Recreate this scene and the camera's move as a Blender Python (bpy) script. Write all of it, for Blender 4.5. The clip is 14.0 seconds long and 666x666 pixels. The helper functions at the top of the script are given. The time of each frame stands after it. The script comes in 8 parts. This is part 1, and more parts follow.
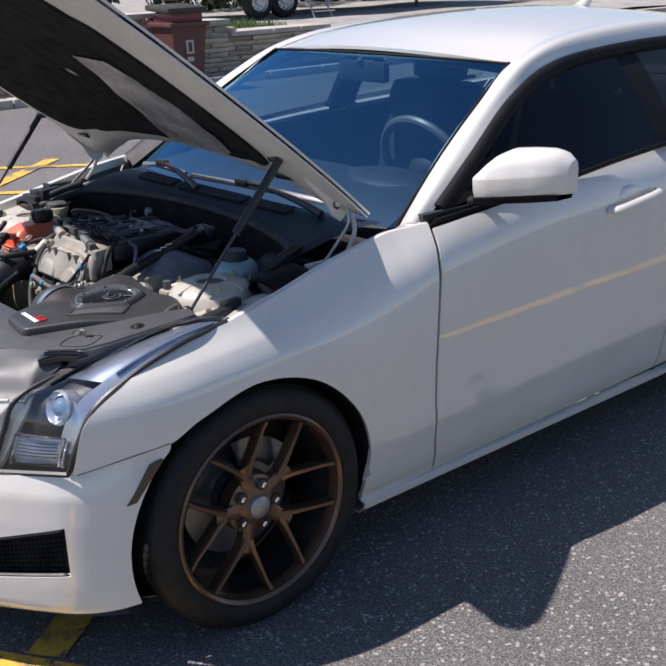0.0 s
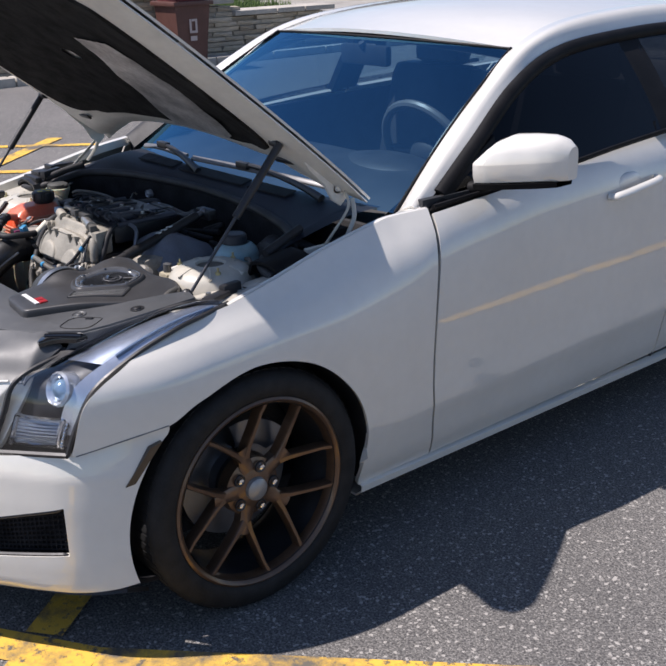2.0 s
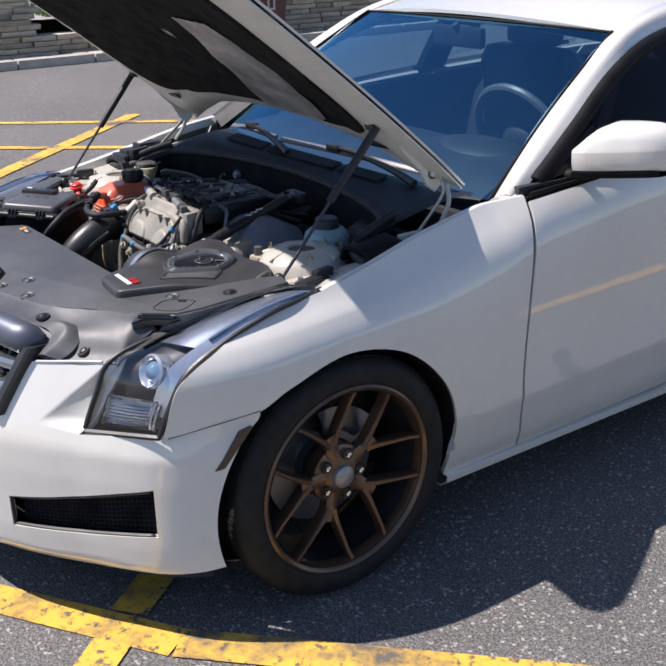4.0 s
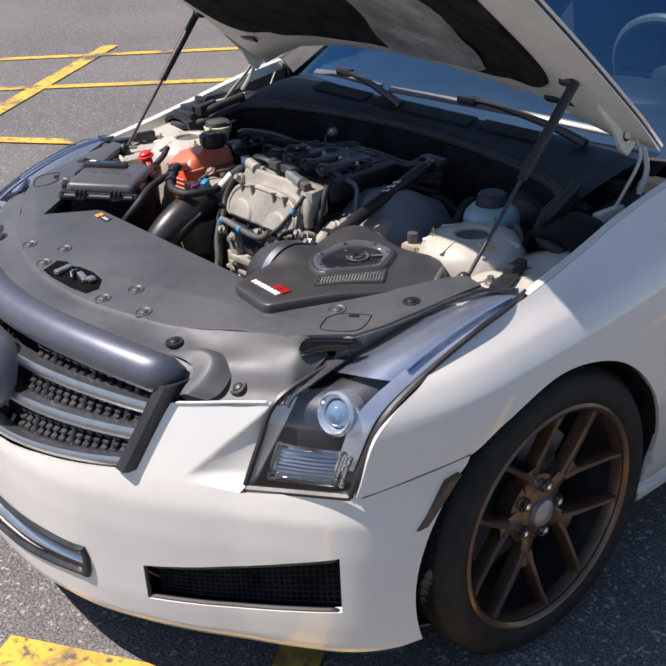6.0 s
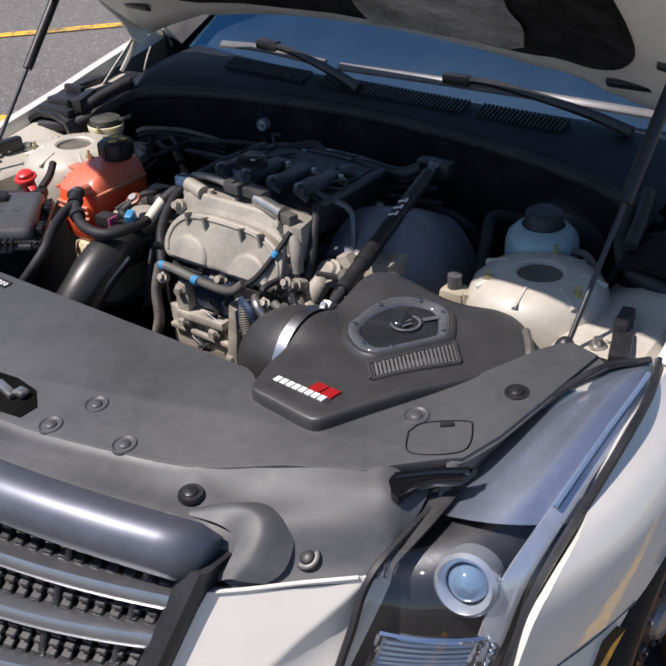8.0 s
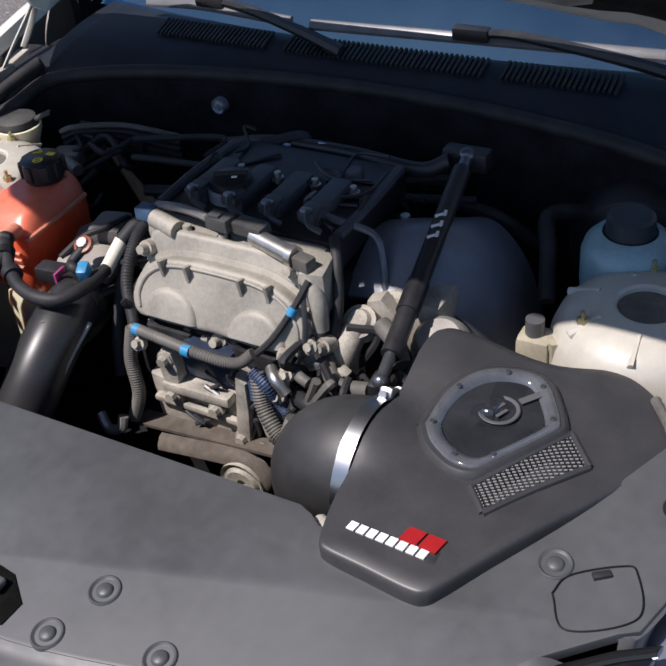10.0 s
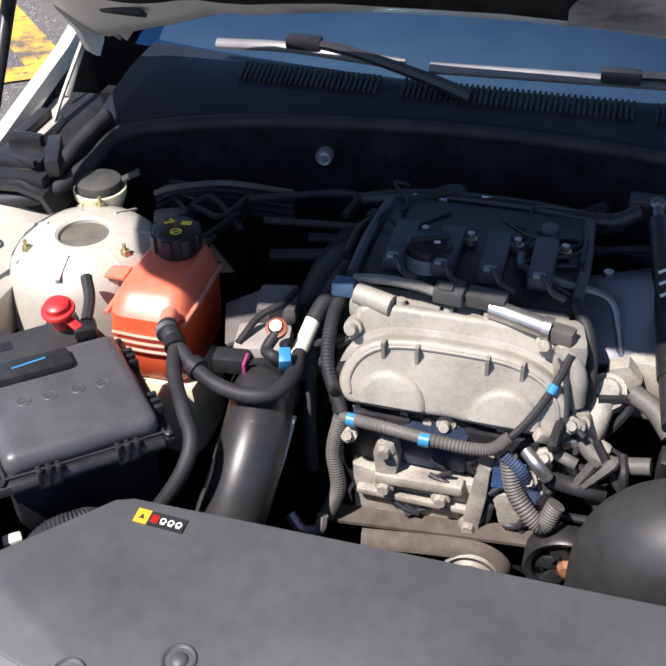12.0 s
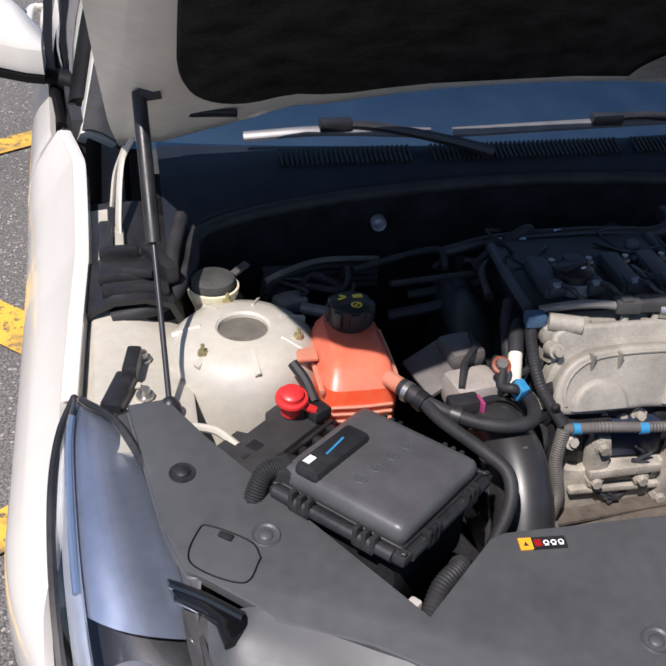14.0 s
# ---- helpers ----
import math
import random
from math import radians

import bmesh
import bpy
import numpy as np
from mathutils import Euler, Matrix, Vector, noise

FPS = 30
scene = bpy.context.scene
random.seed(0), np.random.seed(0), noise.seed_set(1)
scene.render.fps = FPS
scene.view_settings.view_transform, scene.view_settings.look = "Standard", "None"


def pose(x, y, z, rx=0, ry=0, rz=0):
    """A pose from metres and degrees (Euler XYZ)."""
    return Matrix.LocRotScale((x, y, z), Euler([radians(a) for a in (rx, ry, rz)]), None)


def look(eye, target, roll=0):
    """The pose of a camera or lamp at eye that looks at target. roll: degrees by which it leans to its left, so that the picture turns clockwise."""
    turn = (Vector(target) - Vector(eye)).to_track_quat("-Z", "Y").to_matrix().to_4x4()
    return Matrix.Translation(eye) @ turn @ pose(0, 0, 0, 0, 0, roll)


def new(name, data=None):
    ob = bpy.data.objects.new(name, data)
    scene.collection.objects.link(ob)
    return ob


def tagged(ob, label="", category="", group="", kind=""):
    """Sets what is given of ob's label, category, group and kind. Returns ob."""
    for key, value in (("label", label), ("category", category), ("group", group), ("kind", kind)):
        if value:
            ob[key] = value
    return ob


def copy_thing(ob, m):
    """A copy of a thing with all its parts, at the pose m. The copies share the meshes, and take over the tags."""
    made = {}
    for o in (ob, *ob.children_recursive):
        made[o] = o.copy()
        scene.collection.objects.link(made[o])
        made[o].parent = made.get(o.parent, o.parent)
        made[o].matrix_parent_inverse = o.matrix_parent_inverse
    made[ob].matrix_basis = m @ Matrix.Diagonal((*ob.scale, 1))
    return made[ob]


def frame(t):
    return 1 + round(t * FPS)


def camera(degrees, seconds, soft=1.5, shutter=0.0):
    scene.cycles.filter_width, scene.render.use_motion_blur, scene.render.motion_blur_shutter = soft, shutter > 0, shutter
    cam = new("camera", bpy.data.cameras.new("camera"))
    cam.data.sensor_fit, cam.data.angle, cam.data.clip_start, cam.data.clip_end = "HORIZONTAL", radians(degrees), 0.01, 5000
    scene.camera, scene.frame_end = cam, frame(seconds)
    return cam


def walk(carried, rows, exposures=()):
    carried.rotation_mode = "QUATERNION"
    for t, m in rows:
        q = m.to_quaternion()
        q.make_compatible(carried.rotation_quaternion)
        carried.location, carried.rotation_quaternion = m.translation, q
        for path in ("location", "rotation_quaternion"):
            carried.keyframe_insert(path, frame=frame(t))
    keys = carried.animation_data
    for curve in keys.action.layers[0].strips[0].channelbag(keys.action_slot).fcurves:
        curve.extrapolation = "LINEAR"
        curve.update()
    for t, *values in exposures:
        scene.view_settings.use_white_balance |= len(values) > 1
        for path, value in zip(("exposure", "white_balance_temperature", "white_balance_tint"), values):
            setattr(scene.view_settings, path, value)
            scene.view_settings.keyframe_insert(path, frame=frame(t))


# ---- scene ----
cam = camera(35.4, 14.0, soft=2.0)
PATH = [
    (0, (2.766, -1.324, 1.594), (1.308, -0.129, 0.925), -2.0),
    (0.5, (2.766, -1.329, 1.595), (1.315, -0.131, 0.916), -1.9),
    (1, (2.771, -1.332, 1.599), (1.326, -0.137, 0.905), -1.8),
    (1.5, (2.779, -1.33, 1.602), (1.332, -0.141, 0.903), -1.7),
    (2, (2.779, -1.325, 1.606), (1.328, -0.141, 0.903), -1.5),
    (2.5, (2.777, -1.317, 1.61), (1.315, -0.154, 0.897), -1.3),
    (3, (2.765, -1.303, 1.607), (1.287, -0.166, 0.885), -1.3),
    (3.5, (2.756, -1.292, 1.606), (1.263, -0.181, 0.872), -1.3),
    (4, (2.707, -1.354, 1.614), (1.192, -0.277, 0.877), -1.3),
    (4.2, (2.652, -1.41, 1.612), (1.129, -0.342, 0.879), -1.1),
    (6.3, (1.818, -1.432, 1.622), (0.453, -0.283, 0.718), -2.6),
    (6.5, (1.712, -1.46, 1.624), (0.381, -0.27, 0.721), -2.1),
    (7, (1.514, -1.42, 1.623), (0.302, -0.135, 0.686), -1.6),
    (7.2, (1.445, -1.366, 1.612), (0.263, -0.068, 0.654), -1.8),
    (9.3, (0.883, -1.14, 1.586), (0.007, 0.238, 0.431), -4.1),
    (9.5, (0.846, -1.073, 1.595), (-0.01, 0.277, 0.392), -4.8),
    (10, (0.769, -0.963, 1.605), (-0.089, 0.373, 0.389), -6.6),
    (10.5, (0.653, -0.963, 1.593), (-0.16, 0.367, 0.34), -7.2),
    (11, (0.483, -1.045, 1.614), (-0.184, 0.366, 0.363), -5.7),
    (11.5, (0.345, -1.095, 1.611), (-0.147, 0.397, 0.373), -1.8),
    (12, (0.163, -1.043, 1.629), (-0.296, 0.47, 0.404), -1.4),
    (12.5, (-0.043, -1.027, 1.647), (-0.449, 0.493, 0.413), -0.7),
    (13, (-0.289, -1.158, 1.654), (-0.429, 0.417, 0.428), 2.1),
    (13.3, (-0.427, -1.227, 1.671), (-0.408, 0.346, 0.436), 4.3),
    (13.5, (-0.511, -1.238, 1.651), (-0.341, 0.349, 0.445), 7.0),
    (14, (-0.699, -1.2, 1.664), (-0.339, 0.436, 0.571), 2.9),
]
EXPOSURES = [(0.0, 0.43, 6430, 17), (2.0, 0.45, 6430, 17), (4.0, 0.53, 6430, 17), (6.7, 0.54, 6680, 17), (8.3, 0.33, 6550, 17), (10.0, 0.32, 6400, 17), (11.2, 0.52, 6400, 17), (12.0, 0.86, 6450, 17), (13.0, 0.97, 6550, 17), (13.5, 0.57, 6550, 17), (14.0, 0.35, 6450, 17)]
walk(cam, [(t, look(eye, target, roll)) for t, eye, target, roll in PATH], exposures=EXPOSURES)

# ---- light ----
SUN_WAY = Vector((-0.38, -0.50, 1.0)).normalized()
world = bpy.data.worlds.new("sky")
scene.world = world
world.use_nodes = True
wt = world.node_tree
sky = wt.nodes.new("ShaderNodeTexSky")
sky.sky_type = "NISHITA"
sky.sun_disc = False
sky.sun_elevation = math.asin(SUN_WAY.z)
sky.sun_rotation = math.atan2(SUN_WAY.x, SUN_WAY.y)
sky.air_density, sky.dust_density, sky.ozone_density = 1.0, 0.4, 3.6
bg = wt.nodes["Background"]
bg.inputs[1].default_value = 0.088
wt.links.new(sky.outputs[0], bg.inputs[0])
sun_data = bpy.data.lights.new("sun", "SUN")
sun_data.energy, sun_data.angle, sun_data.color = 4.8, radians(0.53), (1.0, 0.95, 0.885)
sun = new("sun", sun_data)
sun.matrix_world = look(SUN_WAY * 60, (0, 0, 0))

# ---- materials ----


def mat(name, color=(0.5, 0.5, 0.5), rough=0.5, metal=0.0, var=0.0, scale=8.0, bump=0.0, bump_scale=60.0, coat=0.0,
        coat_rough=0.05, spec=0.5, color2=None, dust=0.0, rough_var=0.0, sub=0.0, alpha=1.0, emit=None):
    """A procedural surface: two scales of noise in colour, gloss and relief."""
    m = bpy.data.materials.new(name)
    m.use_nodes = True
    nt = m.node_tree
    b = nt.nodes["Principled BSDF"]
    L = nt.links.new
    tc = nt.nodes.new("ShaderNodeTexCoord")
    b.inputs["Roughness"].default_value = rough
    b.inputs["Metallic"].default_value = metal
    b.inputs["Specular IOR Level"].default_value = spec
    b.inputs["Coat Weight"].default_value = coat
    b.inputs["Coat Roughness"].default_value = coat_rough
    b.inputs["Base Color"].default_value = (*color, 1)
    if sub:
        b.inputs["Subsurface Weight"].default_value = sub
        b.inputs["Subsurface Radius"].default_value = (0.03, 0.010, 0.006)
        b.inputs["Subsurface Scale"].default_value = 1.0
    if alpha < 1:
        b.inputs["Alpha"].default_value = alpha
    if var or color2:
        n1 = nt.nodes.new("ShaderNodeTexNoise")
        n1.inputs["Scale"].default_value = scale
        n1.inputs["Detail"].default_value = 6
        L(tc.outputs["Object"], n1.inputs["Vector"])
        n2 = nt.nodes.new("ShaderNodeTexNoise")
        n2.inputs["Scale"].default_value = scale * 9
        n2.inputs["Detail"].default_value = 4
        L(tc.outputs["Object"], n2.inputs["Vector"])
        add = nt.nodes.new("ShaderNodeMath")
        add.operation = "MULTIPLY_ADD"
        L(n2.outputs["Fac"], add.inputs[0])
        add.inputs[1].default_value = 0.45
        L(n1.outputs["Fac"], add.inputs[2])
        ramp = nt.nodes.new("ShaderNodeMapRange")
        ramp.inputs["From Min"].default_value, ramp.inputs["From Max"].default_value = 0.5, 0.95
        L(add.outputs[0], ramp.inputs["Value"])
        mix = nt.nodes.new("ShaderNodeMix")
        mix.data_type = "RGBA"
        c2 = color2 or tuple(min(1, c * (1 + var) + 0.02 * var) for c in color)
        c1 = color if color2 else tuple(c * (1 - var) for c in color)
        mix.inputs["A"].default_value, mix.inputs["B"].default_value = (*c1, 1), (*c2, 1)
        L(ramp.outputs["Result"], mix.inputs["Factor"])
        L(mix.outputs["Result"], b.inputs["Base Color"])
        if rough_var:
            rr = nt.nodes.new("ShaderNodeMapRange")
            rr.inputs["To Min"].default_value, rr.inputs["To Max"].default_value = rough - rough_var, min(1, rough + rough_var)
            L(ramp.outputs["Result"], rr.inputs["Value"])
            L(rr.outputs["Result"], b.inputs["Roughness"])
    if bump:
        nb = nt.nodes.new("ShaderNodeTexNoise")
        nb.inputs["Scale"].default_value = bump_scale
        nb.inputs["Detail"].default_value = 5
        L(tc.outputs["Object"], nb.inputs["Vector"])
        bn = nt.nodes.new("ShaderNodeBump")
        bn.inputs["Strength"].default_value = bump
        bn.inputs["Distance"].default_value = 0.3 / bump_scale
        L(nb.outputs["Fac"], bn.inputs["Height"])
        L(bn.outputs["Normal"], b.inputs["Normal"])
    return m


def glass_mat(name, tint, mirror=0.1, rough=0.02, sheen=(1, 1, 1)):
    """Tinted see-through pane with a Fresnel gloss."""
    m = bpy.data.materials.new(name)
    m.use_nodes = True
    nt = m.node_tree
    nt.nodes.remove(nt.nodes["Principled BSDF"])
    out = nt.nodes["Material Output"]
    tr = nt.nodes.new("ShaderNodeBsdfTransparent")
    tr.inputs[0].default_value = (*tint, 1)
    gl = nt.nodes.new("ShaderNodeBsdfGlossy")
    gl.inputs["Roughness"].default_value = rough
    gl.inputs["Color"].default_value = (*sheen, 1)
    fr = nt.nodes.new("ShaderNodeFresnel")
    fr.inputs[0].default_value = 1.45
    ad = nt.nodes.new("ShaderNodeMath")
    ad.inputs[1].default_value = mirror
    nt.links.new(fr.outputs[0], ad.inputs[0])
    mx = nt.nodes.new("ShaderNodeMixShader")
    nt.links.new(ad.outputs[0], mx.inputs[0])
    nt.links.new(tr.outputs[0], mx.inputs[1])
    nt.links.new(gl.outputs[0], mx.inputs[2])
    nt.links.new(mx.outputs[0], out.inputs[0])
    return m


PAINT = mat("pearl_white_paint", (0.70, 0.677, 0.617), 0.32, var=0.045, scale=3, coat=1.0, coat_rough=0.04, bump=0.02, bump_scale=900)
PAINT.node_tree.nodes["Principled BSDF"].inputs["Coat IOR"].default_value = 1.8
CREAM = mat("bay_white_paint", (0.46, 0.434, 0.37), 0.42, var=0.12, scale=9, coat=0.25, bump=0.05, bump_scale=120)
COVER = mat("charcoal_cover_plastic", (0.064, 0.067, 0.071), 0.49, var=0.14, scale=6, bump=0.08, bump_scale=500, rough_var=0.08)
BLACK = mat("black_plastic", (0.016, 0.016, 0.018), 0.42, var=0.3, scale=14, bump=0.06, bump_scale=300, rough_var=0.1)
SATIN = mat("satin_intake_plastic", (0.036, 0.036, 0.038), 0.43, var=0.15, scale=20, bump=0.06, bump_scale=900)
RUBBER = mat("black_rubber", (0.020, 0.020, 0.022), 0.6, spec=0.35, var=0.3, scale=30, bump=0.1, bump_scale=250)
TYRE = mat("tyre_rubber", (0.010, 0.010, 0.0105), 0.66, spec=0.3, var=0.3, scale=25, bump=0.15, bump_scale=160)
BRONZE = mat("bronze_wheel_paint", (0.135, 0.080, 0.048), 0.34, metal=0.6, var=0.15, scale=30, coat=0.4)
CHROME = mat("chrome", (0.82, 0.83, 0.85), 0.08, metal=1.0, var=0.04, scale=20)
STEEL = mat("worn_steel", (0.48, 0.47, 0.45), 0.34, metal=0.9, var=0.2, scale=60, bump=0.1, bump_scale=400)
ALU = mat("cast_aluminium", (0.30, 0.28, 0.238), 0.6, metal=0.15, var=0.22, scale=22, bump=0.22, bump_scale=220, rough_var=0.1)
ALUDIRT = mat("dirty_cast_aluminium", (0.32, 0.295, 0.248), 0.7, metal=0.05, var=0.35, scale=30, bump=0.3, bump_scale=180)
SATINCHROME = mat("satin_chrome", (0.42, 0.43, 0.45), 0.34, metal=1.0, var=0.06, scale=40)
GREYMETAL = mat("dark_satin_metal", (0.16, 0.17, 0.19), 0.30, metal=0.8, var=0.08, scale=30)
LINER = mat("hood_liner_felt", (0.015, 0.0145, 0.014), 0.95, spec=0.1, var=0.5, scale=18, bump=0.4, bump_scale=120)
FOIL = mat("bare_foil_patch", (0.46, 0.44, 0.42), 0.42, metal=0.3, var=0.5, scale=9, bump=0.6, bump_scale=26)
UNDER = mat("hood_inner_paint", (0.72, 0.69, 0.62), 0.5, var=0.1, scale=6, coat=0.15, bump=0.05, bump_scale=90)
RED = mat("red_plastic", (0.62, 0.03, 0.03), 0.38, var=0.15, scale=30)
TANKRED = mat("coolant_tank_plastic", (0.86, 0.075, 0.022), 0.30, var=0.2, scale=9, sub=0.4, color2=(0.88, 0.16, 0.07))
TANKPALE = mat("empty_tank_plastic", (0.60, 0.235, 0.155), 0.36, var=0.1, scale=14, sub=0.4)
YELLOWED = mat("yellowed_tank_plastic", (0.70, 0.64, 0.45), 0.42, var=0.12, scale=16, sub=0.25)
BLUEGREY = mat("grey_duct_plastic", (0.15, 0.165, 0.20), 0.36, var=0.15, scale=18, bump=0.08, bump_scale=200)
TEAL = mat("brake_fluid_tank", (0.22, 0.34, 0.38), 0.35, var=0.15, scale=25, sub=0.2)
CYAN = mat("blue_clip_plastic", (0.03, 0.22, 0.42), 0.4, var=0.15, scale=40)
WHITEPRINT = mat("white_print", (0.80, 0.80, 0.78), 0.5, var=0.05, scale=60)
YELLOWPRINT = mat("yellow_print", (0.80, 0.60, 0.05), 0.5, var=0.1, scale=60)
ORANGEPRINT = mat("orange_print", (0.85, 0.36, 0.02), 0.5, var=0.08, scale=60)
REDPRINT = mat("red_print", (0.30, 0.007, 0.009), 0.4, var=0.08, scale=60)
AMBER = mat("amber_reflector", (0.055, 0.030, 0.010), 0.15, var=0.1, scale=40, coat=0.8)
DARKIN = mat("cabin_dark_trim", (0.02, 0.021, 0.024), 0.6, var=0.3, scale=12, bump=0.1, bump_scale=150)
SEATMAT = mat("black_leather", (0.03, 0.03, 0.032), 0.45, var=0.2, scale=15, bump=0.15, bump_scale=120)
# Near-black base colour stands for deep shade in the bay and recesses.
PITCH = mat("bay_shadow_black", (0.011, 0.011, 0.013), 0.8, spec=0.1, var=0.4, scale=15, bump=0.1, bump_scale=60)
BINBROWN = mat("brown_bin_plastic", (0.105, 0.045, 0.035), 0.5, var=0.15, scale=6, bump=0.06, bump_scale=120)
TRIM = mat("matt_black_trim", (0.005, 0.005, 0.006), 0.6, spec=0.15, var=0.2, scale=14)
LEAF = mat("hedge_leaf", (0.075, 0.13, 0.03), 0.5, var=0.5, scale=3, color2=(0.16, 0.24, 0.06))
# Darker copy of the leaf green, with the back hedges' shade in its colour.
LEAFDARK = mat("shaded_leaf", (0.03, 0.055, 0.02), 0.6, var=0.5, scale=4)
GRASS = mat("lawn_grass", (0.11, 0.17, 0.04), 0.8, var=0.4, scale=8, bump=0.5, bump_scale=60)
CONCRETE = mat("cast_concrete", (0.42, 0.39, 0.34), 0.85, var=0.2, scale=5, bump=0.25, bump_scale=90)
CAMPER = mat("dark_camper_paint", (0.025, 0.025, 0.03), 0.5, var=0.3, scale=5)
GLASS = glass_mat("windscreen_glass", (0.40, 0.62, 0.76), 0.17, sheen=(0.24, 0.64, 0.98))
# Driver-side panes: the dark cabin behind them is put into the glass colour.
SIDESHADE = glass_mat("cabin_shade_side_glass", (0.045, 0.050, 0.058), -0.012)
SIDECLEAR = glass_mat("clear_side_glass", (0.62, 0.70, 0.72), 0.0)
CLEAR = glass_mat("clear_lens", (0.90, 0.93, 0.97), 0.03)


def stone_mat():
    m = mat("split_stone", (0.42, 0.365, 0.285), 0.85, var=0.3, scale=4, bump=0.5, bump_scale=25)
    nt = m.node_tree
    b = nt.nodes["Principled BSDF"]
    src = b.inputs["Base Color"].links[0].from_socket
    info = nt.nodes.new("ShaderNodeObjectInfo")
    hsv = nt.nodes.new("ShaderNodeHueSaturation")
    mr = nt.nodes.new("ShaderNodeMapRange")
    mr.inputs["To Min"].default_value, mr.inputs["To Max"].default_value = 0.72, 1.3
    nt.links.new(info.outputs["Random"], mr.inputs["Value"])
    nt.links.new(mr.outputs["Result"], hsv.inputs["Value"])
    nt.links.new(src, hsv.inputs["Color"])
    nt.links.new(hsv.outputs["Color"], b.inputs["Base Color"])
    return m


def asphalt_mat():
    """Sun-bleached asphalt: pale aggregate chips in dark binder, oil stains, tyre polish."""
    m = bpy.data.materials.new("weathered_asphalt")
    m.use_nodes = True
    nt = m.node_tree
    L = nt.links.new
    b = nt.nodes["Principled BSDF"]
    b.inputs["Roughness"].default_value = 0.88
    tc = nt.nodes.new("ShaderNodeTexCoord")

    def noise_node(scale, detail=5):
        n = nt.nodes.new("ShaderNodeTexNoise")
        n.inputs["Scale"].default_value, n.inputs["Detail"].default_value = scale, detail
        L(tc.outputs["Object"], n.inputs["Vector"])
        return n

    big, mid, fine = noise_node(0.6), noise_node(7), noise_node(160, 3)
    vor = nt.nodes.new("ShaderNodeTexVoronoi")
    vor.inputs["Scale"].default_value = 260
    L(tc.outputs["Object"], vor.inputs["Vector"])
    vor2 = nt.nodes.new("ShaderNodeTexVoronoi")
    vor2.inputs["Scale"].default_value = 130
    L(tc.outputs["Object"], vor2.inputs["Vector"])

    def mapr(sock, a, c, lo, hi):
        r = nt.nodes.new("ShaderNodeMapRange")
        for key, v in (("From Min", a), ("From Max", c), ("To Min", lo), ("To Max", hi)):
            r.inputs[key].default_value = v
        L(sock, r.inputs["Value"])
        return r.outputs["Result"]

    def mixc(fac, A, B):
        x = nt.nodes.new("ShaderNodeMix")
        x.data_type = "RGBA"
        L(fac, x.inputs["Factor"])
        for sock, v in (("A", A), ("B", B)):
            if isinstance(v, tuple):
                x.inputs[sock].default_value = (*v, 1)
            else:
                L(v, x.inputs[sock])
        return x.outputs["Result"]

    base = mixc(mapr(big.outputs["Fac"], 0.35, 0.65, 0, 1), (0.122, 0.117, 0.111), (0.185, 0.176, 0.165))
    base = mixc(mapr(mid.outputs["Fac"], 0.35, 0.7, 0, 0.5), base, (0.17, 0.16, 0.15))
    base = mixc(mapr(fine.outputs["Fac"], 0.36, 0.60, 0.85, 0), base, (0.028, 0.027, 0.028))
    sep = nt.nodes.new("ShaderNodeSeparateColor")
    L(vor.outputs["Color"], sep.inputs[0])
    base = mixc(mapr(sep.outputs[0], 0.78, 0.90, 0, 0.6), base, (0.30, 0.285, 0.262))
    sep2 = nt.nodes.new("ShaderNodeSeparateColor")
    L(vor2.outputs["Color"], sep2.inputs[0])
    base = mixc(mapr(sep2.outputs[1], 0.945, 0.965, 0, 0.7), base, (0.44, 0.415, 0.38))
    L(base, b.inputs["Base Color"])
    bn = nt.nodes.new("ShaderNodeBump")
    bn.inputs["Strength"].default_value, bn.inputs["Distance"].default_value = 0.7, 0.004
    L(fine.outputs["Fac"], bn.inputs["Height"])
    L(bn.outputs["Normal"], b.inputs["Normal"])
    return m


def line_mat():
    """Worn yellow road paint with the asphalt showing through."""
    m = bpy.data.materials.new("worn_yellow_paint")
    m.use_nodes = True
    nt = m.node_tree
    L = nt.links.new
    b = nt.nodes["Principled BSDF"]
    b.inputs["Roughness"].default_value = 0.75
    tc = nt.nodes.new("ShaderNodeTexCoord")
    cols = []
    for scale, lo, hi in ((3.0, 0.50, 0.62), (30.0, 0.53, 0.62)):
        n = nt.nodes.new("ShaderNodeTexNoise")
        n.inputs["Scale"].default_value, n.inputs["Detail"].default_value = scale, 9
        n.inputs["Roughness"].default_value = 0.7
        L(tc.outputs["Object"], n.inputs["Vector"])
        r = nt.nodes.new("ShaderNodeMapRange")
        r.inputs["From Min"].default_value, r.inputs["From Max"].default_value = lo, hi
        L(n.outputs["Fac"], r.inputs["Value"])
        cols.append(r.outputs["Result"])
    mx = nt.nodes.new("ShaderNodeMath")
    mx.operation = "MAXIMUM"
    L(cols[0], mx.inputs[0])
    L(cols[1], mx.inputs[1])
    mix = nt.nodes.new("ShaderNodeMix")
    mix.data_type = "RGBA"
    mix.inputs["A"].default_value, mix.inputs["B"].default_value = (0.72, 0.43, 0.055, 1), (0.12, 0.105, 0.085, 1)
    L(mx.outputs[0], mix.inputs["Factor"])
    L(mix.outputs["Result"], b.inputs["Base Color"])
    bn = nt.nodes.new("ShaderNodeBump")
    bn.inputs["Strength"].default_value, bn.inputs["Distance"].default_value = 0.5, 0.003
    L(mx.outputs[0], bn.inputs["Height"])
    L(bn.outputs["Normal"], b.inputs["Normal"])
    return m


ASPHALT, LINE, STONE = asphalt_mat(), line_mat(), stone_mat()

# ---- building tools ----


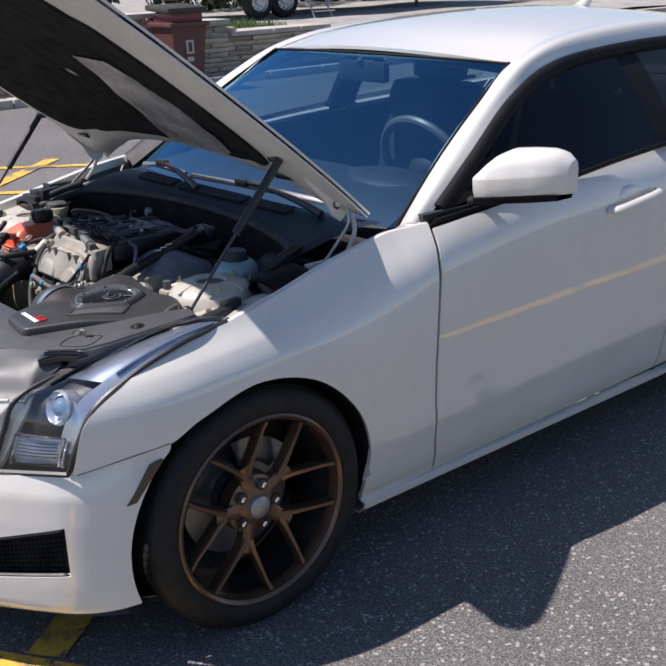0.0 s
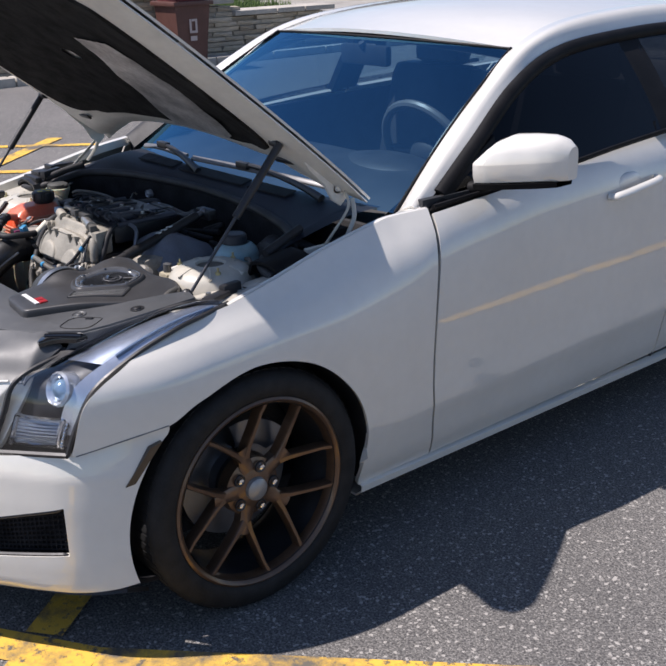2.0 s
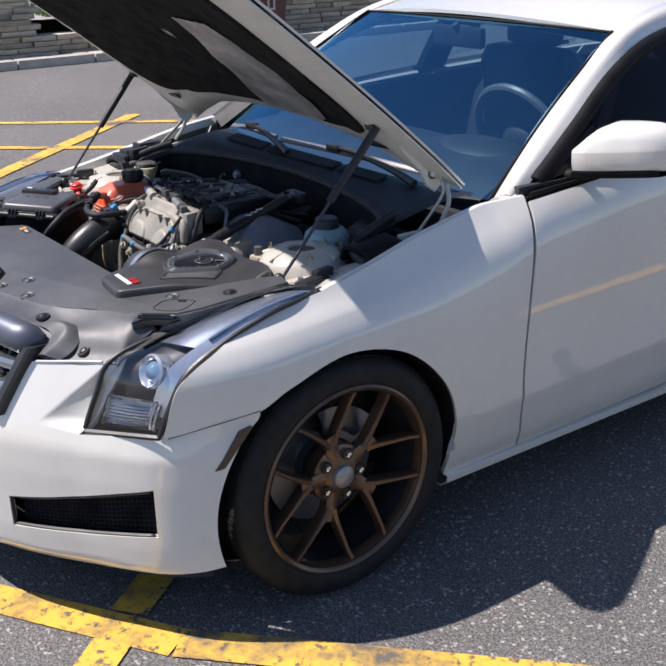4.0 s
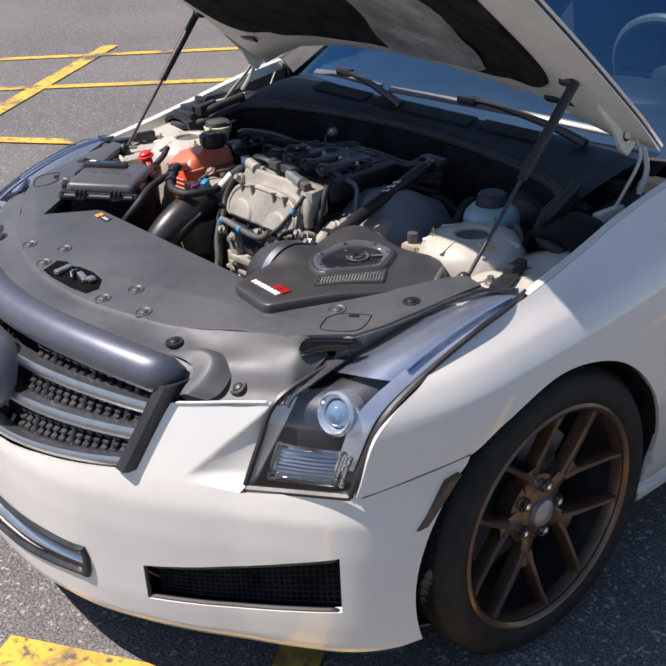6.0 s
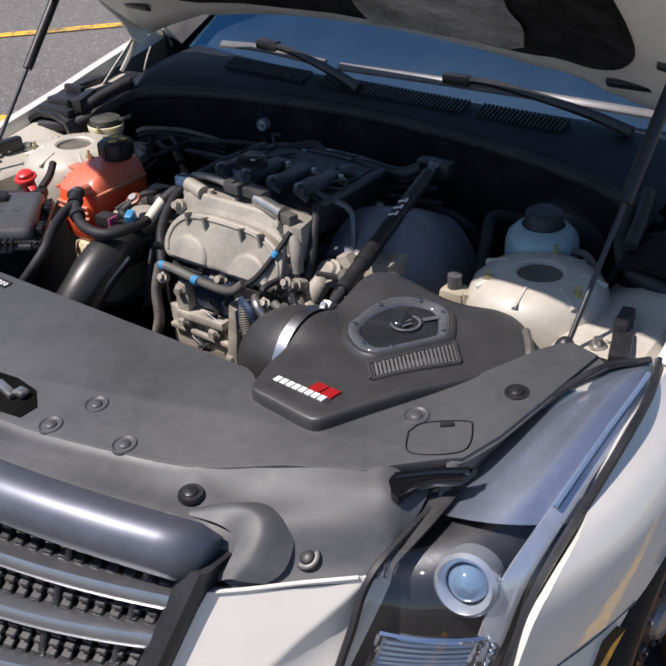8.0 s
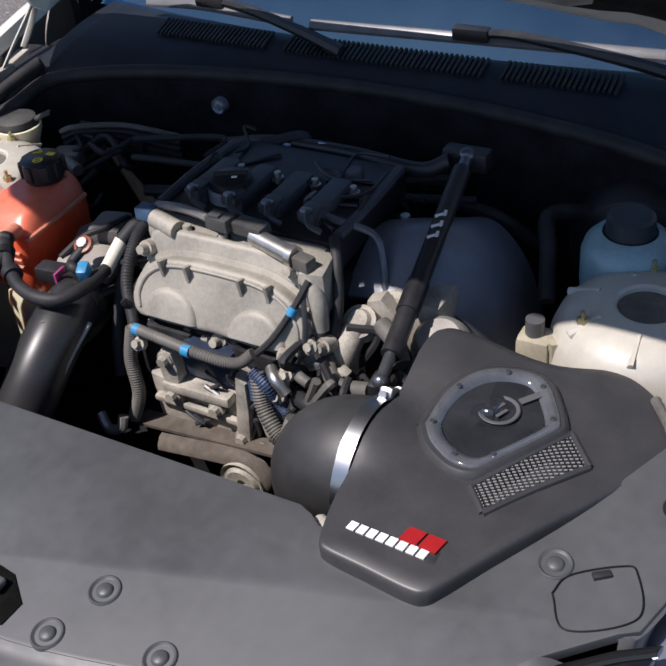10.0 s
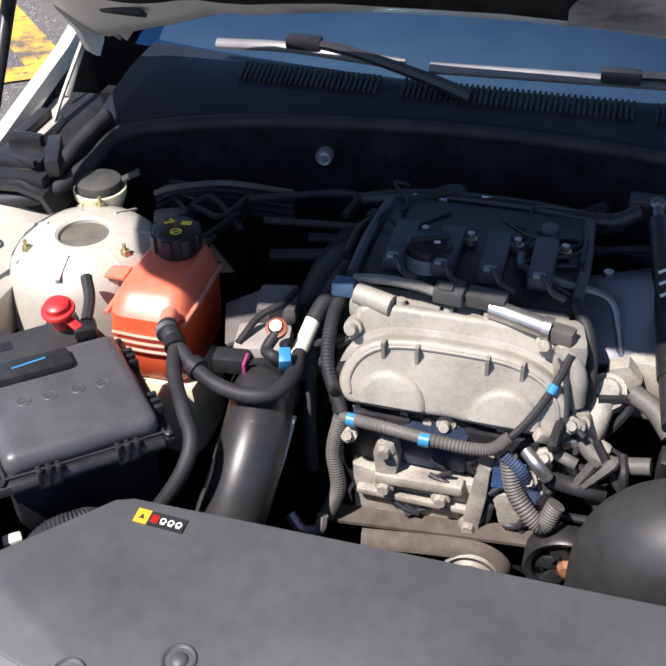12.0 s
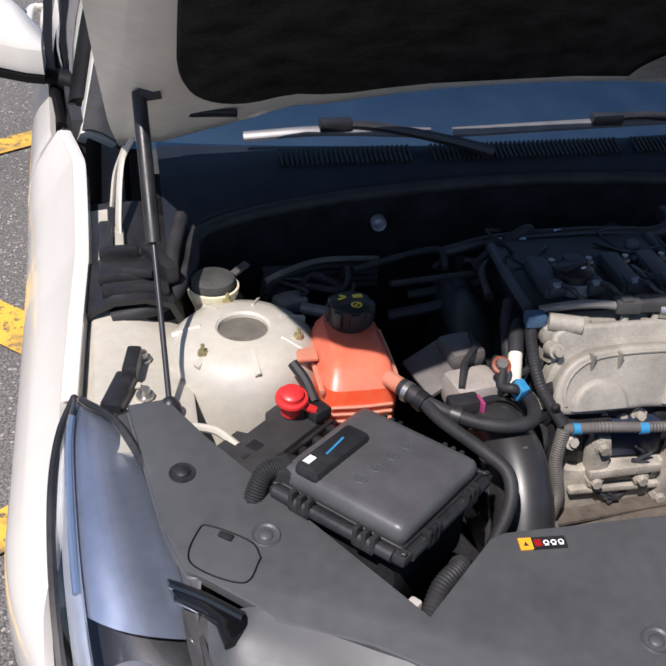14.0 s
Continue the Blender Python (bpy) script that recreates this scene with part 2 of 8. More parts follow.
def spline(pts, n):
    """Catmull-Rom through the points, n samples in all."""
    P = np.array(pts, float)
    if len(P) == 2:
        return P[0] + (P[1] - P[0]) * np.linspace(0, 1, n)[:, None]
    E = np.vstack([2 * P[0] - P[1], P, 2 * P[-1] - P[-2]])
    out = []
    for t in np.linspace(0, len(P) - 1, n):
        i = min(int(t), len(P) - 2)
        f = t - i
        a, b, c, d = E[i], E[i + 1], E[i + 2], E[i + 3]
        out.append(0.5 * (2 * b + (c - a) * f + (2 * a - 5 * b + 4 * c - d) * f * f + (3 * b - a - 3 * c + d) * f ** 3))
    return np.array(out)


def net(rows, nu, nv):
    """A smooth grid through a small net of control rows."""
    R = np.array([spline(r, nv) for r in rows])
    return np.array([spline(R[:, j], nu) for j in range(nv)]).transpose(1, 0, 2)


class Geo:
    """Collects vertices and faces of one mesh."""

    def __init__(self):
        self.v, self.f = [], []

    def add(self, verts, faces, m=None):
        o = len(self.v)
        if m is not None:
            verts = [m @ Vector(p) for p in verts]
        self.v += [tuple(p) for p in verts]
        self.f += [tuple(i + o for i in f) for f in faces]
        return self

    def grid(self, P, flip=False, keep=None, thick=0.0, wrap=False):
        nu, nv = P.shape[:2]
        verts = P.reshape(-1, 3)
        faces = []
        for i in range(nu if wrap else nu - 1):
            for j in range(nv - 1):
                if keep is None or keep(i, j):
                    i2 = (i + 1) % nu
                    q = (i * nv + j, i2 * nv + j, i2 * nv + j + 1, i * nv + j + 1)
                    faces.append(q[::-1] if flip else q)
        if thick:
            verts, faces = thicken(verts, faces, thick)
        return self.add(verts, faces)

    def bm(self, b, m=None):
        b.verts.index_update()
        self.add([v.co.copy() for v in b.verts], [[v.index for v in f.verts] for f in b.faces], m)
        b.free()
        return self

    def box(self, c, size, bevel=0.0, rot=(0, 0, 0), seg=2, m=None):
        b = bmesh.new()
        bmesh.ops.create_cube(b, size=1)
        bmesh.ops.scale(b, vec=size, verts=b.verts)
        if bevel:
            bmesh.ops.bevel(b, geom=b.edges[:], offset=min(bevel, min(size) * 0.49), segments=seg, profile=0.6, affect="EDGES")
        t = pose(*c, *rot)
        return self.bm(b, (m @ t) if m is not None else t)

    def prism(self, poly, z0, z1, bevel=0.0, m=None, seg=2):
        b = bmesh.new()
        f = b.faces.new([b.verts.new((x, y, z0)) for x, y in poly])
        f.normal_update()
        if f.normal.z > 0:
            f.normal_flip()
        r = bmesh.ops.extrude_face_region(b, geom=[f])
        bmesh.ops.translate(b, vec=(0, 0, z1 - z0), verts=[e for e in r["geom"] if isinstance(e, bmesh.types.BMVert)])
        bmesh.ops.recalc_face_normals(b, faces=b.faces)
        if bevel:
            ed = [e for e in b.edges if abs(e.verts[0].co.z - z1) < 1e-6 and abs(e.verts[1].co.z - z1) < 1e-6]
            bmesh.ops.bevel(b, geom=ed, offset=bevel, segments=seg, profile=0.6, affect="EDGES")
        return self.bm(b, m)

    def tube(self, pts, r, n=12, samples=0, caps=True, ridge=0.0, squash=1.0):
        """A pipe along a smooth line; ridge: a corrugated hose."""
        P = spline(pts, samples or max(2, (len(pts) - 1) * 8 + 1)) if len(pts) > 2 or samples else np.array(pts, float)
        R = np.interp(np.linspace(0, 1, len(P)), np.linspace(0, 1, len(r)), r) if isinstance(r, (list, tuple)) else np.full(len(P), float(r))
        ref = None
        ring = []
        for i, p in enumerate(P):
            d = Vector(P[min(i + 1, len(P) - 1)] - P[max(i - 1, 0)]).normalized()
            if ref is None:
                ref = d.orthogonal().normalized()
            ref = (ref - d * ref.dot(d)).normalized()
            s = d.cross(ref)
            rad = R[i] * (1 + (ridge if i % 2 else 0))
            ring.append([Vector(p) + (ref * math.cos(a) + s * math.sin(a) * squash) * rad for a in (2 * math.pi * k / n for k in range(n))])
        verts = [v for rg in ring for v in rg]
        faces = [(i * n + k, i * n + (k + 1) % n, (i + 1) * n + (k + 1) % n, (i + 1) * n + k) for i in range(len(P) - 1) for k in range(n)]
        if caps:
            faces += [tuple(range(n))[::-1], tuple((len(P) - 1) * n + k for k in range(n))]
        return self.add(verts, faces)

    def lathe(self, prof, m=None, n=40, arc=2 * math.pi):
        """prof: (radius, height) pairs turned round the local z axis."""
        full = abs(arc - 2 * math.pi) < 1e-6
        k = n if full else n + 1
        verts = [(r * math.cos(arc * i / n), r * math.sin(arc * i / n), h) for i in range(k) for r, h in prof]
        c = len(prof)
        faces = [(i * c + j, ((i + 1) % k) * c + j, ((i + 1) % k) * c + j + 1, i * c + j + 1) for i in range(n) for j in range(c - 1)]
        return self.add(verts, faces, m)

    def ball(self, c, size, rot=(0, 0, 0), n=24, cut=None):
        b = bmesh.new()
        bmesh.ops.create_uvsphere(b, u_segments=n, v_segments=n // 2, radius=1)
        return self.bm(b, pose(*c, *rot) @ Matrix.Diagonal((*size, 1)))

    def mirrored(self):
        g = Geo()
        g.v = [(-x, y, z) for x, y, z in self.v]
        g.f = [f[::-1] for f in self.f]
        return g

    def moved(self, m):
        g = Geo()
        g.v = [tuple(m @ Vector(p)) for p in self.v]
        g.f = list(self.f)
        return g


def thicken(verts, faces, t):
    """Gives a sheet a thickness t behind its face, with closed rims."""
    V = np.array(verts, float)
    N = np.zeros_like(V)
    edges = {}
    for f in faces:
        a, b, c, d = V[f[0]], V[f[1]], V[f[2]], V[f[-1]]
        n = np.cross(c - a, V[f[3]] - b) if len(f) == 4 else np.cross(b - a, c - a)
        for i in f:
            N[i] += n
        for i, j in zip(f, f[1:] + f[:1]):
            edges[(i, j)] = edges.get((i, j), 0) + 1
    N /= np.maximum(np.linalg.norm(N, axis=1), 1e-9)[:, None]
    o = len(V)
    allv = np.vstack([V, V - N * t])
    out = list(faces) + [tuple(i + o for i in f[::-1]) for f in faces]
    out += [(j, i, i + o, j + o) for (i, j) in edges if (j, i) not in edges]
    return allv, out


def part(name, geo, material, parent=None, label="", sharp=38.0):
    """Links a mesh as one object under a thing or a part."""
    me = bpy.data.meshes.new(name)
    me.from_pydata([tuple(map(float, v)) for v in geo.v], [], geo.f)
    me.validate()
    me.materials.append(material)
    me.polygons.foreach_set("use_smooth", [True] * len(me.polygons))
    me.set_sharp_from_angle(angle=radians(sharp))
    ob = new(name, me)
    if parent:
        ob.parent = parent
        ob.matrix_parent_inverse = Matrix.Translation(-HOME[parent.name])
    HOME[ob.name] = Vector((0, 0, 0))
    if label:
        tagged(ob, label)
    return ob


HOME = {}


def thing(name, base, label, category, group="", kind=""):
    """An Empty at the base of a thing, for its parts to hang on."""
    ob = new(name)
    ob.location = base
    ob.empty_display_size = 0.1
    HOME[ob.name] = Vector(base)
    return tagged(ob, label, category, group, kind)


def both(name, geo, material, parent, label=""):
    """A part and its mirror image on the other flank."""
    return part(name, geo, material, parent, label), part(name, geo.mirrored(), material, parent, label)


def lettering(name, body, size, m, material, parent, depth=0.0006, label="", shear=0.0, bold=0.0, spread=1.0):
    """Raised letters from the built-in font, lying in the local xy plane of m."""
    cu = bpy.data.curves.new(name, "FONT")
    cu.body, cu.size, cu.extrude, cu.shear, cu.offset, cu.space_character = body, size, depth, shear, bold, spread
    cu.align_x, cu.align_y = "CENTER", "CENTER"
    tmp = new(name, cu)
    me = bpy.data.meshes.new_from_object(tmp)
    bpy.data.objects.remove(tmp)
    g = Geo()
    g.add([v.co.copy() for v in me.vertices], [tuple(p.vertices) for p in me.polygons], m)
    bpy.data.meshes.remove(me)
    return part(name, g, material, parent, label)

# ---- the ground and the far side of the lot ----
g = Geo()
xs = sorted({-400, -160, -60, -25, -10.42, *[-10 + 0.5 * i for i in range(29)], 6, 12, 30, 100, 400})
ys = sorted({-400, -120, -40, -12, *[-6 + 0.75 * i for i in range(25)], 20, 40, 120, 400})
P = np.array([[(x, y, 0.0) for y in ys] for x in xs], float)
g.grid(P)
tagged(part("ground", g, ASPHALT), "weathered grey asphalt of a parking lot with pale chips", "asphalt", kind="structure")


LINES = []


def painted_line(a, b, width):
    z = 0.004 + 0.0007 * len(LINES)
    LINES.append(a)
    d = Vector((b[0] - a[0], b[1] - a[1], 0)).normalized()
    s = Vector((-d.y, d.x, 0)) * width / 2
    n = 24
    G = Geo()
    P = np.array([[tuple(Vector((*a, z)) + (Vector((*b, z)) - Vector((*a, z))) * i / n + s * k) for k in (-1, 0, 1)] for i in range(n + 1)])
    G.grid(P, flip=True)
    return tagged(part("painted_line", G, LINE), "worn yellow parking line painted on the asphalt", "road marking", "parking lines")


painted_line((0.10, -0.93), (0.80, -0.475), 0.105)
painted_line((0.80, -0.475), (2.6, 1.30), 0.105)
painted_line((0.70, -0.60), (1.50, -1.60), 0.10)
painted_line((-0.25, 0.60), (0.62, -0.52), 0.10)
painted_line((-7.6, 0.32), (-4.4, 4.25), 0.10)
painted_line((-6.6, -0.1), (-3.0, 4.1), 0.10)
painted_line((-6.1, 2.75), (-3.2, -0.55), 0.13)
painted_line((-5.4, -0.2), (-2.3, 2.10), 0.10)
painted_line((-2.75, 1.75), (-0.45, 3.20), 0.13)
painted_line((-3.05, 3.35), (-0.75, 1.12), 0.16)
painted_line((-1.62, 0.15), (-0.4, 1.05), 0.12)
painted_line((2.02, 1.75), (2.10, 4.6), 0.10)

rng = random.Random(5)


def wall_height(y):
    return 0.93 if y < 3.5 else 0.36 if y < 4.9 else 0.95 if y < 7.0 else 0.80 if y < 7.7 else 0.62 if y < 9.6 else 0.5


wall_core = Geo()
for a, b in ((-8, 3.5), (3.5, 4.9), (4.9, 7.0), (7.0, 7.7), (7.7, 9.6), (9.6, 26)):
    h = wall_height((a + b) / 2)
    wall_core.box((-10.68, (a + b) / 2, h / 2 - 0.05), (0.44, b - a, h + 0.02), 0)
stone_wall = tagged(part("wall_garden", wall_core, CONCRETE), "low retaining wall of stacked split stone", "stone wall", kind="structure")
stone_meshes = []
for k in range(8):
    sg = Geo()
    sg.box((0, 0, 0), (0.16, 1, 1), 0.0)
    sg.v = [(x + rng.uniform(-0.018, 0.018), y + rng.uniform(-0.02, 0.02), z + rng.uniform(-0.08, 0.08)) for x, y, z in sg.v]
    me = bpy.data.meshes.new("stone")
    me.from_pydata(sg.v, [], sg.f)
    me.materials.append(STONE)
    stone_meshes.append(me)
far_stones = Geo()
count = 0
course = 0.068
for row in range(14):
    y = -2.5 - rng.uniform(0, 0.3)
    z = course * (row + 0.5)
    while y < 15:
        length = rng.uniform(0.25, 0.62)
        if z + course * 0.4 < wall_height(y + length / 2):
            xx = -10.44 + rng.uniform(-0.03, 0.03) - row * 0.006
            if 2.6 < y < 9.4 and count < 300:
                ob = new("stone", stone_meshes[rng.randrange(8)])
                ob.location, ob.scale = (xx, y + length / 2, z), (1, length * 0.97, course * 0.86)
                ob.parent = stone_wall
                count += 1
            else:
                far_stones.box((xx, y + length / 2, z), (0.16, length * 0.97, course * 0.86))
        y += length
tagged(part("stonework", far_stones, STONE, stone_wall, "", 20), kind="stuff")
for a, b in ((4.9, 7.0), (7.0, 7.7), (7.7, 9.6)):
    y = a
    while y < b - 0.05:
        w = min(rng.uniform(0.5, 0.9), b - y)
        cg = Geo().box((-10.62, y + w / 2, wall_height(y + 0.02) + 0.035), (0.56, w - 0.015, 0.07), 0.012)
        part("capstone", cg, CONCRETE, stone_wall)
        y += w
kerb = Geo()
for i in range(18):
    kerb.box((-10.12, -2.4 + i * 1.0, 0.045), (0.28, 0.985, 0.13), 0.02)
tagged(part("kerb", kerb, CONCRETE), "pale concrete kerb strip along the stone wall", "kerb", kind="structure")

up = Geo()
P = np.array([[(x, y, 0.50 + 0.012 * (-10.9 - x) + 0.02 * math.sin(y * 1.7 + x)) for y in np.linspace(-8, 60, 40)] for x in np.linspace(-45, -10.7, 24)])
up.grid(P)
tagged(part("upper_yard", up, mat("pale_gravel", (0.30, 0.285, 0.26), 0.9, var=0.25, scale=3, bump=0.5, bump_scale=50)),
       "pale gravel yard above the stone wall", "yard", kind="structure")


def grass_patch(name, centre, size, n, label):
    G = Geo()
    r = random.Random(n)
    for _ in range(n):
        x, y = centre[0] + r.uniform(-1, 1) * size[0], centre[1] + r.uniform(-1, 1) * size[1]
        z = 0.50 + 0.012 * (-10.9 - x)
        h, a = r.uniform(0.06, 0.2), r.uniform(0, 6.3)
        dx, dy = 0.02 * math.cos(a), 0.02 * math.sin(a)
        lean = r.uniform(-0.06, 0.06)
        G.add([(x - dx, y - dy, z - 0.04), (x + dx, y + dy, z - 0.04), (x + lean, y + lean, z + h)], [(0, 1, 2)])
    return tagged(part(name, G, GRASS), label, "grass", kind="stuff")


grass_patch("grass_patch", (-13.2, 9.6), (1.0, 0.7), 1500, "bright green tuft of lawn on the gravel yard")
grass_patch("grass_patch", (-11.6, 4.4), (0.6, 0.5), 700, "green tuft of grass beside the garden steps")
steps = thing("garden_steps", (-11.2, 3.4, 0.3), "weathered concrete garden steps beside the wall", "steps")
for i in range(5):
    part("step", Geo().box((-10.75 - i * 0.32, 3.1 - 0.03 * i, 0.30 + i * 0.17), (0.40, 0.9, 0.09), 0.015), CONCRETE, steps)


def foliage(name, centre, size, n, material, label, leaf=0.05):
    G = Geo()
    r = random.Random(n)
    for _ in range(n):
        d = Vector((r.gauss(0, 1), r.gauss(0, 1), r.gauss(0, 1))).normalized()
        k = r.uniform(0.72, 1.02) * (1 + 0.14 * noise.noise(d * 3 + Vector(centre)))
        p = Vector((centre[0] + d.x * size[0] * k, centre[1] + d.y * size[1] * k, centre[2] + d.z * size[2] * k))
        q = Euler((r.uniform(0, 6), r.uniform(0, 6), r.uniform(0, 6))).to_matrix()
        s = leaf * r.uniform(0.6, 1.4)
        G.add([p + q @ Vector(c) * s for c in ((-1, 0, 0), (-0.1, 0.55, 0.12), (1, 0, 0), (-0.1, -0.55, 0.12))], [(0, 1, 2, 3)])
    ob = thing(name, (centre[0], centre[1], centre[2] - size[2]), label, "bush")
    part("leaves", G, material, ob)
    stem = Geo()
    for _ in range(9):
        e = (centre[0] + r.uniform(-0.6, 0.6) * size[0], centre[1] + r.uniform(-0.6, 0.6) * size[1], centre[2] + r.uniform(0, 0.6) * size[2])
        stem.tube([(centre[0], centre[1], centre[2] - size[2]), tuple((Vector(centre) + Vector(e)) / 2 + Vector((0, 0, -0.15))), e], [0.035, 0.01], 6)
    part("stem", stem, mat("bush_bark", (0.10, 0.07, 0.045), 0.9, var=0.3, scale=12, bump=0.4, bump_scale=60), ob)
    return ob


for i, (c, s, k) in enumerate((((-15.2, 20.4, 1.0), (0.8, 0.9, 0.65), 1500), ((-15.0, 23.2, 0.9), (0.8, 0.8, 0.5), 1300))):
    foliage("hedge_bush", c, s, k + i, LEAF, "sunlit bright green bush at the yard's edge", 0.085)
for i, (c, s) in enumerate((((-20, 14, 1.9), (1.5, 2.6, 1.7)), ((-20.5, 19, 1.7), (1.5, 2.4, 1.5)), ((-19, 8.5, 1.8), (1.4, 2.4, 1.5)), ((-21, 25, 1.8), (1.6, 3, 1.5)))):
    foliage("dark_hedge", c, s, 2200 + i, LEAFDARK, "hedge behind the yard with shade put into its leaf colour", 0.13)

# brown wheeled bin in front of the wall
bin_ = thing("wheeled_bin", (-9.85, 6.5, 0), "brown plastic wheeled bin standing by the wall", "trash bin")
bg_ = Geo()
lo, hi = 0.21, 0.27
rings = []
for z, h in ((0.05, lo), (0.5, 0.24), (0.86, hi)):
    rings.append([(-9.85 + sx * h, 6.5 + sy * h, z) for sx, sy in ((-1, -1), (1, -1), (1, 1), (-1, 1))])
for a, b in zip(rings, rings[1:]):
    for k in range(4):
        bg_.add([a[k], a[(k + 1) % 4], b[(k + 1) % 4], b[k]], [(0, 1, 2, 3)])
bg_.add(rings[0], [(3, 2, 1, 0)])
part("body", bg_, BINBROWN, bin_)
part("rim", Geo().box((-9.85, 6.5, 0.88), (0.62, 0.62, 0.06), 0.015), BINBROWN, bin_)
part("liner_bag", Geo().box((-9.85, 6.5, 0.97), (0.50, 0.50, 0.14), 0.05), mat("maroon_bag", (0.17, 0.03, 0.035), 0.3, var=0.3, scale=14, bump=0.6, bump_scale=18), bin_)
part("lid", Geo().box((-9.88, 6.5, 1.08), (0.60, 0.62, 0.08), 0.03, (0, 4, 0)), mat("dark_bin_lid", (0.04, 0.035, 0.02), 0.5, var=0.2, scale=8), bin_, "dark lid")
part("handle", Geo().tube([(-10.2, 6.28, 0.9), (-10.25, 6.28, 0.95), (-10.25, 6.72, 0.95), (-10.2, 6.72, 0.9)], 0.018, 8), BINBROWN, bin_)
mk = Geo()
for y0, y1, z0, z1 in ((-0.06, -0.03, 0.5, 0.68), (0.03, 0.06, 0.5, 0.68), (-0.03, 0.03, 0.5, 0.53), (-0.03, 0.03, 0.65, 0.68), (-0.05, 0.05, 0.40, 0.46)):
    mk.box((-9.585 - (0.6 - z0) * 0.06, 6.5 + (y0 + y1) / 2, (z0 + z1) / 2), (0.006, y1 - y0, z1 - z0))
part("printed_mark", mk, mat("faded_print", (0.5, 0.42, 0.4), 0.6), bin_)
for s in (-1, 1):
    part("wheel", Geo().tube([(-10.08, 6.5 + s * 0.20, 0.10), (-10.08, 6.5 + s * 0.27, 0.10)], 0.10, 20), RUBBER, bin_)

# camper trailer parked on the yard
trailer = thing("camper_trailer", (-15.3, 13.5, 0.55), "dark underside of a parked camper trailer with twin wheels", "trailer")
part("body", Geo().box((-16.4, 14.5, 2.25), (2.2, 7.4, 1.9), 0.1), CAMPER, trailer)
part("chassis", Geo().box((-16.3, 14.5, 1.18), (1.9, 7.0, 0.16), 0.02), BLACK, trailer)
for yy in (11.68, 12.34):
    wm = Matrix.Translation((-15.15, yy, 0.90)) @ Matrix.Rotation(math.pi / 2, 4, "Y")
    w = part("tyre", Geo().lathe([(0.2, -0.1), (0.28, -0.11), (0.335, -0.08), (0.345, 0), (0.335, 0.08), (0.28, 0.11), (0.2, 0.1)], wm, 32), TYRE, trailer)
    rg = Geo().lathe([(0.0, 0.05), (0.06, 0.06), (0.07, 0.03), (0.17, 0.05), (0.20, 0.10), (0.205, 0.11)], wm, 32)
    for k in range(8):
        a = k * math.pi / 4
        rg.box((0.125 * math.cos(a), 0.125 * math.sin(a), 0.06), (0.03, 0.03, 0.02), 0.004, m=wm)
    part("rim", rg, STEEL, w, "silver steel rim")
part("jack", Geo().tube([(-15.6, 16.6, 0.55), (-15.6, 16.6, 1.2)], 0.04, 8), BLACK, trailer)
for yy in (12.5, 12.95):
    part("step_rail", Geo().tube([(-14.3, yy, 0.52), (-14.75, yy, 1.25)], 0.022, 8), STEEL, trailer, "pale folding step rail")
for k in range(3):
    part("step_tread", Geo().box((-14.35 - k * 0.15, 12.72, 0.68 + k * 0.24), (0.22, 0.5, 0.025), 0.006), STEEL, trailer)

# ---- the car ----
car = thing("sedan_car", (0, 1.4, 0), "pearl white four-door sedan with its hood propped open", "car")

ZS = [0.10, 0.15, 0.20, 0.26, 0.40, 0.55, 0.66, 0.76, 0.83, 0.88, 0.93, 1.0, 1.1]
XS = [0.765, 0.80, 0.838, 0.858, 0.882, 0.894, 0.897, 0.888, 0.862, 0.82, 0.785, 0.755, 0.735]


def side_x(y, z):
    """Half width of the body at a station y and height z."""
    k = np.interp(y, [-0.5, -0.3, -0.04, 0.25, 0.5, 0.63, 1.0, 1.3, 2.2, 3.2], [0.14, 0.12, 0.085, 0.05, -0.006, -0.055, -0.105, -0.12, -0.115, -0.07])
    s = min(1, max(0, (z - 0.58) / 0.22))
    zz = z + k * s * s * (3 - 2 * s)
    i = np.interp(zz, ZS, np.arange(len(ZS)))
    x = np.interp(i, np.arange(len(XS)), XS)
    x = (x + np.interp(min(len(XS) - 1, i + 0.35), np.arange(len(XS)), XS) + np.interp(max(0, i - 0.35), np.arange(len(XS)), XS)) / 3
    if y < -0.15:
        x -= ((y + 0.15) / 0.32) ** 2 * 0.085
    if y > 2.9:
        x -= ((y - 2.9) / 0.95) ** 2 * 0.11
    # swage line that runs along the doors
    x += 0.006 * math.exp(-((z - (0.36 + 0.03 * y)) / 0.035) ** 2) * min(1, max(0, (y - 0.3) / 0.4))
    return float(x)


def flank(pairs, nu, nv, thick=0.012, bow0=0.0, bow1=0.0):
    """A body panel between a lower and an upper line of (y, z)."""
    lowr = spline([(a, b) for a, b, _, _ in pairs], nu)
    uppr = spline([(c, d) for _, _, c, d in pairs], nu)
    P = np.zeros((nu, nv, 3))
    for i in range(nu):
        for j in range(nv):
            f = j / (nv - 1)
            y, z = lowr[i] * (1 - f) + uppr[i] * f
            u = i / (nu - 1)
            y -= math.sin(math.pi * f) * (bow0 * max(0, 1 - u / 0.4) + bow1 * max(0, (u - 0.82) / 0.18))
            P[i, j] = (side_x(y, z), y, z)
    return Geo().grid(P, thick=thick)


AC, AZ, AR = -0.015, 0.305, 0.363


def arc(deg, yc=AC, r=AR):
    return (yc + r * math.cos(radians(deg)), AZ + r * math.sin(radians(deg)))


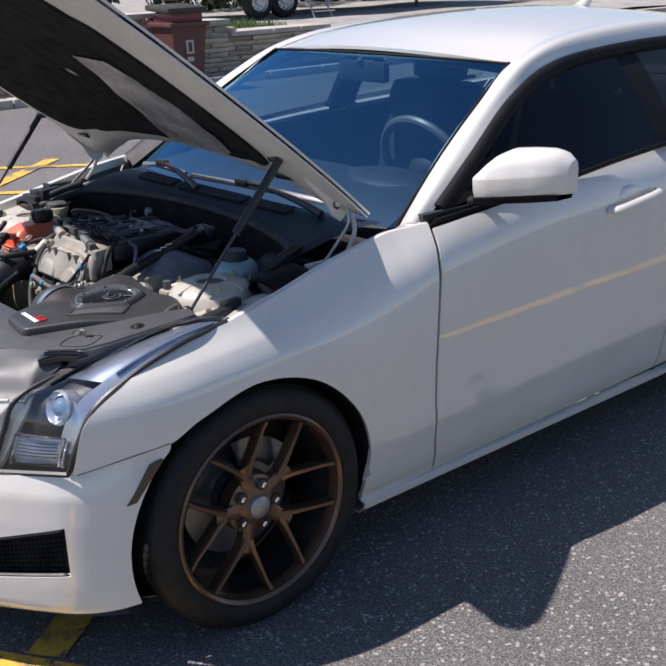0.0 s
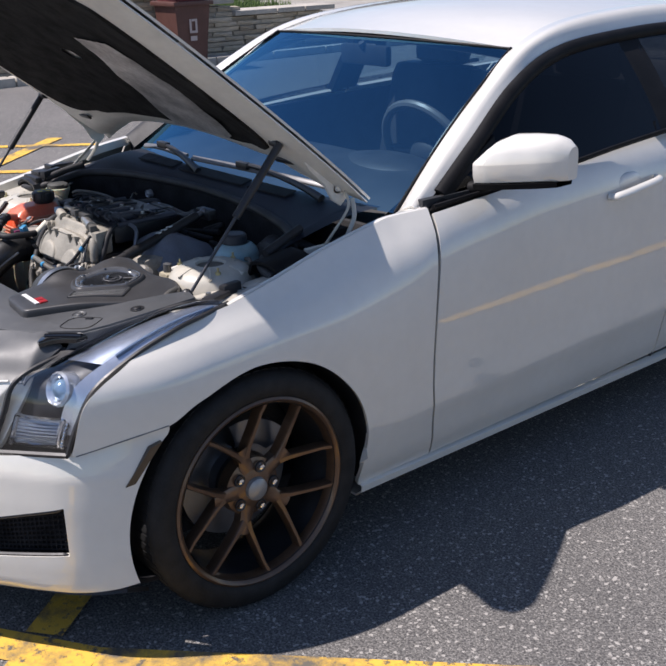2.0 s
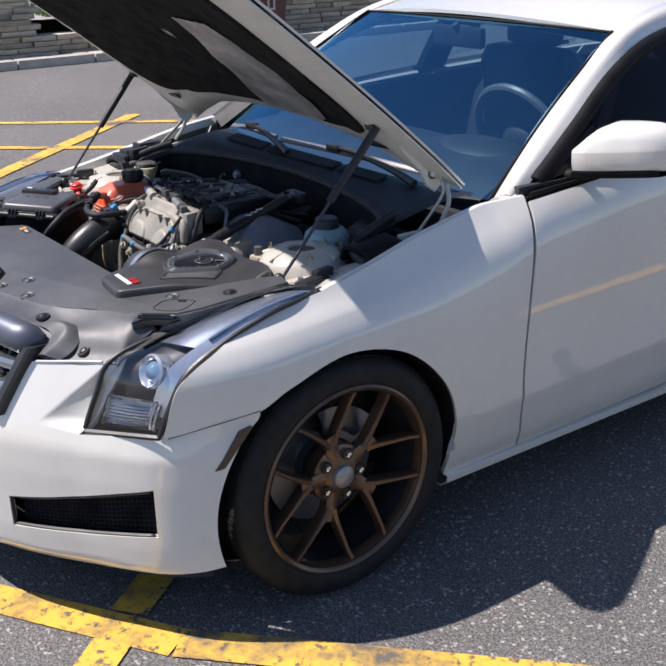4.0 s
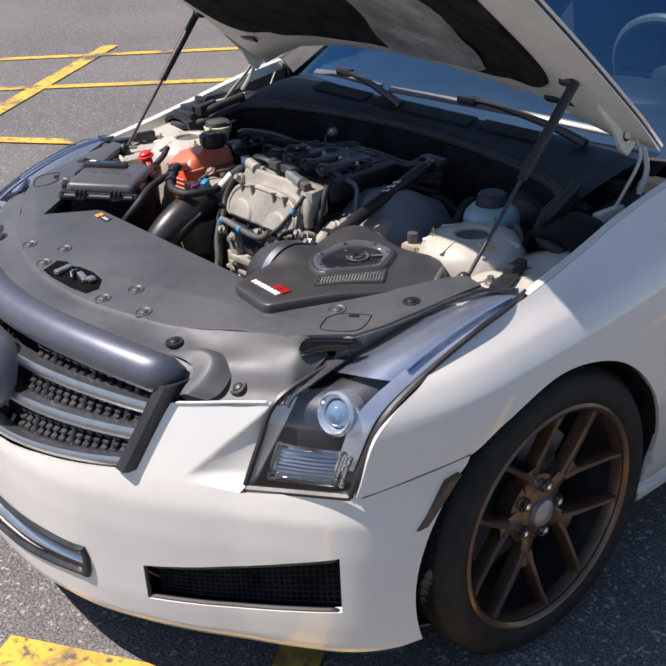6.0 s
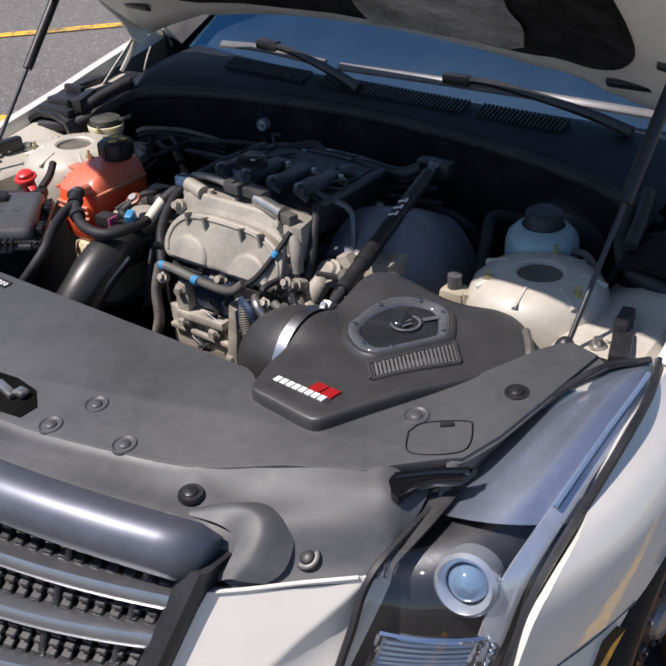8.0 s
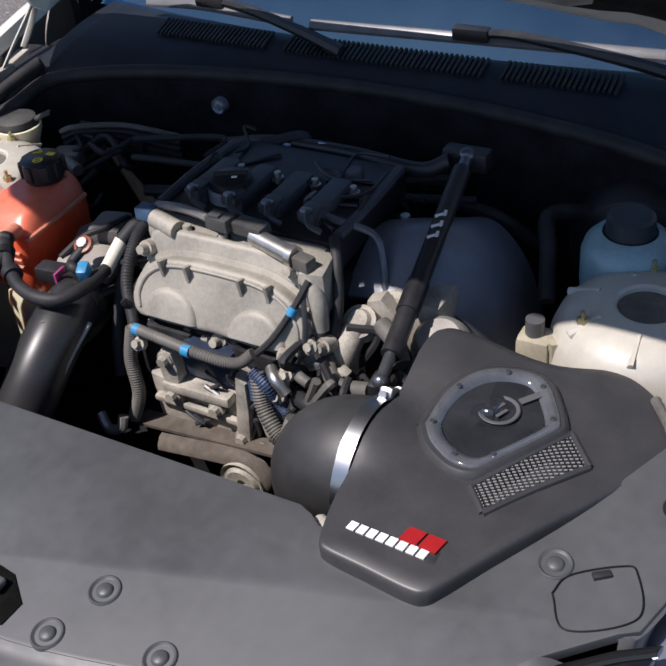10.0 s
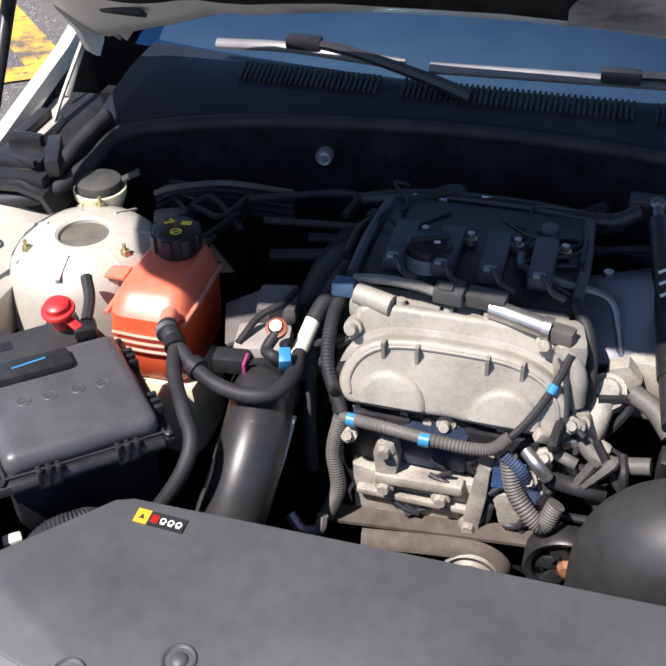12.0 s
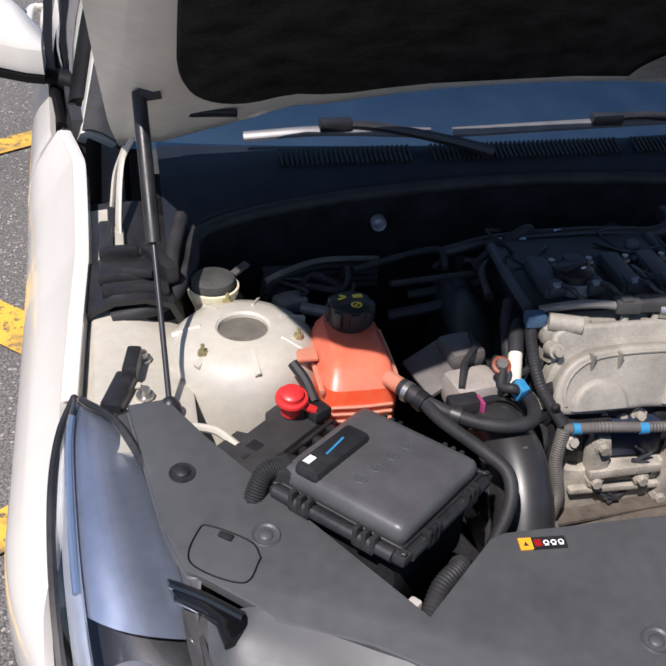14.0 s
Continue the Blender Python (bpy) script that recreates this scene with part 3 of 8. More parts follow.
fender_pairs = [(-0.468, 0.553, -0.470, 0.557), (-0.36, 0.574, -0.432, 0.672), (-0.262, 0.589, -0.335, 0.735),
                (*arc(117), -0.19, 0.785), (*arc(90), -0.036, 0.806), (*arc(62), 0.12, 0.838), (*arc(34), 0.28, 0.876),
                (*arc(10), 0.38, 0.898), (*arc(-16), 0.45, 0.912), (0.40, 0.196, 0.50, 0.920), (0.608, 0.200, 0.612, 0.928)]
both("fender", flank(fender_pairs, 90, 26, bow1=0.04), PAINT, car, "glossy pearl white front fender")
top_line = spline([(c, d) for _, _, c, d in fender_pairs[4:]], 40)
fl_rows = [[(side_x(y, z) - 0.002, y, z), (side_x(y, z) - 0.010, y, z + 0.0015), (side_x(y, z) - 0.022, y, z - 0.002), (side_x(y, z) - 0.025, y, z - 0.030)] for y, z in top_line]
both("fender_flange", Geo().grid(np.array(fl_rows), thick=0.003), PAINT, car)
for s in (1, -1):
    ag = Geo()
    P = np.array([[(s * (side_x(*arc(d)) - 0.008 - 0.16 * k), *arc(d)) for k in (0, 0.3, 1)] for d in np.linspace(-14, 132, 40)])
    ag.grid(P, flip=s > 0)
    part("wheel_arch_liner", ag, BLACK, car)
door = flank([(0.616, 0.200, 0.620, 0.915), (1.0, 0.206, 1.0, 0.948), (1.35, 0.212, 1.40, 0.985), (1.70, 0.22, 1.72, 1.005)], 60, 26, bow0=0.04)
door_l, door_r = both("front_door", door, PAINT, car)
rear_door = flank([(1.708, 0.22, 1.728, 1.006), (2.0, 0.225, 2.1, 1.02), (2.34, 0.24, 2.45, 1.03), (2.385, 0.42, 2.62, 1.035)], 40, 20)
both("rear_door", rear_door, PAINT, car)
YR = 2.776
quarter = [(2.393, 0.43, 2.63, 1.035)] + [(*arc(d, YR, 0.37), u, v) for d, u, v in ((150, 2.72, 1.035), (115, 2.82, 1.035), (85, 2.92, 1.03), (55, 3.04, 1.02), (25, 3.2, 1.0), (0, 3.35, 0.985))] + [(3.25, 0.30, 3.5, 0.975), (3.78, 0.34, 3.78, 0.95)]
both("rear_quarter_panel", flank(quarter, 60, 18), PAINT, car)
rock = []
for y in np.linspace(0.345, 2.40, 30):
    rock.append([(side_x(y, 0.2) - 0.012, y, 0.198), (side_x(y, 0.2) + 0.007, y, 0.190), (side_x(y, 0.2) + 0.004, y, 0.170), (side_x(y, 0.2) - 0.02, y, 0.150), (side_x(y, 0.2) - 0.14, y, 0.145)])
both("sill", Geo().grid(np.array(rock), flip=True, thick=0.006), PAINT, car)
part("underbody", Geo().box((0, 1.6, 0.215), (1.44, 4.0, 0.05), 0.01), PITCH, car)
for y0 in (0.61, 1.716):
    seam = [(side_x(y0, z) - 0.010, y0 + (0.003 - 0.04 * math.sin(math.pi * (z - 0.2) / 0.72) if y0 < 1 else 0.006 + 0.012 * (z - 0.2)), z) for z in np.linspace(0.19, 0.93, 20)]
    both("seam_seal", Geo().tube(seam, 0.005, 6, 40), BLACK, car)

# door handles
for s in (1, -1):
    x0 = side_x(1.45, 0.865)
    hg = Geo()
    hg.tube([(x0 + 0.002, 1.322, 0.852), (x0 + 0.030, 1.340, 0.855), (x0 + 0.034, 1.45, 0.866), (x0 + 0.030, 1.545, 0.876), (x0 + 0.002, 1.560, 0.878)], [0.011, 0.014, 0.0135, 0.013, 0.010], 12, 30, squash=0.75)
    cup = Geo().ball((x0 - 0.010, 1.435, 0.868), (0.014, 0.070, 0.042))
    p = door_l if s > 0 else door_r
    part("handle", hg if s > 0 else hg.mirrored(), PAINT, p, "body-coloured pull handle")
    part("handle_cup", cup if s > 0 else cup.mirrored(), PAINT, p)

# front bumper: a plan line from the middle round to the wheel arch, tucked in with height
PLAN = spline([(0, -0.838), (0.12, -0.833), (0.22, -0.818), (0.33, -0.787), (0.45, -0.727), (0.545, -0.668), (0.62, -0.615), (0.70, -0.560), (0.78, -0.497), (0.83, -0.435), (0.862, -0.365), (0.887, -0.262)], 400)
PLEN = np.linspace(0, 1, 400)


def at_x(x):
    return float(np.interp(x, PLAN[:, 0], PLEN))


def bumper_point(s, z):
    if s > 0.78:
        ye = AC - math.sqrt(max(0.0, AR * AR - (z - AZ) ** 2))
        end = float(np.interp(-ye, -PLAN[::-1, 1], PLEN[::-1])) if z < 0.6 else 1.0
        s -= (1 - min(1.0, end)) * (s - 0.78) / 0.22
    x, y = np.interp(s, PLEN, PLAN[:, 0]), np.interp(s, PLEN, PLAN[:, 1])
    e = 0.004
    d = np.array([np.interp(min(1, s + e), PLEN, PLAN[:, 0]) - np.interp(max(0, s - e), PLEN, PLAN[:, 0]),
                  np.interp(min(1, s + e), PLEN, PLAN[:, 1]) - np.interp(max(0, s - e), PLEN, PLAN[:, 1])])
    d /= np.linalg.norm(d)
    n = np.array([-d[1], d[0]])
    t = np.interp(z, [0.12, 0.16, 0.20, 0.26, 0.42, 0.49, 0.53, 0.58, 0.63, 0.70, 0.76], [0.09, 0.035, 0.004, 0.0, 0.0, 0.004, 0.016, 0.034, 0.052, 0.078, 0.10])
    t *= np.interp(s, [0, 0.75, 0.9, 1], [1.0, 1.0, 0.75, 0.3])
    return (x + n[0] * t, y + n[1] * t, z)


S1 = [0, at_x(0.33), at_x(0.45), at_x(0.635), at_x(0.79), 1]
ROW0 = lambda s: float(np.interp(s, S1, [0.172, 0.172, 0.172, 0.178, 0.190, 0.205]))
ROW1 = lambda s: float(np.interp(s, S1, [0.250, 0.284, 0.258, 0.275, 0.298, 0.32]))
ROW2 = lambda s: float(np.interp(s, S1, [0.342, 0.338, 0.338, 0.378, 0.424, 0.45]))
ROW3 = lambda s: float(np.interp(s, S1, [0.490, 0.530, 0.548, 0.530, 0.549, 0.587]))
NU = 120
cols = np.linspace(0, 1, NU)
bands = []
for lowf, upf, n in ((ROW0, ROW1, 8), (ROW1, ROW2, 8), (ROW2, ROW3, 14)):
    bands.append(np.array([[bumper_point(s, lowf(s) + (upf(s) - lowf(s)) * j / (n - 1)) for j in range(n)] for s in cols]))
bump = Geo()
lgx, fx0, fx1 = at_x(0.335), at_x(0.455), at_x(0.782)


def open_cell(i, j):
    s = (cols[i] + cols[min(i + 1, NU - 1)]) / 2
    return not (s < lgx or fx0 < s < fx1)


Pall = np.concatenate([bands[0], bands[1][:, 1:], bands[2][:, 1:]], axis=1)
bump.grid(Pall, keep=lambda i, j: not (7 <= j < 14) or open_cell(i, j), thick=0.016)
# wedge between grille and headlamp
sa, sb, sc, sd = at_x(0.446), at_x(0.633), at_x(0.702), at_x(0.516)
W = []
for u in np.linspace(0, 1, 44):
    s0, s1 = sa + (sb - sa) * u, sd + (sc - sd) * u
    row = []
    for f in np.linspace(0, 1, 30):
        x, y, z = bumper_point(s0 + (s1 - s0) * f, ROW3(s0) * (1 - f) + (0.674 + 0.022 * u) * f)
        uc = 0.42 + 0.50 * f
        k = max(0.0, min(1.0, (u - uc) / (1.02 - uc)))
        ledge = min(1.0, f / 0.16)
        row.append((x, y + 0.034 * k * (2 - k) * 0.75 * ledge * ledge * (3 - 2 * ledge), z))
    W.append(row)
W = np.array(W)
bump.grid(W, thick=0.016)
bump.tube([tuple(p + np.array((0, -0.001, 0.001))) for p in W[2:37, -1]], 0.003, 8, 40)
full = Geo()
full.add(bump.v, bump.f)
mm = bump.mirrored()
full.add(mm.v, mm.f)
bumper = part("front_bumper", full, PAINT, car, "pearl white front bumper with black lower openings")
lipg = Geo()
P = np.array([[bumper_point(s, z) for z in (0.176, 0.13)] for s in np.linspace(0, 0.93, 60)])
P[:, 1, 1] += 0.05
lipg.grid(P, thick=0.01, flip=True)
both("air_dam", lipg, BLACK, car, "black rubber air dam under the bumper")

# Unseen plate added under the nose to keep sun off the ground there.
under = [(float(x) * 0.95, float(y) + 0.05) for x, y in PLAN[::20]]
under = [(-x, y) for x, y in under[:0:-1]] + under + [(0.62, -0.24), (-0.62, -0.24)]
part("splash_shield", Geo().prism(under, 0.165, 0.178, 0), PITCH, car, "unseen black shield added under the nose to block sun")


def inset(s0, s1, lowf, upf, depth, n=40, m=6):
    P = np.array([[bumper_point(s, lowf(s) - 0.012 + (upf(s) - lowf(s) + 0.024) * j / (m - 1)) for j in range(m)] for s in np.linspace(s0, s1, n)])
    P[:, :, 1] += depth
    return Geo().grid(P)


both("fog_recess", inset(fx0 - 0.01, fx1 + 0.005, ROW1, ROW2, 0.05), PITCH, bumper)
fogmesh = Geo()
for k in range(9):
    f = (k + 0.5) / 9
    fogmesh.tube([bumper_point(s, ROW1(s) * (1 - f) + ROW2(s) * f) for s in np.linspace(fx0, fx1, 14)], 0.0022, 5, 40)
for k in range(34):
    s = fx0 + (fx1 - fx0) * (k + 0.5) / 34
    a, b = np.array(bumper_point(s, ROW1(s))), np.array(bumper_point(s, ROW2(s)))
    fogmesh.tube([tuple(a), tuple((a + b) / 2), tuple(b)], 0.0018, 5, 4)
fogmesh.v = [(x, y + 0.034, z) for x, y, z in fogmesh.v]
both("fog_mesh", fogmesh, PITCH, bumper, "fine black plastic mesh")
edge = [bumper_point(s, ROW1(s) + 0.003) for s in np.linspace(fx0, fx1, 20)] + [bumper_point(s, ROW2(s) - 0.003) for s in np.linspace(fx1, fx0, 20)]
edge = [(x, y + 0.008, z) for x, y, z in edge]
both("fog_trim", Geo().tube(edge + edge[:1], 0.005, 6, 120), BLACK, bumper, "slim black trim")
part("lower_grille_recess", Geo().add(*(lambda a, b: (a.v + b.v, a.f + [tuple(i + len(a.v) for i in f) for f in b.f]))(inset(0, lgx, ROW1, ROW2, 0.05), inset(0, lgx, ROW1, ROW2, 0.05).mirrored())), PITCH, bumper)
for f, r in ((0.30, 0.013), (0.74, 0.013)):
    line = [tuple(np.array(bumper_point(s, ROW1(s) * (1 - f) + ROW2(s) * f)) + (0, 0.016, 0)) for s in np.linspace(0.0, lgx - 0.004, 24)]
    line = [(-x, y, z) for x, y, z in line[:0:-1]] + line
    part("lower_grille_bar", Geo().tube(line, r, 8, 90, squash=0.75), SATINCHROME, bumper, "satin chrome bar")
frame_line = [bumper_point(s, ROW1(s)) for s in np.linspace(0, lgx, 20)] + [bumper_point(s, ROW2(s)) for s in np.linspace(lgx, 0, 20)]
both("lower_grille_surround", Geo().tube(frame_line, 0.009, 6, 80), BLACK, bumper)
fender_seam = [(side_x(y, z) + 0.001, y, z) for y, z in ((-0.462, 0.553), (-0.36, 0.576), (-0.265, 0.590))]
both("fender_seam", Geo().tube(fender_seam, 0.0014, 6, 30), GREYMETAL, bumper)
mark = [(-0.284, 0.556), (-0.312, 0.547), (-0.374, 0.462), (-0.353, 0.466)]
mg = Geo()
mx = lambda y: float(np.interp(-y, -PLAN[::-1, 1], PLAN[::-1, 0]))
inner_q = [(mx(y) - 0.012, y, z) for y, z in mark]
outer_q = [(mx(y) + 0.0015, y, z) for y, z in mark]
mg.add(inner_q + outer_q, [(7, 6, 5, 4), (4, 5, 1, 0), (5, 6, 2, 1), (6, 7, 3, 2), (7, 4, 0, 3)])
both("side_marker", mg, AMBER, bumper, "amber side marker lens")

# grille
def gr_point(u, f, off=0.0):
    """u: 0 in the middle to 1 at the outer end; f: 0 at the foot to 1 at the top."""
    x = (0.432 + 0.036 * f) * u
    y = -0.805 + 0.105 * f + (0.100 - 0.015 * f) * u ** 2 - off
    z = 0.492 + 0.060 * u ** 1.5 + (0.232 - 0.072 * u ** 2) * f
    return (x, y + 0.0, z)


gb = Geo()
P = np.zeros((40, 8, 3))
for i, u in enumerate(np.linspace(-1, 1, 40)):
    for j, f in enumerate(np.linspace(0, 1, 8)):
        q = gr_point(abs(u), f, -0.055)
        P[i, j] = (math.copysign(q[0], u), q[1], q[2])
gb.grid(P)
grille = part("grille", gb, PITCH, car, "shield grille with satin bars and black mesh")


def span(f, off, k=1.0):
    a = [gr_point(u, f, off) for u in np.linspace(0, k, 20)]
    return [(-x, y, z) for x, y, z in a[:0:-1]] + a


def bar(name, f, h, d, off, material, k=0.985, label=""):
    G = Geo()
    line = span(f, off, k)
    P = np.array([[(x, y + dy, z + dz) for dy, dz in ((0.02, h), (-d * 0.55, h * 0.9), (-d, h * 0.3), (-d, -h * 0.4), (-d * 0.5, -h), (0.02, -h))] for x, y, z in line])
    G.grid(P)
    return part(name, G, material, grille, label, 50)


BARMETAL = mat("satin_dark_bar", (0.12, 0.13, 0.16), 0.44, metal=0.55, var=0.08, scale=30)
tb = Geo()
tb_rows = []
for x, y, z in span(1.0, 0.0, 1.005):
    q = abs(x) / 0.470
    e = math.sqrt(max(0.0, 1 - max(0.0, (q - 0.965) / 0.04) ** 2)) * 0.85 + 0.15
    h, d = 0.034 * e, 0.036 * e
    tb_rows.append([(x, y + dy, z + dz + 0.004 - 0.006 * (1 - e)) for dy, dz in ((0.030, 0.7 * h), (0.012, h), (-0.2 * d, 0.98 * h), (-0.6 * d, 0.76 * h), (-0.88 * d, 0.38 * h), (-d, -0.08 * h), (-0.93 * d, -0.55 * h), (-0.70 * d, -0.88 * h), (-0.3 * d, -h), (0.015, -h))])
tb.grid(np.array(tb_rows))
tb.f += [tuple(range(10)), tuple(len(tb.v) - 10 + k for k in range(10))[::-1]]
part("top_bar", tb, BARMETAL, grille, "dark satin upper grille bar", 60)
for f in (0.66, 0.36):
    bar("grille_bar", f, 0.0145, 0.014, 0.0, SATINCHROME, 0.97, "satin chrome grille bar")
bar("foot_bar", 0.04, 0.012, 0.012, 0.002, SATINCHROME, 0.97, "satin chrome grille bar")
for s in (1, -1):
    fr = Geo().grid(np.array([[tuple(np.array(gr_point(1.0, f)) + np.array(o)) for o in ((-0.020, 0.03, 0), (-0.021, -0.014, 0), (-0.014, -0.022, 0), (0.010, -0.020, 0), (0.018, -0.012, 0), (0.018, 0.03, 0))] for f in np.linspace(-0.03, 0.98, 12)]))
    fr.f += [tuple(range(6)), tuple(66 + k for k in range(6))[::-1]]
    part("side_frame", fr if s > 0 else fr.mirrored(), BLACK, grille, "gloss black side frame")
for f0, f1 in ((0.70, 0.94), (0.42, 0.62), (0.09, 0.31)):
    mesh = Geo()
    for s in (1, -1):
        for u in np.arange(0.24, 0.95, 0.052):
            for f in (f0 + (f1 - f0) * 0.2, f0 + (f1 - f0) * 0.5, f0 + (f1 - f0) * 0.8):
                x, y, z = gr_point(u, f, -0.012)
                mesh.box((s * x, y, z), (0.016, 0.02, 0.006), 0.002, (18, 0, s * 14), 1)
        for u in (0.36, 0.62, 0.86):
            a, b = gr_point(u, f0, -0.014), gr_point(u, f1, -0.014)
            mesh.box((s * (a[0] + b[0]) / 2, (a[1] + b[1]) / 2, (a[2] + b[2]) / 2), (0.012, 0.02, abs(b[2] - a[2]) + 0.006), 0.003, (-24, 0, 0), 1)
        for f in (f0 + (f1 - f0) * 0.33, f0 + (f1 - f0) * 0.66):
            pts = [(s * q[0], q[1], q[2]) for q in (gr_point(u, f, -0.018) for u in np.linspace(0.18, 0.96, 10))]
            mesh.tube(pts, 0.003, 5, 12)
    part("mesh_panel", mesh, BLACK, grille, "black moulded grille mesh")
# badge: a plain ringed shield
em = Matrix.Translation((0, -0.792, 0.622)) @ Euler((radians(66), 0, 0)).to_matrix().to_4x4()
part("badge_ring", Geo().lathe([(0.050, -0.03), (0.082, -0.03), (0.084, 0.0), (0.076, 0.014), (0.066, 0.012), (0.060, 0.0)], em, 40), BARMETAL, grille, "dark chrome badge ring")
part("badge_field", Geo().lathe([(0.0, 0.002), (0.062, 0.002)], em, 36), BLACK, grille)
cr = Geo().prism([(-0.040, 0.034), (0.040, 0.034), (0.038, -0.004), (0.0, -0.040), (-0.038, -0.004)], 0.0, 0.012, 0.004, em)
part("badge_shield", cr, CHROME, grille)
for i, (mm_, x, y, w, h) in enumerate(((YELLOWPRINT, -0.018, 0.014, 0.022, 0.014), (REDPRINT, 0.016, 0.014, 0.022, 0.014), (REDPRINT, -0.014, -0.006, 0.022, 0.010), (YELLOWPRINT, 0.012, -0.008, 0.02, 0.010), (BLACK, 0, -0.022, 0.02, 0.008))):
    part("badge_field_colour", Geo().box((x, y, 0.0135), (w, h, 0.003), 0.001, m=em), mm_, grille)

# headlamps
LIN = [(0.785, -0.036, 0.806), (0.735, -0.10, 0.806), (0.69, -0.22, 0.780), (0.662, -0.36, 0.742), (0.640, -0.50, 0.698), (0.632, -0.545, 0.62), (0.620, -0.578, 0.533)]
LOUT = [(0.794, -0.026, 0.804), (0.813, -0.10, 0.799), (0.821, -0.19, 0.786), (0.820, -0.30, 0.751), (0.812, -0.40, 0.696), (0.806, -0.447, 0.626), (0.796, -0.475, 0.553)]


def lamp_grid(nu, nv, depth=0.0, u0=0.0, u1=1.0, v0=0.0, v1=1.0):
    A, B = spline(LIN, 121), spline(LOUT, 121)
    P = np.zeros((nu, nv, 3))
    for i, u in enumerate(np.linspace(u0, u1, nu)):
        a, b = A[int(round(u * 120))], B[int(round(u * 120))]
        nrm = np.array((0.35, -0.62, 0.70 * (1 - u) + 0.05))
        nrm /= np.linalg.norm(nrm)
        for j, v in enumerate(np.linspace(v0, v1, nv)):
            P[i, j] = a + (b - a) * v + nrm * (0.035 * math.sin(math.pi * v) * math.sin(math.pi * min(1, 0.05 + u)) ** 0.5 - depth)
    return P


# Pale blue chrome colour stands for sky reflected in the upper lens.
SKYCHROME = mat("sky_tinted_lamp_reflector", (0.46, 0.51, 0.62), 0.28, metal=0.85, var=0.12, scale=12)
LAMPSILVER = mat("lamp_silver", (0.72, 0.75, 0.80), 0.20, metal=0.7, var=0.08, scale=30)
PROJECTOR = mat("projector_glass", (0.22, 0.33, 0.46), 0.05, var=0.1, scale=20, coat=1.0, metal=0.3)
LIGHTBAR = mat("light_bar_plastic", (0.12, 0.17, 0.26), 0.2, var=0.05, scale=20, coat=0.5)


def lamp(s):
    fix = (lambda q: q) if s > 0 else (lambda q: q.mirrored())
    shell = Geo().grid(lamp_grid(20, 10, 0.05, 0.52, 1.0), flip=False)
    crown = Geo().grid(lamp_grid(24, 10, 0.024, 0.0, 0.56), flip=False)
    rim_ = Geo()
    Pg, Pd = lamp_grid(40, 2), lamp_grid(40, 2, 0.055)
    for k in (0, 1):
        rim_.grid(np.stack([Pg[:, k], Pd[:, k]], axis=1), flip=k == 0)
    hl = part("headlamp", fix(shell.add(rim_.v, rim_.f)), BLACK, car, "swept clear headlamp with a projector lens")
    part("crown_reflector", fix(crown), SKYCHROME, hl, "chrome upper reflector coloured pale blue like reflected sky")
    lens = part("lens", fix(Geo().grid(lamp_grid(48, 14))), CLEAR, hl, "clear outer lens")
    lens.visible_shadow = False
    part("seal", fix(Geo().tube([tuple(p) for p in lamp_grid(40, 2)[:, 1]], 0.006, 6).tube([tuple(p) for p in lamp_grid(40, 2)[:, 0]], 0.006, 6).tube([LIN[-1], LOUT[-1]], 0.007, 6)), BLACK, hl)
    c = Vector((0.736, -0.436, 0.682))
    pm = Matrix.Translation(c) @ Vector((0.16, -0.90, 0.36)).to_track_quat("Z", "Y").to_matrix().to_4x4() @ Matrix.Scale(0.72, 4)
    part("projector_bowl", fix(Geo().lathe([(0.037, 0.014), (0.040, 0.026), (0.049, 0.034), (0.056, 0.026), (0.058, -0.02), (0.04, -0.04)], pm, 40)), LAMPSILVER, hl, "bright chrome projector ring")
    part("projector_lens", fix(Geo().lathe([(0.0, 0.040), (0.014, 0.037), (0.026, 0.029), (0.035, 0.016), (0.037, 0.0)], pm, 32)), PROJECTOR, hl, "bluish projector lens")
    part("signal_reflector", fix(Geo().grid(lamp_grid(14, 12, 0.020, 0.825, 0.962, 0.19, 0.80))), LAMPSILVER, hl, "silvery turn signal reflector")
    ribs = Geo()
    for u in np.linspace(0.85, 0.955, 7):
        ribs.tube([tuple(p) for p in lamp_grid(2, 10, 0.018, u, u, 0.23, 0.77)[0]], 0.003, 5)
    part("reflector_ribs", fix(ribs), SATINCHROME, hl)
    q = lamp_grid(9, 9, 0.013, 0.825, 0.965, 0.18, 0.81)
    ring = [tuple(p) for p in q[0]] + [tuple(p) for p in q[1:, -1]] + [tuple(p) for p in q[-1, -2::-1]] + [tuple(p) for p in q[-2:0:-1, 0]]
    part("reflector_frame", fix(Geo().tube(ring + ring[:1], 0.0045, 6, 120)), CHROME, hl, "chrome frame")
    part("light_pipe", fix(Geo().grid(lamp_grid(60, 5, 0.013, 0.10, 0.90, 0.77, 0.94), thick=0.004)), LAMPSILVER, hl, "long silver light pipe")
    part("light_bar", fix(Geo().tube([tuple(p) for p in lamp_grid(30, 2, 0.010, 0.10, 0.52, 0.80, 0.9)[:, 0]], 0.005, 8)), LIGHTBAR, hl, "pale blue light bar")
    for a, b in lamp_grid(7, 2, 0.006, 0.84, 0.96, 0.84, 0.92):
        part("light_bead", fix(Geo().ball(tuple((a + b) / 2), (0.006, 0.006, 0.006), n=10)), CHROME, hl)


lamp(1)
lamp(-1)

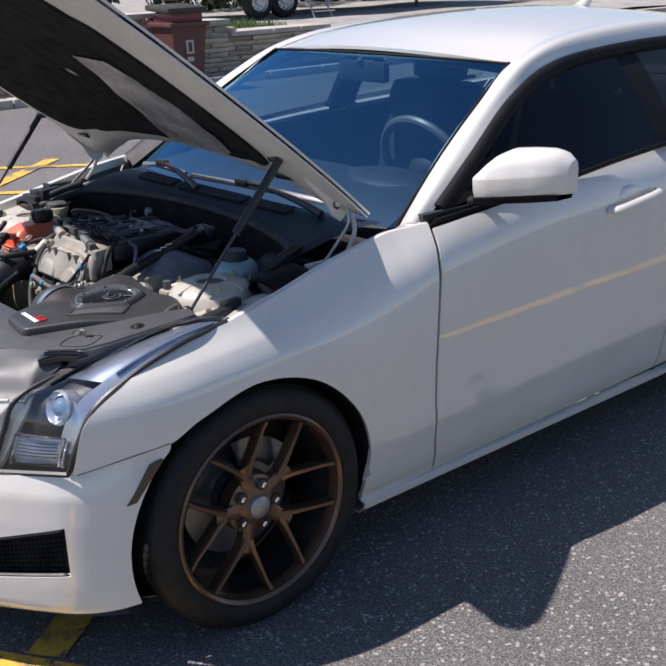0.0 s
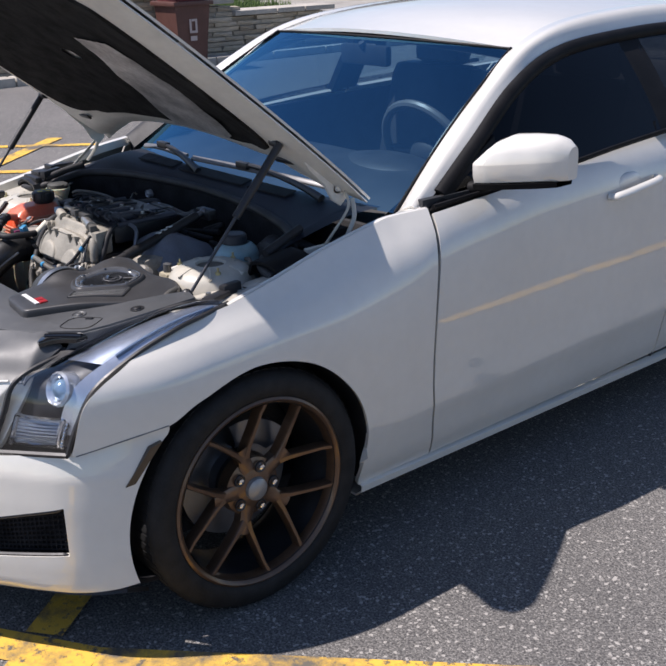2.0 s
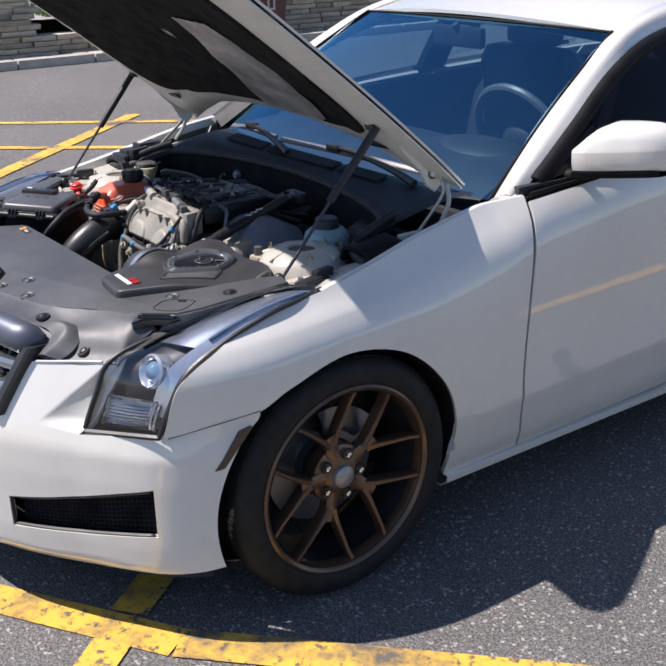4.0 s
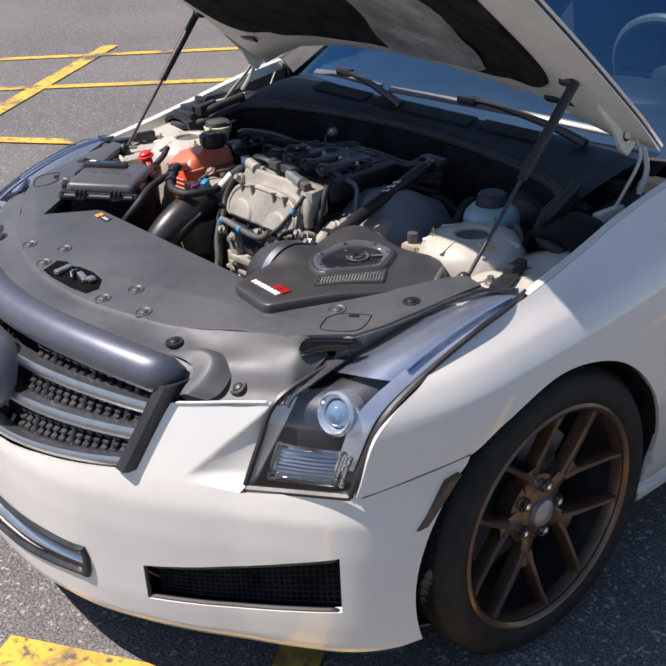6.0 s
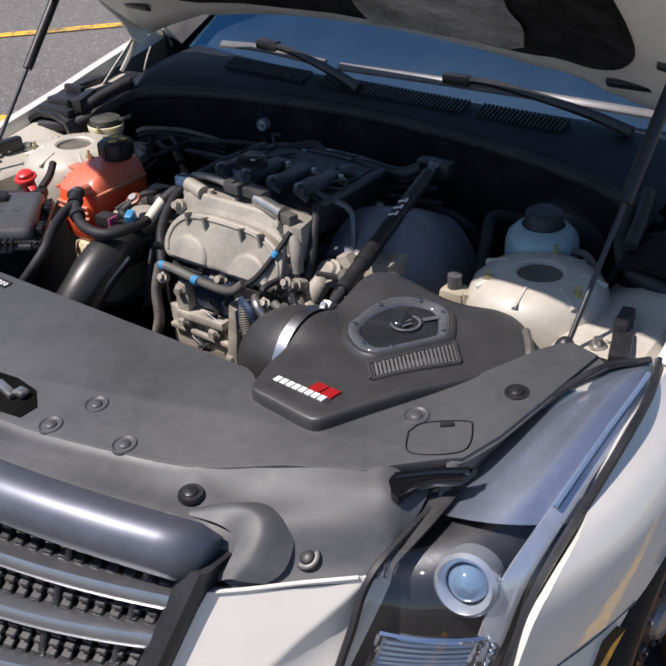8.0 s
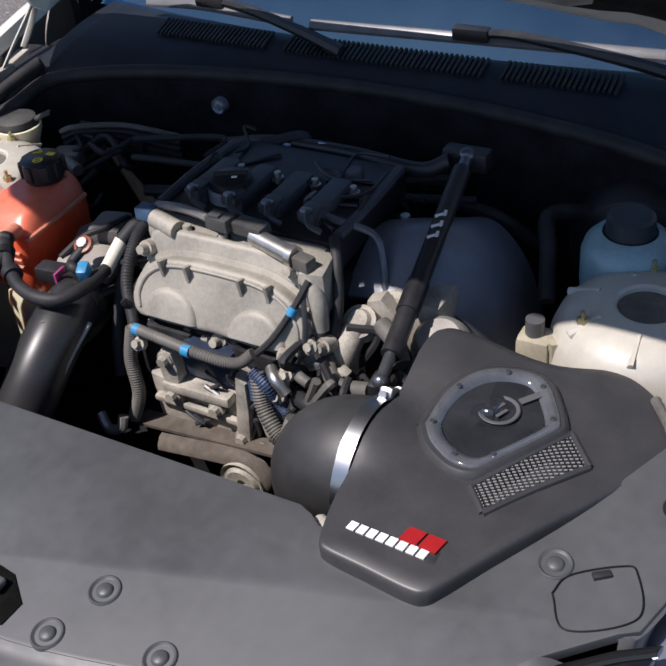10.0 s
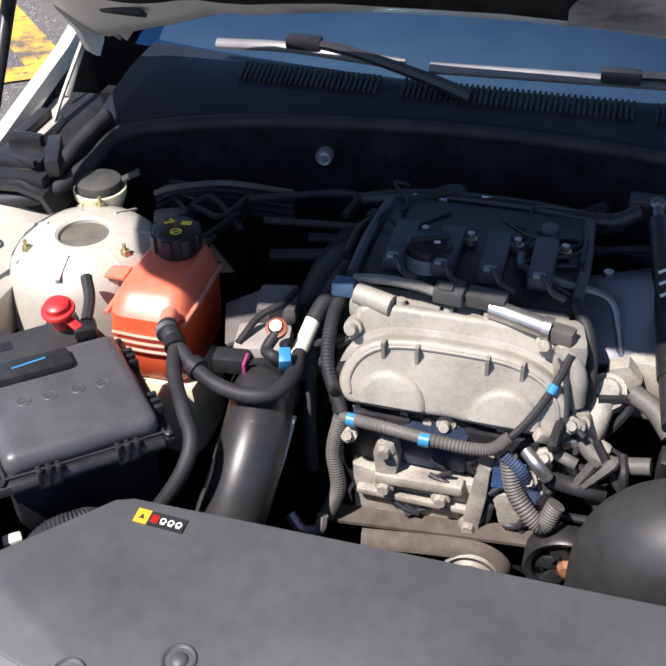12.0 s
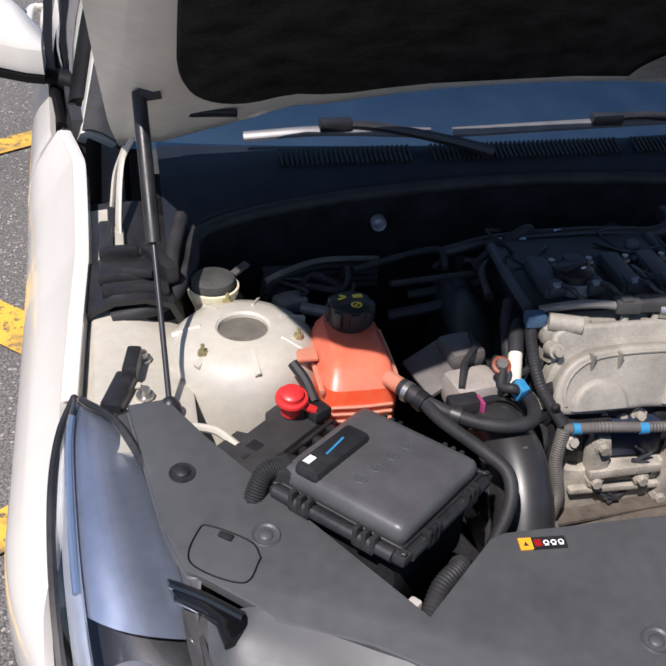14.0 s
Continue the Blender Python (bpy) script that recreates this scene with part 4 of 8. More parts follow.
# wheels
def make_wheel():
    T = Matrix.Rotation(math.pi / 2, 4, "Y")
    w = part("wheel", Geo().lathe([(0.235, 0.0), (0.238, -0.03), (0.225, -0.07), (0.222, -0.16), (0.238, -0.19), (0.245, -0.20)], T, 64), BLACK, car)
    tp = [(0.246, -0.205), (0.262, -0.222), (0.290, -0.222), (0.310, -0.212), (0.319, -0.195), (0.320, -0.11), (0.319, -0.02), (0.310, -0.004), (0.296, 0.006), (0.276, 0.009), (0.258, 0.006), (0.248, -0.004)]
    part("tyre", Geo().lathe(tp, T, 96), TYRE, w, "low-profile black tyre")
    treads = Geo()
    for k in range(72):
        a = 2 * math.pi * k / 72
        for h, sk in ((-0.045, 0.05), (-0.165, -0.05)):
            treads.box((0.3196 * math.cos(a + sk), 0.3196 * math.sin(a + sk), h), (0.002, 0.019, 0.055), 0, (0, 0, math.degrees(a)), m=T)
    tagged(part("tread", treads, TYRE, w), kind="stuff")
    part("rim_flange", Geo().lathe([(0.231, -0.030), (0.234, -0.006), (0.239, 0.003), (0.246, 0.007), (0.252, 0.003), (0.254, -0.008), (0.250, -0.015)], T, 96), BRONZE, w, "bronze rim edge")
    for k in range(5):
        a0 = radians(72 * k)
        ex, ey = Vector((math.cos(a0), math.sin(a0), 0)), Vector((-math.sin(a0), math.cos(a0), 0))
        stem = [(0.030, 0.0, 0.030, -0.034), (0.060, 0.0, 0.021, -0.036), (0.085, 0.0, 0.0175, -0.034), (0.112, 0.0, 0.0185, -0.029), (0.124, 0.0, 0.016, -0.028)]
        arms = [[(0.092, d * 0.006, 0.0105, -0.032), (0.118, d * 0.019, 0.0085, -0.027), (0.158, d * 0.046, 0.0068, -0.018), (0.196, d * 0.072, 0.0062, -0.010), (0.219, d * 0.091, 0.0068, -0.003)] for d in (-1, 1)]
        for name_, line in (("spoke_stem", stem), ("spoke_arm", arms[0]), ("spoke_arm", arms[1])):
            G = Geo()
            dv = Vector((line[-1][0] - line[0][0], line[-1][1] - line[0][1], 0)).normalized()
            side_ = ex * -dv.y + ey * dv.x
            rows_ = [[tuple(T @ (ex * r + ey * o + side_ * (half * q) + Vector((0, 0, h + e)))) for q, e in ((-1.0, -0.032), (-1.0, -0.005), (-0.6, 0.0), (0.6, 0.0), (1.0, -0.005), (1.0, -0.032))] for r, o, half, h in line]
            G.grid(np.array(rows_), flip=False)
            part(name_, G, BRONZE, w, "thin bronze spoke")
    part("hub", Geo().lathe([(0.0, -0.03), (0.032, -0.030), (0.052, -0.036), (0.078, -0.046), (0.082, -0.08)], T, 40), BRONZE, w)
    part("centre_cap", Geo().lathe([(0.0, -0.012), (0.020, -0.014), (0.029, -0.020), (0.032, -0.032)], T, 32), mat("grey_cap", (0.33, 0.32, 0.31), 0.35, metal=0.5, var=0.1, scale=40), w, "plain grey centre cap")
    for k in range(5):
        a = radians(36 + 72 * k)
        part("lug_nut", Geo().lathe([(0.0, -0.022), (0.008, -0.024), (0.010, -0.05)], T @ Matrix.Translation((0.057 * math.cos(a), 0.057 * math.sin(a), 0)), 6), CHROME, w)
        part("lug_recess", Geo().lathe([(0.011, -0.033), (0.0155, -0.0305), (0.0165, -0.034)], T @ Matrix.Translation((0.057 * math.cos(a), 0.057 * math.sin(a), 0)), 16), BLACK, w)
    part("brake_disc", Geo().lathe([(0.0, -0.10), (0.075, -0.10), (0.08, -0.125), (0.16, -0.125), (0.161, -0.15), (0.08, -0.15)], T, 48), GREYMETAL, w, "steel brake disc")
    cal = Geo().lathe([(0.10, -0.16), (0.10, -0.085), (0.12, -0.075), (0.168, -0.08), (0.172, -0.16)], T @ Matrix.Rotation(radians(150), 4, "Z"), 12, radians(62))
    part("brake_caliper", cal, GREYMETAL, w)
    return w


wheel = make_wheel()
base_place = Matrix.Translation((0.876, -0.012, 0.320))


def put_wheel(w, m):
    w.matrix_parent_inverse = Matrix.Translation(-HOME[car.name])
    w.matrix_basis = m
    for c in w.children:
        c.matrix_parent_inverse = Matrix.Identity(4)


put_wheel(wheel, base_place @ Matrix.Rotation(radians(-20), 4, "X"))
for x, y, turn in ((0.876, YR, 40), (-0.876, -0.012, 15), (-0.876, YR, 60)):
    m = Matrix.Translation((x, y, 0.320)) @ (Matrix.Rotation(math.pi, 4, "Z") if x < 0 else Matrix.Identity(4)) @ Matrix.Rotation(radians(turn), 4, "X")
    copy_thing(wheel, m)

# roof, pillars and glass
RAIL_IN = [(0.722, 0.598, 0.902), (0.655, 0.80, 1.045), (0.615, 1.0, 1.172), (0.590, 1.195, 1.286), (0.54, 1.5, 1.352), (0.52, 2.0, 1.375), (0.53, 2.42, 1.345), (0.59, 2.95, 1.12), (0.63, 3.15, 1.02)]
RAIL_OUT = [(0.790, 0.615, 0.905), (0.744, 0.865, 1.066), (0.690, 1.085, 1.194), (0.646, 1.31, 1.268), (0.628, 1.58, 1.298), (0.618, 2.05, 1.305), (0.632, 2.48, 1.255), (0.69, 2.90, 1.10), (0.735, 3.10, 1.0)]
mid = [tuple((np.array(a) + np.array(b)) / 2 + np.array((0.018, -0.012, 0.026))) for a, b in zip(RAIL_IN, RAIL_OUT)]
both("roof_pillar", Geo().grid(net(list(zip(RAIL_IN, mid, RAIL_OUT)), 80, 9), flip=True, thick=0.015), PAINT, car)
roof_rows = []
for (x, y, z), rise in zip(spline(RAIL_IN[3:7], 16), np.linspace(0.035, 0.035, 16)):
    fwd = 0.07 * max(0, 1 - (y - 1.195) / 0.4)
    roof_rows.append([(x * k, y - fwd * (1 - k * k), z + rise * (1 - k * k)) for k in np.linspace(-1, 1, 21)])
part("roof", Geo().grid(np.array(roof_rows), flip=True, thick=0.012), PAINT, car, "smooth pearl white roof")
pbase = [[(0.798, 0.480, 0.898), (0.768, 0.490, 0.900), (0.742, 0.500, 0.885)], [(0.800, 0.550, 0.905), (0.772, 0.562, 0.911), (0.730, 0.574, 0.898)],
         [(0.798, 0.612, 0.910), (0.775, 0.622, 0.922), (0.728, 0.615, 0.912)], [(0.782, 0.650, 0.922), (0.762, 0.662, 0.942), (0.722, 0.645, 0.930)]]
part("pillar_base", Geo().grid(net(pbase, 20, 12), flip=True, thick=0.004), PAINT, car)
ant = Geo().tube([(0, 2.30, 1.38), (0, 2.36, 1.42), (0, 2.40, 1.435)], [0.03, 0.016, 0.004], 10)
part("roof_antenna", ant, PAINT, car, "white shark-fin antenna")
ws = []
for f in np.linspace(0, 1, 14):
    a = np.array((0.714, 0.594, 0.897)) * (1 - f) + np.array((0.590, 1.195, 1.284)) * f
    ws.append([(a[0] * k, a[1] - (0.10 * (1 - f) + 0.07 * f) * (1 - k * k), a[2] + (0.015 + 0.02 * math.sin(math.pi * f)) * (1 - k * k) + 0.02 * math.sin(math.pi * f)) for k in np.linspace(-1, 1, 25)])
windscreen = part("windscreen", Geo().grid(np.array(ws), flip=True), GLASS, car, "tinted windscreen reflecting blue sky")
windscreen.visible_shadow = False
edge = [tuple(np.array(r[0]) + (0, -0.002, 0.002)) for r in ws]
both("windscreen_seal", Geo().tube(edge, 0.006, 6, 30), TRIM, car)
foot = [[tuple((np.array(a) * (1 - q) + np.array(c) * q + np.array((0.010 * q, -0.016 - 0.006 * math.sin(3 * q), 0.016 + 0.020 * math.sin(3 * q)))) * np.array((-1, 1, 1))) for q in (-0.25, 0.0, 0.25, 0.5, 0.72)] for a, c in zip(spline(RAIL_IN, 80)[:9], spline(RAIL_OUT, 80)[:9])]
part("pillar_foot_cover", Geo().grid(np.array(foot), thick=0.004), RUBBER, car, "black cowl end at the passenger pillar")
part("windscreen_header", Geo().tube([tuple(p) for p in ws[-1]], 0.005, 6, 40), TRIM, car)


def side_glass(y0, y1, n=16):
    low_ = [(side_x(y, 0.93) - 0.03, y, np.interp(y, [0.62, 1.0, 1.4, 1.72, 2.6], [0.915, 0.948, 0.985, 1.005, 1.035])) for y in np.linspace(y0, y1, n)]
    R = spline(RAIL_OUT, 200)
    rows = []
    for p in low_:
        yt = max(p[1], 0.65)
        k = int(np.argmin(abs(R[:, 1] - yt)))
        rows.append([tuple(np.array(p) * (1 - f) + (R[k] + np.array((-0.004, 0, 0.002))) * f + np.array((0.012, 0, 0)) * math.sin(math.pi * f)) for f in np.linspace(0, 1, 8)])
    return np.array(rows)


for y0, y1, nm in ((0.66, 1.66, "front_window"), (1.74, 2.62, "rear_window")):
    far = Geo().grid(side_glass(y0, y1), flip=True).mirrored()
    for g_, m_ in ((Geo().grid(side_glass(y0, y1)), SIDESHADE), (far, SIDECLEAR)):
        part(nm, g_, m_, car, "side window").visible_shadow = False
both("window_pillar", Geo().grid(side_glass(1.63, 1.77, 4), thick=0.03), TRIM, car, "black window pillar")
belt = [(side_x(y, 0.93) - 0.012, y, np.interp(y, [0.62, 1.0, 1.4, 1.72, 2.6], [0.922, 0.955, 0.992, 1.012, 1.042])) for y in np.linspace(0.64, 2.6, 20)]
both("belt_trim", Geo().tube(belt, 0.012, 8, 60, squash=0.6), TRIM, car)
R = spline(RAIL_OUT, 80)
both("window_surround", Geo().tube([tuple(p + np.array((0.004, 0.004, -0.014))) for p in R[3:62]], 0.024, 10, 80), TRIM, car)
sg2 = Geo()
sg2.prism([(0.63, 0.915), (0.94, 0.945), (0.935, 1.075)], 0, 0.02, 0.004)
sg2.v = [(0.798 - (z_ - 0.92) * 0.30 + h * 1.0 - 0.008, y_, z_) for y_, z_, h in sg2.v]
both("mirror_sail", sg2, TRIM, car)
rear_glass = []
for f in np.linspace(0, 1, 8):
    a = np.array((0.53, 2.43, 1.345)) * (1 - f) + np.array((0.61, 3.12, 1.03)) * f
    rear_glass.append([(a[0] * k, a[1] + 0.05 * (1 - k * k), a[2] + 0.03 * (1 - k * k)) for k in np.linspace(-1, 1, 13)])
part("rear_screen", Geo().grid(np.array(rear_glass)), SIDECLEAR, car).visible_shadow = False
trunk = [[(np.interp(f, [0, 1], [0.70, 0.66]) * k, 3.13 + 0.62 * f + 0.04 * (1 - k * k), 1.0 + 0.03 * (1 - k * k) - 0.03 * f) for k in np.linspace(-1, 1, 15)] for f in np.linspace(0, 1, 8)]
part("trunk_lid", Geo().grid(np.array(trunk), flip=True, thick=0.015), PAINT, car)
rb = [[(0.80 * k, 3.86 - 0.10 * abs(k) ** 3 - (0.10 * max(0, (z - 0.75) / 0.25)), z) for z in np.linspace(0.25, 0.97, 12)] for k in np.linspace(-1, 1, 21)]
part("rear_bumper", Geo().grid(np.array(rb), flip=True, thick=0.02), PAINT, car)
for s in (1, -1):
    part("tail_lamp", Geo().box((s * 0.72, 3.79, 0.82), (0.12, 0.08, 0.28), 0.03), REDPRINT, car)

# door mirrors
def door_mirror(s):
    fix = (lambda q: q) if s > 0 else (lambda q: q.mirrored())
    rows = []
    for f in np.linspace(0, 1, 15):
        x = 0.845 + 0.222 * f
        yc = 0.815 + 0.10 * f
        hh = 0.074 * float(np.interp(f, [0, 0.08, 0.2, 0.36, 0.6, 0.8, 0.92, 1], [0.22, 0.50, 0.85, 1.03, 1.0, 0.92, 0.76, 0.46]))
        dd = 0.075 * float(np.interp(f, [0, 0.15, 0.4, 0.75, 0.92, 1], [0.75, 0.95, 1.0, 0.88, 0.66, 0.38]))
        zc = 1.025 + 0.025 * f
        rows.append([(x, yc - dd * math.cos(a) if math.cos(a) > 0 else yc - dd * 0.45 * math.cos(a), max(zc + (hh if math.sin(a) > 0 else 0.08) * math.copysign(abs(math.sin(a)) ** 0.72, math.sin(a)), 0.974 + 0.022 * f)) for a in np.linspace(0, 2 * math.pi, 25)])
    G = Geo().grid(np.array(rows), flip=True)
    n = 25
    G.f += [tuple(range(n - 1)), tuple(14 * n + k for k in range(n - 1))[::-1]]
    mi = part("door_mirror", fix(G), PAINT, car, "pearl white door mirror on a black foot")
    loops = []
    for f in np.linspace(0.0, 0.93, 14):
        x, yc = 0.845 + 0.222 * f, 0.815 + 0.10 * f
        dd = 0.075 * float(np.interp(f, [0, 0.15, 0.4, 0.75, 0.92, 1], [0.75, 0.95, 1.0, 0.88, 0.66, 0.38]))
        zf = 0.9735 + 0.022 * f
        loops.append([(x, yc - dd * 0.97, zf), (x, yc - dd * 0.90, zf - 0.015), (x, yc + dd * 0.38, zf - 0.015), (x, yc + dd * 0.44, zf), (x, yc - dd * 0.97, zf)])
    base = Geo().grid(np.array(loops), flip=True)
    base.tube([(0.79, 0.80, 0.945), (0.83, 0.81, 0.955), (0.88, 0.83, 0.968)], [0.026, 0.018, 0.010], 10)
    part("mirror_foot", fix(base), TRIM, mi, "black mirror foot")
    glass_ = Geo().box((0.945, 0.893, 1.035), (0.15, 0.006, 0.085), 0.01, (0, -6, 22))
    part("mirror_glass", fix(glass_), CHROME, mi)


door_mirror(1)
door_mirror(-1)

# cabin
part("dashboard", Geo().grid(net([[(-0.66, 0.56, 0.86), (0, 0.50, 0.88), (0.66, 0.56, 0.86)], [(-0.66, 0.72, 0.93), (0, 0.68, 0.95), (0.66, 0.72, 0.93)], [(-0.66, 0.95, 0.92), (0, 0.93, 0.95), (0.66, 0.95, 0.93)], [(-0.66, 1.0, 0.70), (0, 0.98, 0.70), (0.66, 1.0, 0.70)]], 20, 20), flip=True), DARKIN, car, "dark dashboard")
part("instrument_hood", Geo().ball((0.36, 0.88, 0.935), (0.20, 0.12, 0.045)), DARKIN, car)
swm = Matrix.Translation((0.37, 1.06, 0.95)) @ Matrix.Rotation(radians(-66), 4, "X")
sw = part("steering_wheel", Geo().lathe([(0.185 + 0.015 * math.cos(a), 0.015 * math.sin(a)) for a in np.linspace(0, 2 * math.pi, 10)], swm, 40), mat("grey_leather", (0.12, 0.12, 0.12), 0.4, var=0.1, scale=30), car, "grey leather steering wheel")
part("wheel_boss", Geo().ball((0.37, 1.05, 0.945), (0.07, 0.03, 0.06)).box((0.37, 1.06, 0.95), (0.34, 0.02, 0.03), 0.006, (24, 0, 0)), DARKIN, sw)
for x in (-0.37, 0.37):
    st = part("seat", Geo().box((x, 1.50, 0.48), (0.50, 0.52, 0.22), 0.07), SEATMAT, car, "black leather front seat")
    part("backrest", Geo().box((x, 1.80, 0.82), (0.48, 0.16, 0.62), 0.07, (-14, 0, 0)), SEATMAT, st)
    part("headrest", Geo().box((x, 1.88, 1.20), (0.26, 0.10, 0.17), 0.045, (-10, 0, 0)), SEATMAT, st)
part("rear_seat", Geo().box((0, 2.70, 0.80), (1.25, 0.2, 0.6), 0.08, (-18, 0, 0)).box((0, 2.4, 0.45), (1.25, 0.5, 0.2), 0.06), SEATMAT, car)
part("parcel_shelf", Geo().box((0, 2.95, 0.98), (1.2, 0.35, 0.03), 0.01), DARKIN, car)
for s in (1, -1):
    dg = Geo()
    P = np.array([[(s * (side_x(y, 0.9) - 0.07 - 0.02 * (z < 0.7)), y, z) for z in np.linspace(0.25, 0.955 + 0.03 * (y - 1), 6)] for y in np.linspace(0.62, 3.0, 20)])
    part("door_trim", dg.grid(P, flip=s > 0, thick=0.02), DARKIN, car)
part("headliner", Geo().grid(np.array([[(x * 0.97, y, z - 0.035) for x, y, z in r] for r in roof_rows])), DARKIN, car)
mr = part("interior_mirror", Geo().box((0, 1.12, 1.238), (0.24, 0.03, 0.07), 0.018).tube([(0, 1.10, 1.28), (0, 1.12, 1.25)], 0.012, 8), DARKIN, car)
part("sensor_housing", Geo().box((0, 1.15, 1.268), (0.09, 0.06, 0.03), 0.010, (30, 0, 0)), DARKIN, car)
part("floor_pan", Geo().box((0, 1.8, 0.28), (1.4, 2.6, 0.04), 0.01), DARKIN, car)

# hood, propped open
DARKROD = mat("dark_strut_rod", (0.06, 0.06, 0.065), 0.3, metal=0.6, var=0.1, scale=60)
HO, HA = Vector((0, 0.505, 0.965)), radians(40.5)
HD, HN = Vector((0, -math.cos(HA), math.sin(HA))), Vector((0, math.sin(HA), math.cos(HA)))


def hood_w(a):
    return float(np.interp(a, [0, 0.12, 0.35, 0.8, 1.0, 1.11, 1.165], [0.716, 0.728, 0.735, 0.744, 0.744, 0.722, 0.655]))


def hood_point(a, k, drop=0.0):
    b = k * hood_w(a)
    arch = -0.050 * abs(k) ** 2.4 - 0.065 * (a / 1.2) ** 2 + 0.012 * math.exp(-((abs(k) - 0.62) / 0.06) ** 2) * (1 - k * k)
    start = 0.17 * (1 - k * k) * max(0, 1 - a / 0.5)
    p = HO + HD * (a + start) + HN * (arch - drop + 0.035)
    return (b, p.y, p.z)


AA = list(np.linspace(0, 1.0, 22)) + [1.05, 1.085, 1.115, 1.145, 1.165]
KK = np.linspace(-1, 1, 41)
hood = part("hood", Geo().grid(np.array([[hood_point(a, k) for k in KK] for a in AA]), flip=True, thick=0.006), PAINT, car, "open pearl white hood with a dark insulating liner")
inner = Geo()


def in_drop(a, k):
    e = min(1, max(0, (1 - abs(k)) / 0.10), max(0, a / 0.06), max(0, (1.165 - a) / 0.07))
    e = max(0, e)
    return 0.0062 + 0.034 * e * e * (3 - 2 * e)


inner.grid(np.array([[hood_point(a, k * 0.999, in_drop(a, k)) for k in KK] for a in AA]), thick=0.004)
part("inner_panel", inner, UNDER, hood, "cream painted inner hood frame")
lin = Geo()
outline = []
for t in np.linspace(0, 2 * math.pi, 72, endpoint=False):
    c, s_ = math.cos(t), math.sin(t)
    k = 0.865 * math.copysign(abs(c) ** 0.40, c)
    a = 0.600 + 0.470 * math.copysign(abs(s_) ** 0.45, s_)
    outline.append((a, k * (1 - 0.06 * (a > 0.9))))
rings_ = []
for r in (1.0, 0.985, 0.8, 0.55, 0.3, 0.05):
    d = 0.034 if r == 1.0 else 0.052
    rings_.append([hood_point(0.600 + (a - 0.600) * r, k * r, d + 0.003 * noise.noise(Vector((a * 6 * r, k * 6 * r, 0)))) for a, k in outline])
lin.grid(np.array(rings_).transpose(1, 0, 2), flip=True, wrap=True)
part("hood_liner", lin, LINER, hood, "black felt insulation")
fo = Geo()
rowsf = []
for a in np.linspace(0.255, 0.712, 26):
    left = np.interp(a, [0.25, 0.45, 0.56, 0.70], [0.075, 0.13, 0.17, 0.22]) + 0.008 * math.sin(a * 33)
    right = np.interp(a, [0.25, 0.27, 0.45, 0.575, 0.712], [0.36, 0.41, 0.435, 0.425, 0.39]) + 0.006 * math.sin(a * 41)
    row = []
    for f in np.linspace(0, 1, 14):
        k = (left + (right - left) * f) / 0.73
        s0 = 0.17 * (1 - k * k)
        ap_ = (a - s0) / (1 - 2 * s0) if a < 0.5 else a
        row.append(hood_point(ap_, k, 0.0585 + 0.002 * noise.noise(Vector((a * 22, f * 9, 0)))))
    rowsf.append(row)
fo.grid(np.array(rowsf))
part("foil_patch", fo, FOIL, hood, "torn bare foil patch in the liner")
for s in (1, -1):
    slot = Geo()
    c = np.array(hood_point(0.155, s * 0.80, 0.044))
    slot.box(tuple(c), (0.105, 0.02, 0.008), 0.003, (math.degrees(-HA), 0, s * 4))
    part("drain_slot", slot, BLACK, hood)
for s in (1, -1):
    # hinge arms
    hg = Geo().tube([(s * 0.725, 0.318, 0.850), (s * 0.722, 0.365, 0.890), (s * 0.712, 0.425, 0.945), (s * 0.692, 0.432, 0.985)], 0.0075, 8, squash=0.5).tube([(s * 0.733, 0.402, 0.875), (s * 0.724, 0.435, 0.920), (s * 0.705, 0.445, 0.965)], 0.006, 8, squash=0.5)
    hg.box((s * 0.725, 0.31, 0.845), (0.018, 0.09, 0.04), 0.006)
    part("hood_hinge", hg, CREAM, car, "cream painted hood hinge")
    lo_, hi_ = Vector((s * 0.668, -0.062, 0.792)), Vector((s * 0.680, 0.232, 1.135))
    m_ = lo_ + (hi_ - lo_) * 0.52
    stt = part("gas_strut", Geo().tube([tuple(lo_), tuple(m_)], 0.0042, 10), DARKROD, car, "hood gas strut")
    part("strut_cylinder", Geo().tube([tuple(m_), tuple(m_ + (hi_ - m_) * 0.12), tuple(hi_)], 0.0105, 12), BLACK, stt, "black strut cylinder")
    part("strut_socket", Geo().ball(tuple(lo_), (0.017, 0.017, 0.026)), BLACK, stt)
    part("strut_socket", Geo().tube([tuple(hi_), tuple(hi_ + Vector((-s * 0.03, 0.0, 0.004)))], 0.014, 10), BLACK, stt)
    br = Geo().prism([(0.265, 1.120), (0.300, 1.135), (0.372, 1.075), (0.425, 1.010), (0.428, 0.975), (0.405, 0.955), (0.378, 0.975), (0.352, 1.020), (0.300, 1.070)], 0.0, 0.010, 0.003)
    br.v = [(s * (0.672 + h), y_ + 0.02, z_ - 0.012) for y_, z_, h in br.v]
    if s < 0:
        br.f = [f_[::-1] for f_ in br.f]
    for y_, z_ in ((0.330, 1.078), (0.395, 1.005)):
        br.lathe([(0.0, 0.016), (0.008, 0.016), (0.010, 0.010), (0.015, 0.010)], Matrix.Translation((s * 0.672, y_ + 0.02, z_ - 0.012)) @ Matrix.Rotation(s * math.pi / 2, 4, "Y"), 10)
    part("hinge_plate", br, UNDER, hood, "cream hinge plate at the hood's rear corner")

